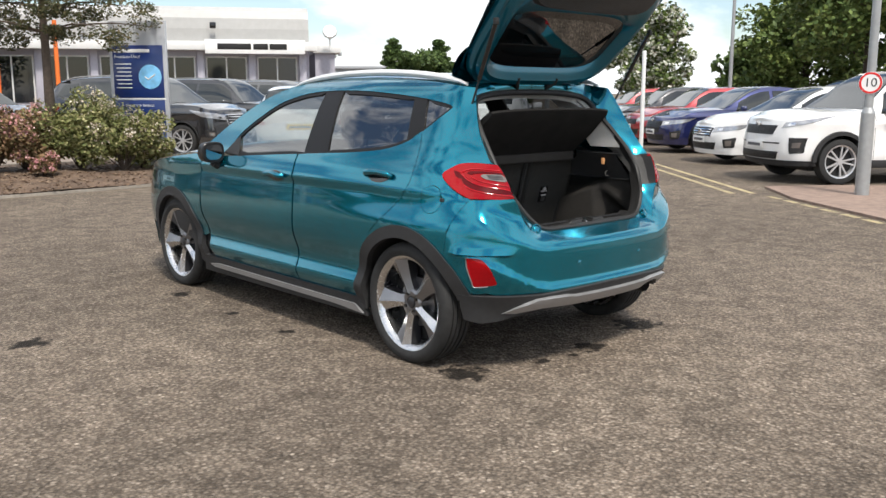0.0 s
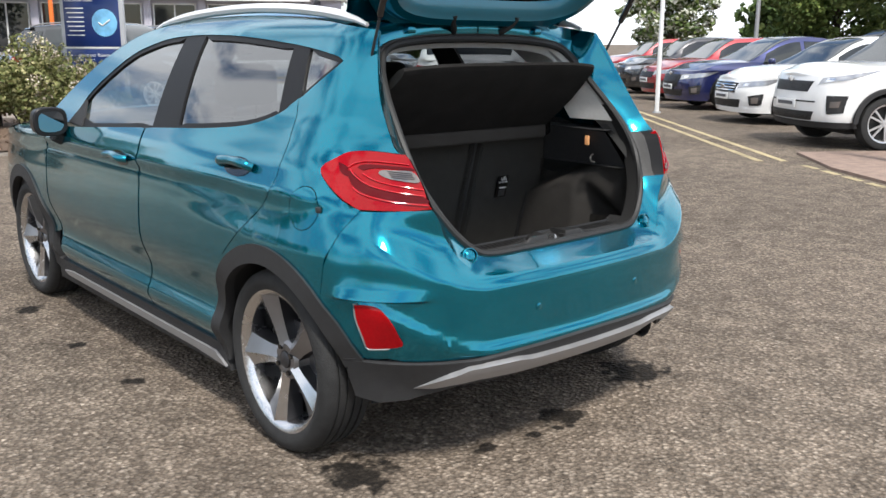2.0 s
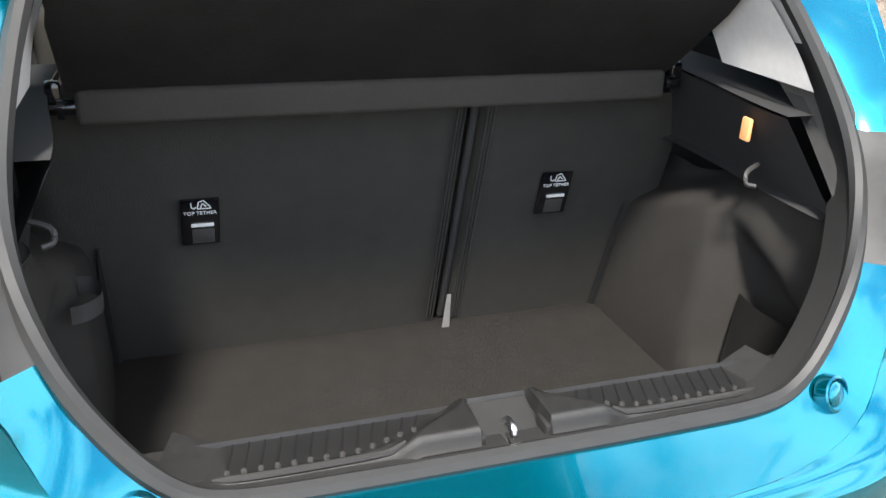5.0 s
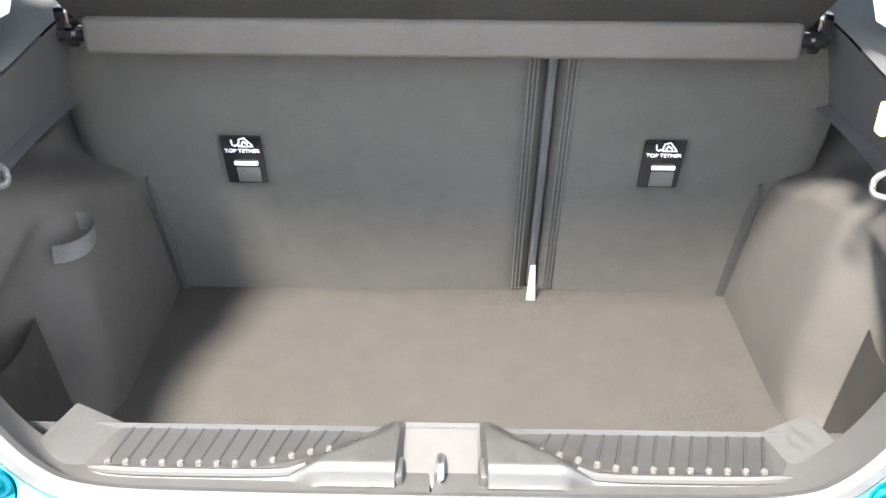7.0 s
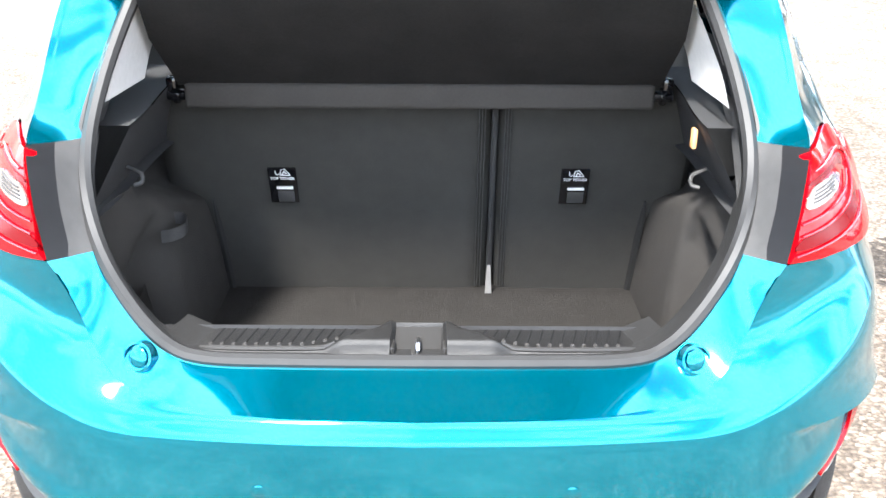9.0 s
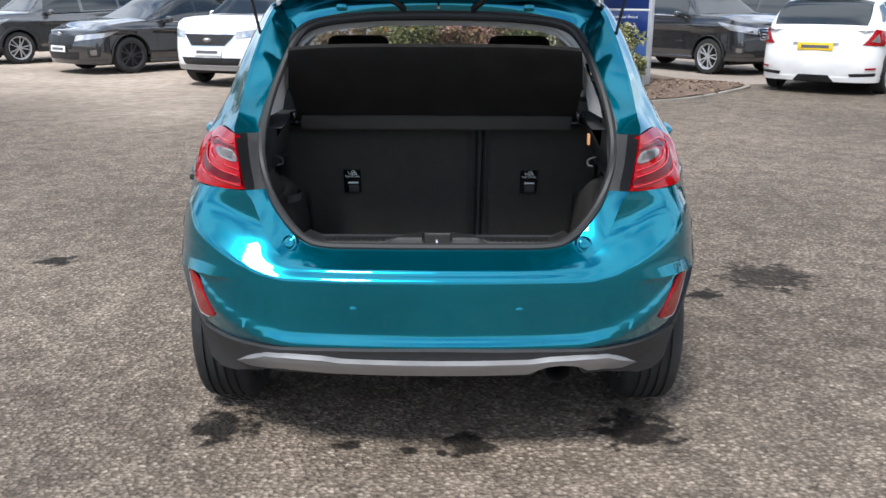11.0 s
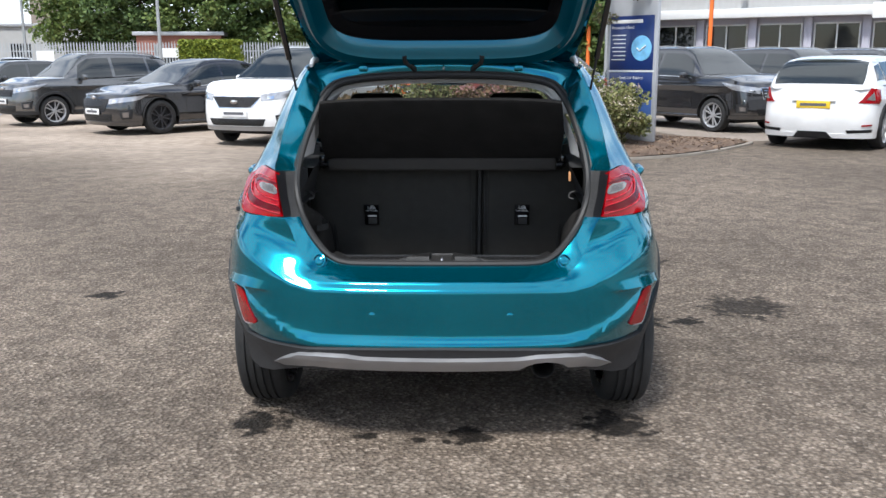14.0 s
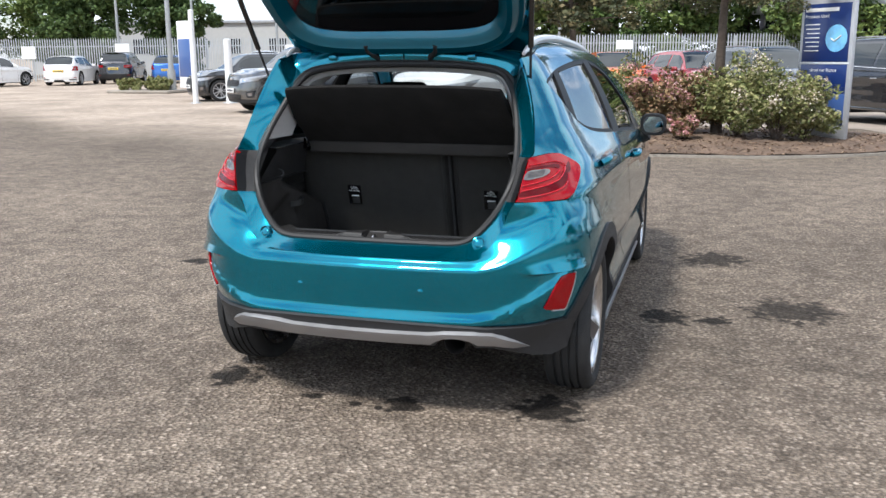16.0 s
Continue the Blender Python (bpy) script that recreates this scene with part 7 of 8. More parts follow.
    on_end("fog_lamp_surround", [(0.82 * hw, i0 + 0.04 + fog_k * 0.5), (1.02 * hw, i0 + 0.05 + fog_k * 0.6), (1.06 * hw, i1 + 0.10 + fog_k * 1.1), (0.80 * hw, i1 + 0.06 + fog_k * 1.5)], GRILLEM, off=0.008, nu=6, lab="dark fog lamp surround")
    on_end("fog_lamp", [(0.86 * hw, i0 + 0.075 + fog_k), (0.97 * hw, i0 + 0.08 + fog_k), (0.985 * hw, i1 + 0.045 + fog_k), (0.86 * hw, i1 + 0.035 + fog_k)], CLEARLENS, off=0.012, nu=4)
    on_end("front_skirt", [(-1.22 * hw, sill - 0.03), (1.22 * hw, sill - 0.03), (1.18 * hw, sill + 0.045), (-1.18 * hw, sill + 0.045)], CLAD if clad else SILVER if front_kind == "honey" else material, off=0.012, mirror=False, nu=26, nv=2)
    # tail lamps, rear skirt and reflectors
    if suv:
        tl = [(0.60 * hw, deck * 0.78), (1.22 * hw, deck * 0.77), (1.34 * hw, deck * 0.93), (0.63 * hw, deck * 0.885)]
    elif saloon:
        tl = [(0.55 * hw, deck * 0.74), (1.22 * hw, deck * 0.75), (1.34 * hw, deck * 0.90), (0.58 * hw, deck * 0.86)]
    else:
        tl = [(0.72 * hw, deck * 0.765), (1.17 * hw, deck * 0.745), (1.24 * hw, deck * 0.965), (0.93 * hw, deck * 1.0)]
    on_end("tail_lamp", tl, REDLENS, front=False, off=0.010, lab="red tail lamp", nu=10)
    ti = [(tl[0][0] + 0.10, tl[0][1] + 0.05), (tl[1][0] - 0.16, tl[1][1] + 0.055), (tl[2][0] - 0.22, tl[2][1] - 0.07), (tl[3][0] + 0.06, tl[3][1] - 0.06)]
    on_end("reversing_lens", ti, CLEARLENS, front=False, off=0.014, nu=5)
    on_end("rear_skirt", [(-1.20 * hw, sill - 0.03), (1.20 * hw, sill - 0.03), (1.20 * hw, sill + (0.22 if clad or suv else 0.04)), (-1.20 * hw, sill + (0.22 if clad or suv else 0.04))], CLAD if (clad or suv) else material, front=False, off=0.012, mirror=False, nu=26, nv=2)
    if not suv:
        on_end("diffuser", [(-0.34 * hw, sill - 0.03), (0.34 * hw, sill - 0.03), (0.24 * hw, sill + 0.07), (-0.24 * hw, sill + 0.07)], GRILLEM, front=False, off=0.02, mirror=False, nu=8, nv=2)
        on_end("rear_vent", [(0.58 * hw, sill + 0.05), (1.00 * hw, sill + 0.07), (1.00 * hw, sill + 0.115), (0.56 * hw, sill + 0.10)], GRILLEM, front=False, off=0.008, nu=5, nv=1)
    on_end("rear_reflector", [(0.80 * hw, sill + 0.16), (0.98 * hw, sill + 0.17), (0.98 * hw, sill + 0.195), (0.80 * hw, sill + 0.185)], REDLENS, front=False, off=0.013, nu=4, nv=1)
    for yy, m_, z in ((1, PLATEW, min(g0 - 0.075, sill + 0.26) if front_kind != "big" else sill + 0.24), (-1, PLATEY, deck * 0.73)):
        bm = bmesh.new()
        y = skin(DT if yy > 0 else 0, z).y + yy * 0.012
        box(bm, 0, y, z, 0.52, 0.012, 0.112, bevel=0.004)
        pl = part("number_plate", bm, m_, c, "number plate")
        bm = bmesh.new()
        box(bm, 0, y + yy * 0.0075, z, 0.40, 0.002, 0.045)
        part("plate_bar", bm, PLATEINK, pl)
    bm = bmesh.new()
    box(bm, 0, skin(0, deck * 0.80).y - 0.008, deck * 0.80, hw * 0.74, 0.03, 0.03, bevel=0.008)
    part("plate_lamp_strip", bm, material if not suv else CHROME, c)
    if not saloon:
        bm = bmesh.new()
        yy, zz = yC - 0.06, zr(yC - 0.06)
        grid(bm, 16, 4, lambda u, v: Vector(((2 * u - 1) * hw * (0.74 - 0.05 * v), yC + 0.10 - 0.24 * v + 0.06 * (2 * u - 1) ** 2, H * hc + 0.028 - 0.020 * v - 0.05 * (2 * u - 1) ** 4)))
        grid(bm, 16, 2, lambda u, v: Vector(((2 * u - 1) * hw * 0.69, yC - 0.14 + 0.10 * v + 0.06 * (2 * u - 1) ** 2, H * hc + 0.008 - 0.035 * v - 0.05 * (2 * u - 1) ** 4)))
        part("roof_spoiler", bm, material, c)
    # wheels
    for s in (1, -1):
        for y in (yf, yr):
            w = new("wheel")
            w.empty_display_size = 0.1
            w.parent = c
            w.matrix_local = pose(s * (hw * 0.985 - 0.10), y, wr, 0, 0, 0 if s > 0 else 180)
            bm = bmesh.new()
            lathe(bm, [(0.07, wr * 0.70), (0.10, wr * 0.74), (0.105, wr * 0.86), (0.09, wr * 0.97), (0.06, wr), (-0.08, wr), (-0.10, wr * 0.9), (-0.10, wr * 0.7)], "X", (0, 0, 0), 32)
            part("tyre", bm, TYRE, w)
            bm = bmesh.new()
            lathe(bm, [(0.085, wr * 0.71), (0.095, wr * 0.735), (0.09, wr * 0.68), (0.03, wr * 0.64)], "X", (0, 0, 0), 32)
            for k in range(10):
                m = Matrix.Rotation(2 * math.pi * (k + (0.16 if k % 2 else -0.16)) / 10, 4, "X")
                box(bm, 0.072, 0, wr * 0.40, 0.018, wr * 0.070, wr * 0.60, m=m)
            lathe(bm, [(0.088, 0.0), (0.088, wr * 0.13), (0.06, wr * 0.16)], "X", (0, 0, 0), 16)
            part("rim", bm, rim, w, angle=25)
            bm = bmesh.new()
            lathe(bm, [(0.02, 0.0), (0.02, wr * 0.69), (-0.09, wr * 0.69)], "X", (0, 0, 0), 24)
            part("brake_shield", bm, RUBBER, w)
            bm = bmesh.new()
            n = 22
            rr = []
            t_, o_ = (0.055, 1.006) if clad else (0.012, 0.996)
            for i in range(n + 1):
                a = math.pi * i / n
                rr.append([bm.verts.new((s * xx, y + rad * math.cos(a), wr + rad * math.sin(a) * 0.99)) for xx, rad in ((hw * 0.97, ar + t_), (hw * o_, ar + t_ - 0.008), (hw * o_, ar - 0.008), (hw * 0.78, ar - 0.010))])
            for i in range(n):
                for j in range(3):
                    bm.faces.new((rr[i][j], rr[i][j + 1], rr[i + 1][j + 1], rr[i + 1][j]))
            part("wheel_arch_trim", bm, CLAD if clad else RUBBER, c)
        bm = bmesh.new()
        box(bm, s * hw * 0.945, (yf + yr) / 2, sill + 0.005, 0.07, wb - 2 * ar + 0.03, 0.13 if clad else 0.07, bevel=0.02)
        part("sill", bm, CLAD if clad else material, c)
        for dy in (bp + 0.0, bp - 0.235 * L, yA - 0.20):
            bm = bmesh.new()
            zt, zb = ztop(dy) * 0.98, max(sill + 0.06, zlow(dy) + 0.02)
            pts = [skin(d_at(dy), zb + (zt - zb) * k / 8, -0.0015) for k in range(9)]
            tube(bm, [Vector((p.x * s, p.y, p.z)) for p in pts], 0.0045, 4)
            part("shut_line", bm, RUBBER, c)
        for dy in (bp + 0.16, bp - 0.20 * L + 0.06):
            bm = bmesh.new()
            p = skin(d_at(dy), belt * 0.87, 0.014)
            box(bm, s * p.x, dy, belt * 0.87, 0.030, 0.17, 0.026, bevel=0.010)
            part("door_handle", bm, CHROME if front_kind in ("chrome", "honey") and suv else material, c)
        bm = bmesh.new()
        box(bm, s * (hw + 0.075), yA - 0.42, belt + 0.075, 0.19, 0.10, 0.125, bevel=0.042, seg=3)
        part("door_mirror", bm, material, c)
        bm = bmesh.new()
        box(bm, s * (hw + 0.0), yA - 0.40, belt + 0.02, 0.14, 0.07, 0.035, bevel=0.015)
        part("mirror_arm", bm, GLOSSBLACK, c)
        if rails:
            bm = bmesh.new()
            pts = [gh(yC + 0.05 + (yB - yC - 0.10) * i / 16, 0.60) for i in range(17)]
            tube(bm, [Vector((p.x * s, p.y, p.z + 0.012 + 0.028 * min(1, 4 * (i / 16) * (1 - i / 16) * 2))) for i, p in enumerate(pts)], 0.016, 6)
            part("roof_rail", bm, SILVER, c)
    bm = bmesh.new()
    box(bm, 0, 0, sill + 0.0, hw * 1.5, L * 0.84, 0.12)
    box(bm, 0, yf, wr + 0.10, hw * 1.45, ar * 1.9, 0.5)
    box(bm, 0, yr, wr + 0.10, hw * 1.45, ar * 1.9, 0.5)
    part("underbody", bm, RUBBER, c)
    c["front_axle"], c["half_track"] = yf, hw * 0.985
    return c


def park(c, wheel_xy, heading, which, axle="front", L=4.5, W=1.84, copy=False):
    """Stand the car so that the named wheel touches the ground at wheel_xy; heading in degrees from +x."""
    yf, ht = c["front_axle"], c["half_track"] - 0.05
    y = yf if axle == "front" else yf - (0.605 * L)
    x = -ht if which == "left" else ht
    m = pose(0, 0, 0, 0, 0, heading - 90)
    off = m @ Vector((x, y, 0))
    c.matrix_world = Matrix.Translation((wheel_xy[0] - off.x, wheel_xy[1] - off.y, 0.006)) @ m
    return c


def nose(c, xy, heading, L):
    """Stand the car with the middle of its nose over xy."""
    m = pose(0, 0, 0, 0, 0, heading - 90)
    off = m @ Vector((0, L / 2, 0))
    c.matrix_world = Matrix.Translation((xy[0] - off.x, xy[1] - off.y, 0.006)) @ m
    return c


# west row: seen behind the hatchback
park(vehicle("parked_suv", "white SUV with a dark honeycomb grille, parked nose out", WHITE_P, 4.53, 1.84, 1.68, "suv", "honey", rails=True), (-4.20, 12.45), -112, "right")
park(vehicle("parked_saloon", "dark grey saloon with silver-edged alloy wheels", GREY_P, 4.87, 1.85, 1.48, "saloon", "big", rim=ALLOYDARK), (-5.95, 14.15), -130, "left")
park(vehicle("parked_suv", "grey compact SUV with silver roof rails", GREY2_P, 4.10, 1.77, 1.63, "suv", "plain", clad=True, rails=True), (-9.15, 16.5), -132, "left")
park(vehicle("parked_hatchback", "black hatchback parked by white posts", BLACK_P, 4.04, 1.74, 1.48, "hatch", "big", clad=False), (-13.75, 21.8), -134, "left")
# north row, behind the totem sign
KUGA = [("parked_suv", "dark grey SUV with chrome grille bars", GREY_P, "suv"), ("parked_suv", "dark grey SUV in a row of cars", GREY_P, "suv"), ("parked_suv", "mid grey SUV in a row of cars", GREY2_P, "suv"),
        ("parked_suv", "dark grey SUV further along the row", GREY_P, "suv"), ("parked_hatchback", "black hatchback at the end of the row", BLACK_P, "hatch")]
for k, (nm, lb, m_, kd) in enumerate(KUGA):
    park(vehicle(nm, lb, m_, 4.53 if kd == "suv" else 4.1, 1.84, 1.68 if kd == "suv" else 1.5, kd, "chrome", rails=kd == "suv", detail=k < 2), (5.06 + 2.75 * k, 14.45 + 1.75 * k), -58, "right")
park(vehicle("parked_estate", "mid grey estate car parked behind the shrubs", GREY2_P, 4.7, 1.84, 1.56, "suv", "plain", rails=True), (2.4, 19.6), -62, "right")
park(vehicle("parked_hatchback", "red hatchback parked beyond the planted bed", RED_P, 4.2, 1.78, 1.48, "hatch"), (0.6, 22.0), -62, "right")
nose(vehicle("parked_hatchback", "orange hatchback by the far fence", ORANGE_P, 4.1, 1.75, 1.48, "hatch"), (-1.5, 25.0), -75, 4.1)
nose(vehicle("parked_hatchback", "white car by the far fence", WHITE_P, 4.3, 1.78, 1.52, "hatch"), (0.7, 25.6), -75, 4.3)
nose(vehicle("parked_hatchback", "blue car by the far fence", BLUE_P, 4.3, 1.78, 1.55, "hatch"), (3.0, 26.2), -75, 4.3)
# white hatchback seen from behind, and a white SUV ahead of it
park(vehicle("parked_hatchback", "white sporty hatchback seen from behind", WHITE_P, 4.36, 1.82, 1.47, "hatch"), (5.45, 11.95), 52, "left", "rear", 4.36)
park(vehicle("stopped_suv", "white SUV with black wheel arch cladding", WHITE_P, 4.44, 1.855, 1.64, "suv", "tiger", clad=True), (7.35, 9.1), 40, "left", "rear", 4.44)
# east row behind the yellow lines
EAST = [("parked_suv", "white SUV with black grille and cladding", WHITE_P, 4.48, 1.855, 1.64, "suv", "tiger", True, (9.28, 3.72)),
        ("parked_saloon", "white saloon with a barred chrome grille", WHITE_P, 4.6, 1.77, 1.45, "saloon", "chrome", False, (11.75, 6.25)),
        ("parked_saloon", "dark blue saloon with a black grille", BLUE_P, 4.87, 1.85, 1.48, "saloon", "big", False, (13.85, 8.85)),
        ("parked_hatchback", "red hatchback in the row by the yellow lines", RED_P, 4.3, 1.78, 1.47, "hatch", "plain", False, (15.9, 11.0)),
        ("parked_hatchback", "dark grey hatchback in the row", GREY_P, 4.3, 1.78, 1.50, "hatch", "plain", False, (17.9, 13.4)),
        ("parked_hatchback", "bright red hatchback further along the row", RED_P, 4.2, 1.78, 1.48, "hatch", "plain", False, (19.9, 15.8))]
for nm, lb, m_, l_, w_, h_, kd, fk, cl, xy in EAST:
    nose(vehicle(nm, lb, m_, l_, w_, h_, kd, fk, clad=cl, rails=kd == "suv"), xy, 145, l_)
nose(vehicle("parked_suv", "dark blue SUV behind the row of cars", BLUE_P, 4.6, 1.85, 1.70, "suv", rails=True), (21.0, 9.5), 145, 4.6)
# far row by the palisade fence, seen from behind
FAR = [(WHITE_P, "hatch", (-33.2, 33.2), 88, "white hatchback far off by the fence"), (WHITE_P, "hatch", (-31.2, 36.6), 110, "white hatchback parked under the fence"),
       (GREY_P, "suv", (-30.1, 39.4), 112, "dark SUV parked under the fence"), (LBLUE_P, "hatch", (-27.8, 40.8), 112, "bright blue hatchback under the fence"), (BLACK_P, "suv", (-20.5, 38.0), 112, "black car behind the posts")]
for m_, kd, xy, hd, lb in FAR:
    c = vehicle("parked_hatchback" if kd == "hatch" else "parked_suv", lb, m_, 4.2, 1.78, 1.5 if kd == "hatch" else 1.68, kd, detail=False)
    c.matrix_world = Matrix.Translation((*xy, 0.006)) @ pose(0, 0, 0, 0, 0, hd - 90)


# ---------- totem sign ----------
NAVY = mat("navy_sign_face", (0.010, 0.028, 0.13), rough=0.28, vary=0.1, scale=3, coat=0.4)
NAVY2 = mat("navy_sign_band", (0.012, 0.022, 0.085), rough=0.28, coat=0.4)
MIDBLUE = mat("mid_blue_sign_face", (0.05, 0.10, 0.27), rough=0.28, coat=0.4)
SIGNGREY = mat("grey_sign_casing", (0.40, 0.41, 0.43), rough=0.4, metal=0.2, vary=0.08, scale=5)
PALEBLUE = mat("pale_blue_globe", (0.20, 0.50, 0.78), rough=0.35, vary=0.35, scale=9)
SA, SB = Vector((3.14, 10.99)), Vector((2.50, 11.70))
sd2 = (SA - SB).normalized()
sign = thing("totem_sign", "tall grey totem sign with navy printed panels", "sign", Matrix.Translation(((SA.x + SB.x) / 2, (SA.y + SB.y) / 2, 0.03)) @ pose(0, 0, 0, 0, 0, math.degrees(math.atan2(sd2.y, sd2.x))))
bm = bmesh.new()
box(bm, 0, 0.03, 1.24, 0.99, 0.07, 2.48, bevel=0.012)
part("casing", bm, SIGNGREY, sign)


def plate(nm, x, z, w, h, y, m_, par, lab=""):
    bm = bmesh.new()
    box(bm, x, y, z, w, 0.006, h, bevel=0.002)
    return part(nm, bm, m_, par, lab)


up_face = plate("upper_panel", 0, 1.655, 0.87, 0.86, -0.008, NAVY, sign, "navy printed panel")
lo_face = plate("lower_panel", 0, 0.97, 0.87, 0.43, -0.008, NAVY, sign, "navy printed panel")
plate("mid_panel", 0, 0.565, 0.87, 0.37, -0.008, MIDBLUE, sign, "mid blue printed panel")
plate("foot_panel", 0, 0.335, 0.87, 0.09, -0.008, NAVY2, sign)
plate("divider", 0, 1.205, 0.92, 0.018, -0.009, WHITEPLASTIC, sign)
bm = bmesh.new()
lathe(bm, [(-0.0135, 0.0), (-0.0135, 0.195), (-0.012, 0.2)], "Y", (0.20, 0, 1.57), 36)
globe = part("globe_print", bm, PALEBLUE, up_face, "pale blue printed globe")
bm = bmesh.new()
tube(bm, [(0.11, -0.016, 1.57), (0.17, -0.016, 1.53), (0.29, -0.016, 1.61)], 0.012, 6)
part("tick_print", bm, WHITEPLASTIC, globe)
for w, z, h in ((0.62, 1.995, 0.055),):
    plate("heading_bar", -0.10, z, w, h, -0.0125, WHITEPLASTIC, up_face)


def words(t, size, loc, m_, par, rot=(90, 0, 0), align="LEFT"):
    me = text_mesh(t, size, align)
    me.materials.append(m_)
    o = new("lettering", me)
    o.parent = par
    o.matrix_local = pose(*loc, *rot)
    return o


words("Premium Used", 0.075, (-0.41, -0.013, 1.90), WHITEPLASTIC, up_face)
words("about our finance", 0.07, (-0.25, -0.013, 1.10), WHITEPLASTIC, lo_face)
for k in range(7):
    plate("text_bar", -0.26 + 0.01 * (k % 3), 1.78 - 0.065 * k, 0.28 - 0.02 * (k % 3), 0.014, -0.0125, WHITEPLASTIC, up_face)
plate("logo_bar", 0.27, 0.36, 0.14, 0.03, -0.0125, SILVER, sign)

# ---------- lamp post with the speed sign ----------
GALV = mat("galvanised_steel", (0.36, 0.37, 0.37), rough=0.45, metal=0.5, vary=0.15, scale=12)
WHITEPOST = mat("white_post_paint", (0.70, 0.70, 0.69), rough=0.5, vary=0.1, scale=6)
post = thing("lamp_post", "grey steel lamp post with a round speed sign", "lamp post", Matrix.Translation((8.22, 1.60, 0.03)))
bm = bmesh.new()
cyl(bm, (0, 0, 0), (0, 0, 1.05), 0.088, 0.086, 20)
cyl(bm, (0, 0, 1.05), (0, 0, 1.12), 0.086, 0.058, 20)
cyl(bm, (0, 0, 1.12), (0, 0, 6.2), 0.056, 0.040, 16)
part("column", bm, GALV, post)
bm = bmesh.new()
tube(bm, spline([(0, 0, 6.15), (-0.25, 0, 6.45), (-0.8, 0, 6.55)], 10), 0.03, 8)
box(bm, -1.0, 0, 6.54, 0.55, 0.22, 0.10, bevel=0.04)
part("lantern", bm, GALV, post)
spd = new("speed_sign")
spd.parent = post
spd.empty_display_size = 0.1
spd.matrix_local = Matrix.Translation((0, 0, 1.43)) @ pose(0, 0, 0, 0, 0, -67)
bm = bmesh.new()
lathe(bm, [(-0.066, 0.0), (-0.066, 0.135), (-0.060, 0.137), (-0.058, 0.0)], "Y", (0, 0, 0), 32)
part("disc", bm, WHITEPLASTIC, spd)
bm = bmesh.new()
lathe(bm, [(-0.066, 0.108), (-0.0685, 0.110), (-0.0685, 0.132), (-0.066, 0.134)], "Y", (0, 0, 0), 32)
part("red_ring", bm, mat("sign_red", (0.60, 0.02, 0.02), rough=0.4), spd, "red ring")
words("10", 0.155, (0, -0.0685, 0), INK, spd, align="CENTER")
bm = bmesh.new()
cyl(bm, (0, 0, -0.03), (0, 0, 0.03), 0.062, seg=16)
part("clamp", bm, STEEL, spd)

# ---------- white posts, flag poles, street lamps ----------
def white_post(x, y, h, r, lab):
    p = thing("white_post", lab, "post", Matrix.Translation((x, y, 0)), group="white posts")
    bm = bmesh.new()
    cyl(bm, (0, 0, 0), (0, 0, h), r, r * 0.95, 14)
    cyl(bm, (0, 0, h), (0, 0, h + 0.02), r * 0.95, r * 0.5, 14)
    part("shaft", bm, WHITEPOST, p)
    bm = bmesh.new()
    cyl(bm, (0, 0, 0), (0, 0, 0.03), r * 1.9, r * 1.7, 14)
    part("base_plate", bm, GALV, p)


white_post(-13.9, 20.6, 2.75, 0.085, "tall white steel post beside a black car")
white_post(-12.95, 21.0, 1.9, 0.12, "short white steel post beside a black car")
white_post(12.6, 8.2, 2.2, 0.045, "thin white steel post among parked cars")


def pole(x, y, h, r, lab, name="flag_pole", banner=None):
    p = thing(name, lab, "pole", Matrix.Translation((x, y, 0)))
    bm = bmesh.new()
    cyl(bm, (0, 0, 0), (0, 0, h), r, r * 0.6, 12)
    cyl(bm, (0, 0, 0), (0, 0, 0.9), r * 1.5, r * 1.4, 12)
    part("column", bm, GALV, p)
    if banner:
        bm = bmesh.new()
        grid(bm, 5, 16, lambda u, v: Vector((0.05 + 0.75 * u, 0.06 * math.sin(5 * u + 3 * v), h - 0.3 - 2.8 * v)))
        part("banner", bm, banner, p, "pale cloth banner")


BANNER = mat("pale_banner_cloth", (0.62, 0.60, 0.64), rough=0.8, vary=0.12, scale=4)
pole(-19.3, 27.6, 7.5, 0.11, "grey steel lighting column", "lamp_column")
pole(-34.0, 44.5, 8.0, 0.10, "white flag pole with a pale banner", banner=BANNER)
pole(-30.0, 46.5, 8.0, 0.10, "white flag pole with a pale banner", banner=BANNER)
pole(-24.5, 47.0, 8.0, 0.09, "grey steel lighting column", "lamp_column")
pole(-13.2, 36.0, 8.0, 0.09, "grey steel lighting column beyond the cars", "lamp_column")
pole(-40.0, 40.5, 8.0, 0.10, "white flag pole with a pale banner", banner=BANNER)
pole(14.5, 12.6, 7.0, 0.07, "grey lighting column behind parked cars", "lamp_column")
pole(19.5, 10.2, 6.5, 0.06, "pale pole behind parked cars", "lamp_column")
pole(7.0, 41.0, 7.0, 0.09, "grey steel lighting column beyond the cars", "lamp_column")
pole(-4.5, 31.0, 7.0, 0.07, "grey steel lighting column beyond the cars", "lamp_column")
# blue flat totem in the distance
t2 = thing("totem_sign", "distant blue and white totem sign", "sign", Matrix.Translation((-22.0, 33.0, 0)) @ pose(0, 0, 0, 0, 0, -25))
bm = bmesh.new()
box(bm, 0, 0, 1.5, 1.1, 0.16, 3.0, bevel=0.01)
part("casing", bm, WHITEPLASTIC, t2)
plate("printed_panel", 0, 1.35, 1.0, 1.7, -0.085, MIDBLUE, t2, "pale blue printed panel")

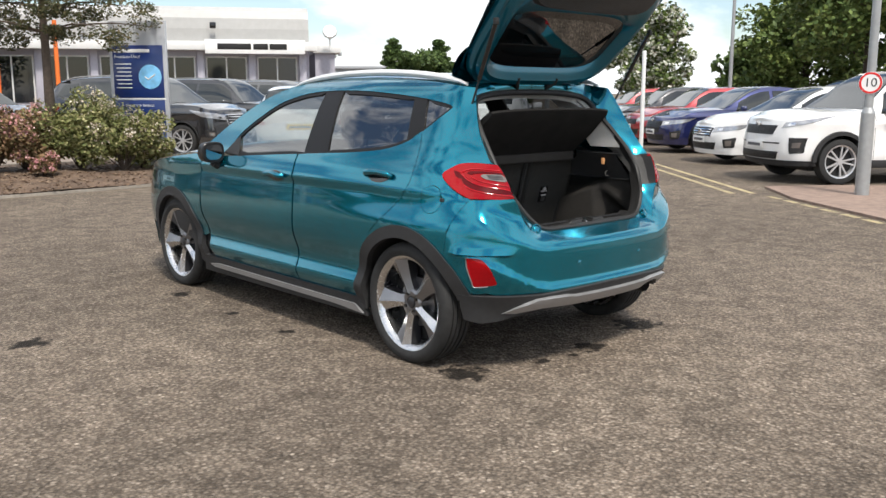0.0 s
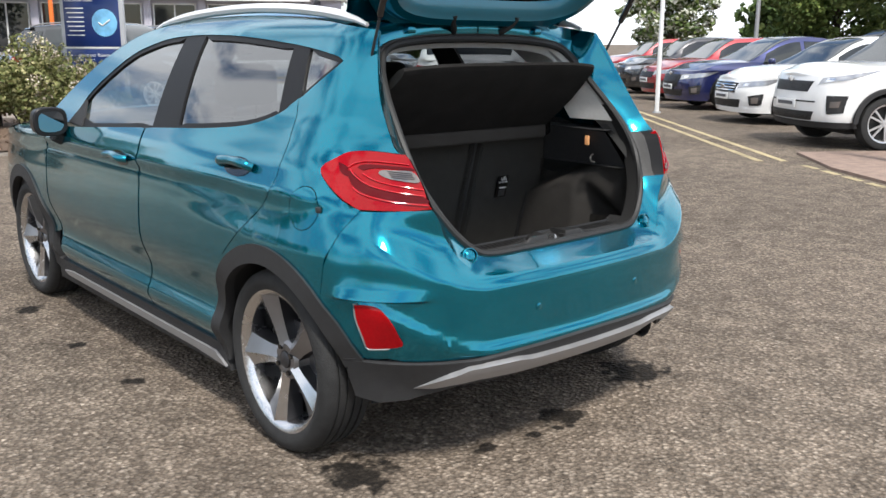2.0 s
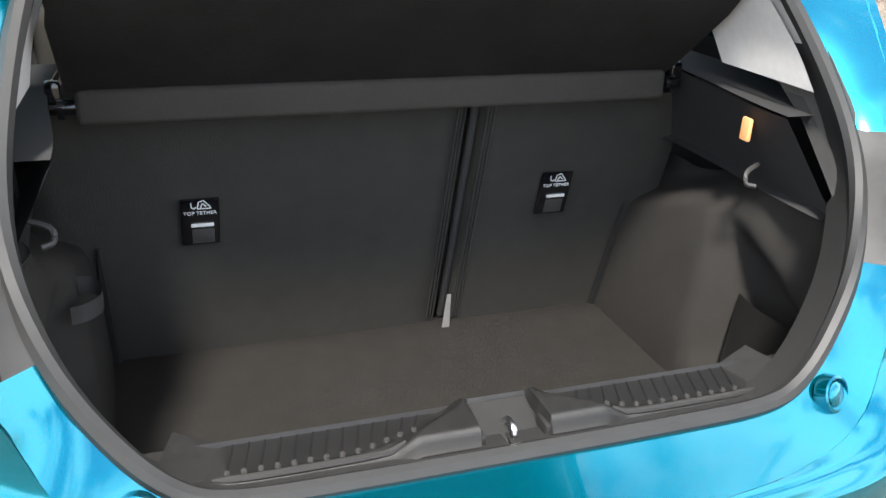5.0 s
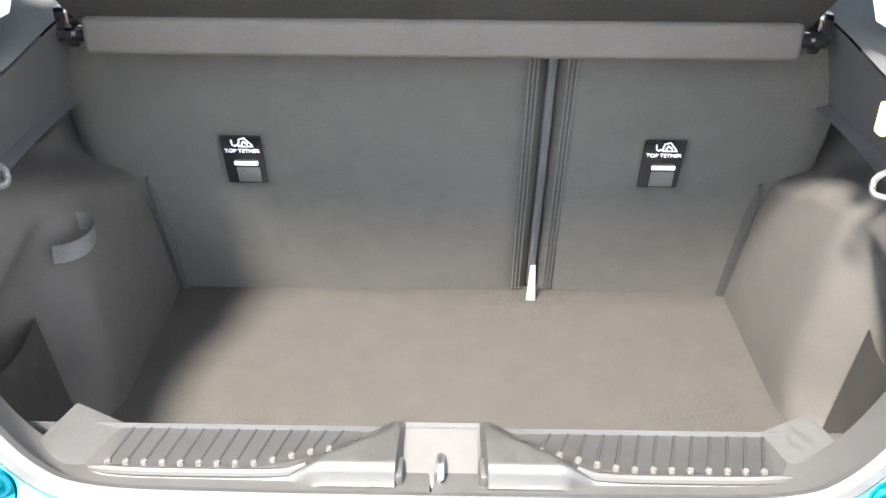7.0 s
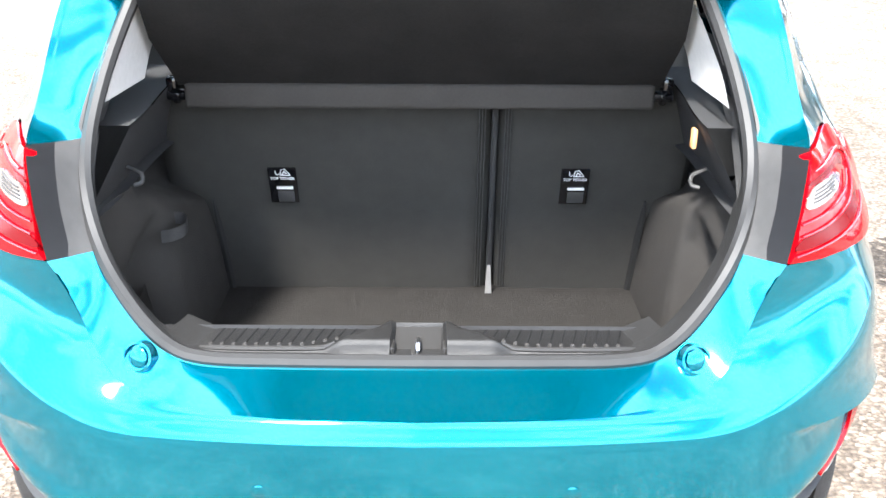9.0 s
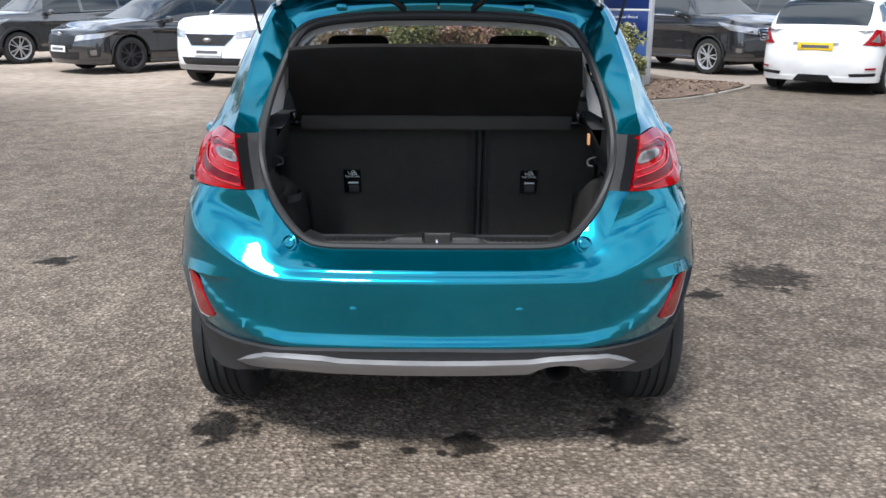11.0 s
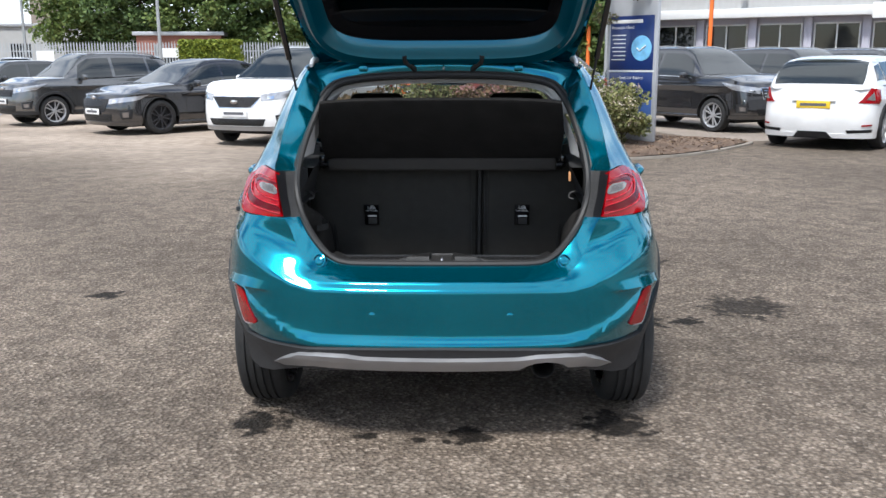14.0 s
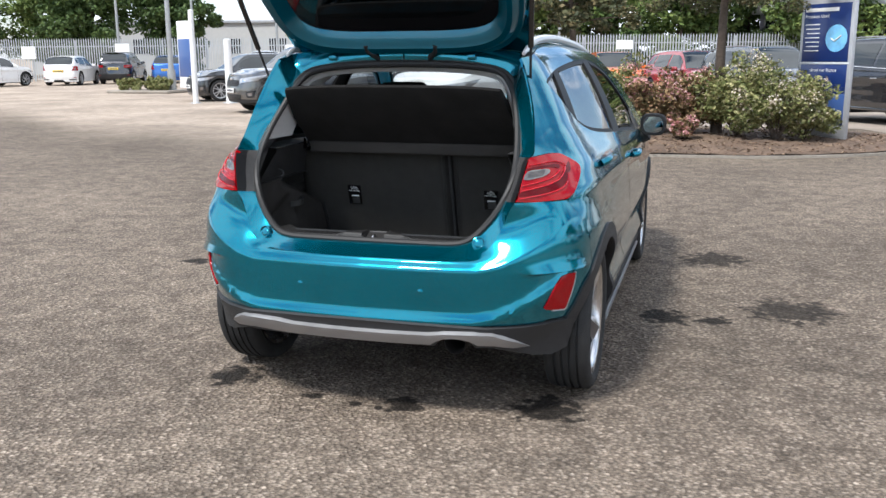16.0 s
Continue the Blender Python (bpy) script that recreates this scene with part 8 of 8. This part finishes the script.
# ---------- palisade fence ----------
PALI = mat("palisade_steel", (0.42, 0.44, 0.45), rough=0.5, metal=0.35, vary=0.15, scale=5)
F0, F1 = Vector((-52.0, 39.9)), Vector((8.0, 50.0))
fd = (F1 - F0).normalized()
flen = (F1 - F0).length
fence = thing("palisade_fence", "grey steel palisade fence round the yard", "fence", Matrix.Translation((F0.x, F0.y, 0)) @ pose(0, 0, 0, 0, 0, math.degrees(math.atan2(fd.y, fd.x))))
bm = bmesh.new()
box(bm, flen / 2, 0.03, 0.5, flen, 0.04, 0.05)
box(bm, flen / 2, 0.03, 2.05, flen, 0.04, 0.05)
part("rail", bm, PALI, fence)
n_pale = int(flen / 0.155)
pale_mesh = bpy.data.meshes.new("pale")
pale_mesh.from_pydata([(0, 0, 0.08), (0.035, -0.014, 0.08), (0.07, 0, 0.08), (0, 0, 2.42), (0.035, -0.014, 2.56), (0.07, 0, 2.42)], [], [(0, 1, 4, 3), (1, 2, 5, 4)])
pale_mesh.materials.append(PALI)
for k in range(n_pale):
    o = new("pale", pale_mesh)
    o.parent = fence
    o.location = (0.155 * k, 0, 0)
for k in range(int(flen / 2.75) + 1):
    bm = bmesh.new()
    box(bm, 2.75 * k, 0.08, 1.2, 0.10, 0.06, 2.4)
    part("post", bm, PALI, fence)
for k, x in enumerate((13.5, 19.5, 30.0, 36.5, 44.0, 49.0)):
    bm = bmesh.new()
    box(bm, x, -0.03, 1.95 if k % 2 else 1.7, 0.9, 0.01, 0.5 if k % 2 else 0.75)
    part("notice_board", bm, WHITEPLASTIC, fence, "blank white notice board")

# low kerbed island with bushes
bm = bmesh.new()
box(bm, -20.4, 27.6, 0.06, 2.8, 1.6, 0.12, m=None, bevel=0.05)
tagged(to_object("kerb_west", bm, KERB), "low kerbed island with small bushes", "kerb", kind="structure")
for x, y, s in ((-21.1, 27.4, 31), (-20.2, 27.8, 32), (-19.6, 27.3, 33)):
    shrub(x, y, 0.55, 0.45, 0.62, LEAF_OLIVE, "low olive-green bush on the kerbed island", s, size=0.06, per=60, nb=18)

# clipped hedge
rng = np.random.default_rng(77)
hd = thing("hedge", "clipped yellow-green box hedge behind the fence", "hedge", Matrix.Translation((-13.2, 44.0, 0)) @ pose(0, 0, 0, 0, 0, 9))
bm = bmesh.new()
box(bm, 0, 0, 1.22, 3.0, 1.0, 2.45, bevel=0.2, seg=3)
part("dense_core", bm, mat("hedge_core", (0.10, 0.13, 0.018), rough=0.9, vary=0.6, scale=9, bump=1.0, bscale=14), hd)
cl = [((rng.uniform(-1.55, 1.55), rng.choice((-0.5, 0.5)) * rng.uniform(0.8, 1.1), rng.uniform(0.2, 2.45)), 0.2) for _ in range(420)] + [((rng.uniform(-1.55, 1.55), rng.uniform(-0.5, 0.5), 2.45), 0.16) for _ in range(120)]
leaf_part("foliage", hd, LEAF_HEDGE, *leaves(rng, cl, 40, 0.08))

# ---------- distant trees ----------
SPECS = [(-26, 60, 8.5, 3.6, LEAF_MID), (-21.5, 58, 9.0, 3.8, LEAF_DARK), (-17, 56, 8.5, 3.6, LEAF_MID), (-13, 57, 9.5, 3.8, LEAF_DARK), (-9, 55, 9.0, 3.6, LEAF_MID),
         (-5, 56, 9.5, 3.8, LEAF_DARK), (-1, 54, 9.0, 3.6, LEAF_MID), (3, 57, 9.5, 3.8, LEAF_DARK), (-42, 52, 7.5, 3.2, LEAF_DARK), (-47, 54, 8.5, 3.6, LEAF_MID), (-52, 50, 8.0, 3.4, LEAF_DARK),
         (-37.5, 56, 6.5, 2.8, LEAF_DARK), (7, 50, 8.0, 3.4, LEAF_MID), (-56, 44, 8.5, 3.6, LEAF_MID)]
for k, (x, y, h, r, lf) in enumerate(SPECS):
    tree(x, y, h, r, lf, "broad dark green tree behind the fence" if lf is LEAF_DARK else "broad green tree behind the fence", 100 + k, trunk=0.22, clear=0.12, size=0.17, per=190, nl=26)
# conifers and others beyond the east rows
tree(30.9, 39.0, 4.6, 1.7, LEAF_DARK, "slim dark conifer beyond the showroom", 140, trunk=0.16, clear=0.12, size=0.12, per=240, nl=34, cone=True)
tree(33.0, 37.3, 4.5, 2.1, LEAF_DARK, "dark conifer beyond the showroom", 141, trunk=0.18, clear=0.10, size=0.12, per=240, nl=34, cone=True)
tree(37.5, 35.5, 4.8, 1.9, LEAF_DARK, "dark green tree beyond the showroom", 142, trunk=0.18, clear=0.12, size=0.13, per=220, nl=24)
tree(31.6, 37.6, 3.4, 2.2, LEAF_DARK, "low dark green tree beyond the showroom", 143, trunk=0.14, clear=0.10, size=0.13, per=220, nl=22)
tree(25.4, 17.0, 4.5, 1.5, LEAF_MID, "white-blossomed tree behind parked cars", 144, trunk=0.12, clear=0.24, size=0.11, per=80, nl=26, flower=PETAL_WHITE)
tree(23.3, 8.0, 6.5, 2.5, LEAF_MID, "spreading green tree behind parked cars", 145, trunk=0.16, clear=0.34, size=0.10, per=220, nl=26)
tree(26.5, 5.5, 7.5, 3.2, LEAF_DARK, "dark green tree behind parked cars", 146, trunk=0.18, clear=0.20, size=0.13, per=260, nl=28)
tree(30.6, 13.4, 4.9, 2.6, LEAF_MID, "green tree behind parked cars", 147, trunk=0.15, clear=0.2, size=0.13, per=180, nl=24)
tree(46.0, 24.0, 3.6, 2.4, LEAF_DARK, "broad tree in the distance", 148, trunk=0.2, clear=0.12, size=0.3, per=70, nl=22)

# ---------- buildings ----------
CLADW = mat("pale_corrugated_cladding", (0.42, 0.42, 0.41), rough=0.5, vary=0.08, scale=3)
FASCIA = mat("white_fascia", (0.66, 0.66, 0.65), rough=0.45, vary=0.06, scale=4)
PIERS = mat("lilac_grey_piers", (0.42, 0.41, 0.47), rough=0.6, vary=0.1, scale=6)
SHOPGLASS = mat("dark_shop_glass", (0.015, 0.017, 0.02), rough=0.05, spec=0.8)
REDBRICK = mat("red_brick_wall", (0.25, 0.11, 0.08), rough=0.9, vary=0.35, scale=12, bump=0.3, bscale=60)
ORANGE = mat("orange_pole_paint", (0.75, 0.17, 0.03), rough=0.5, vary=0.1, scale=5)

B0 = Vector((26.9, 42.4))
ba = math.degrees(math.atan2(0.5, -0.866))
show = thing("showroom", "long white car showroom with corrugated upper cladding", "building", Matrix.Translation((B0.x, B0.y, 0)) @ pose(0, 0, 0, 0, 0, ba))
# local x runs along the front away from the corner, y points out to the yard
LEN = 27.0
bm = bmesh.new()
box(bm, LEN / 2, -8.2, 2.2, LEN, 15.6, 4.4)
part("wall", bm, PIERS, show)
bm = bmesh.new()
for k in range(int(LEN / 0.30)):
    x = 0.05 + 0.30 * k
    for (dx, o0) in ((0.0, 0.0), (0.15, 0.05)):
        pts = [(0.42 + o0, 4.25), (0.40 + o0, 5.0), (0.30 + o0, 5.6), (0.05 + o0, 6.05), (-0.5 + o0, 6.3)]
        vs = [[bm.verts.new((x + dx + e, y, z)) for y, z in pts] for e in (0.0, 0.15)]
        for i in range(4):
            bm.faces.new((vs[0][i], vs[1][i], vs[1][i + 1], vs[0][i + 1]))
part("upper_cladding", bm, CLADW, show, "pale corrugated metal cladding", smooth=False)
bm = bmesh.new()
box(bm, LEN / 2, -8.0, 5.2, LEN - 0.4, 15.0, 2.0)
part("roof", bm, CLADW, show)
bm = bmesh.new()
box(bm, LEN / 2, 0.35, 4.02, LEN + 0.8, 0.9, 0.5, bevel=0.03)
part("fascia", bm, FASCIA, show, "white fascia band")
nw = 9
for k in range(nw):
    x = 0.7 + 2.95 * k
    w = part("shop_window", (lambda b: (box(b, x + 1.2, -0.38, 2.1, 2.3, 0.06, 2.6), b)[1])(bmesh.new()), SHOPGLASS, show, "dark showroom window")
    bm = bmesh.new()
    for dx in (0.06, 1.2, 2.34):
        box(bm, x + dx, -0.33, 2.1, 0.08, 0.08, 2.7)
    box(bm, x + 1.2, -0.33, 3.42, 2.4, 0.08, 0.08)
    part("window_frame", bm, FASCIA, w)
    bm = bmesh.new()
    box(bm, x - 0.30, -0.22, 1.9, 0.42, 0.34, 3.8, bevel=0.02)
    part("pier", bm, PIERS, show)
sg_ = plate("shop_sign", 3.15, 3.98, 5.7, 0.80, 0.86, WHITEPLASTIC, show, "white shop sign with plain dark bars")
for x, w in ((4.35, 1.9), (2.85, 0.85), (1.85, 1.0)):
    plate("sign_bar", x, 3.98, w, 0.34, 0.866, INK, sg_)
bm = bmesh.new()
cyl(bm, (-1.2, 0.3, 4.9), (-1.2, 0.45, 4.95), 0.42, 0.38, 20)
cyl(bm, (-1.2, 0.2, 3.9), (-1.2, 0.3, 4.9), 0.05, seg=8)
part("satellite_dish", bm, WHITEPLASTIC, show)
for x in (5.5, 12.5):
    bm = bmesh.new()
    box(bm, x, 0.95, 5.15, 0.35, 0.25, 0.35, bevel=0.04)
    part("floodlight", bm, GLOSSBLACK, show)
for x, y in ((13.2, 5.0), (16.0, 5.2), (20.0, 5.0)):
    p = thing("orange_post", "orange painted steel post before the showroom", "post", show.matrix_world @ Matrix.Translation((x, y, 0)), group="orange posts")
    bm = bmesh.new()
    cyl(bm, (0, 0, 0), (0, 0, 5.0), 0.11, seg=12)
    part("shaft", bm, ORANGE, p)
# annexe running back from the corner, with a long low roof
ann = thing("annexe", "grey annexe running back beside the showroom", "building", show.matrix_world @ Matrix.Translation((-0.4, 0, 0)))
bm = bmesh.new()
box(bm, -0.6, -14, 1.9, 1.2, 26, 3.8)
part("wall", bm, PIERS, ann)
bm = bmesh.new()
box(bm, -0.7, -14, 3.95, 1.7, 26.6, 0.45, bevel=0.04)
part("eave_board", bm, FASCIA, ann)
for k in range(7):
    bm = bmesh.new()
    box(bm, -1.62, -2.2 - 3.5 * k, 3.75, 0.22, 0.3, 0.25, bevel=0.05)
    part("floodlight", bm, SIGNGREY, ann)


def shed(x, y, l, w, h, rot, m_, lab, roof=None):
    s = thing("industrial_unit", lab, "building", Matrix.Translation((x, y, 0)) @ pose(0, 0, 0, 0, 0, rot))
    bm = bmesh.new()
    box(bm, 0, 0, h / 2, l, w, h)
    part("wall", bm, m_, s)
    bm = bmesh.new()
    box(bm, 0, 0, h + 0.12, l + 0.4, w + 0.4, 0.24, bevel=0.03)
    part("roof", bm, roof or SIGNGREY, s)
    for k in range(int(l / 4)):
        bm = bmesh.new()
        box(bm, -l / 2 + 2 + 4 * k, -w / 2 - 0.02, h * 0.55, 1.6, 0.06, 1.2)
        part("window", bm, SHOPGLASS, s)


shed(-18.2, 56, 5.2, 5, 3.1, 8, REDBRICK, "low red brick building behind the fence")
shed(-42, 70, 30, 10, 4.2, 10, CLADW, "pale industrial unit in the distance")
shed(44, 57, 18, 10, 3.2, -35, CLADW, "long pale industrial unit in the distance")
tw = thing("silo_tower", "pale industrial silo tower in the distance", "tower", Matrix.Translation((-38, 80, 0)))
bm = bmesh.new()
cyl(bm, (0, 0, 0), (0, 0, 9.5), 1.6, seg=20)
cyl(bm, (0, 0, 9.5), (0, 0, 10.2), 1.7, 1.0, 20)
part("silo", bm, CONCRETE, tw)
bm = bmesh.new()
cyl(bm, (3.6, 0, 0), (3.6, 0, 8.0), 1.5, seg=20)
part("silo", bm, SIGNGREY, tw)
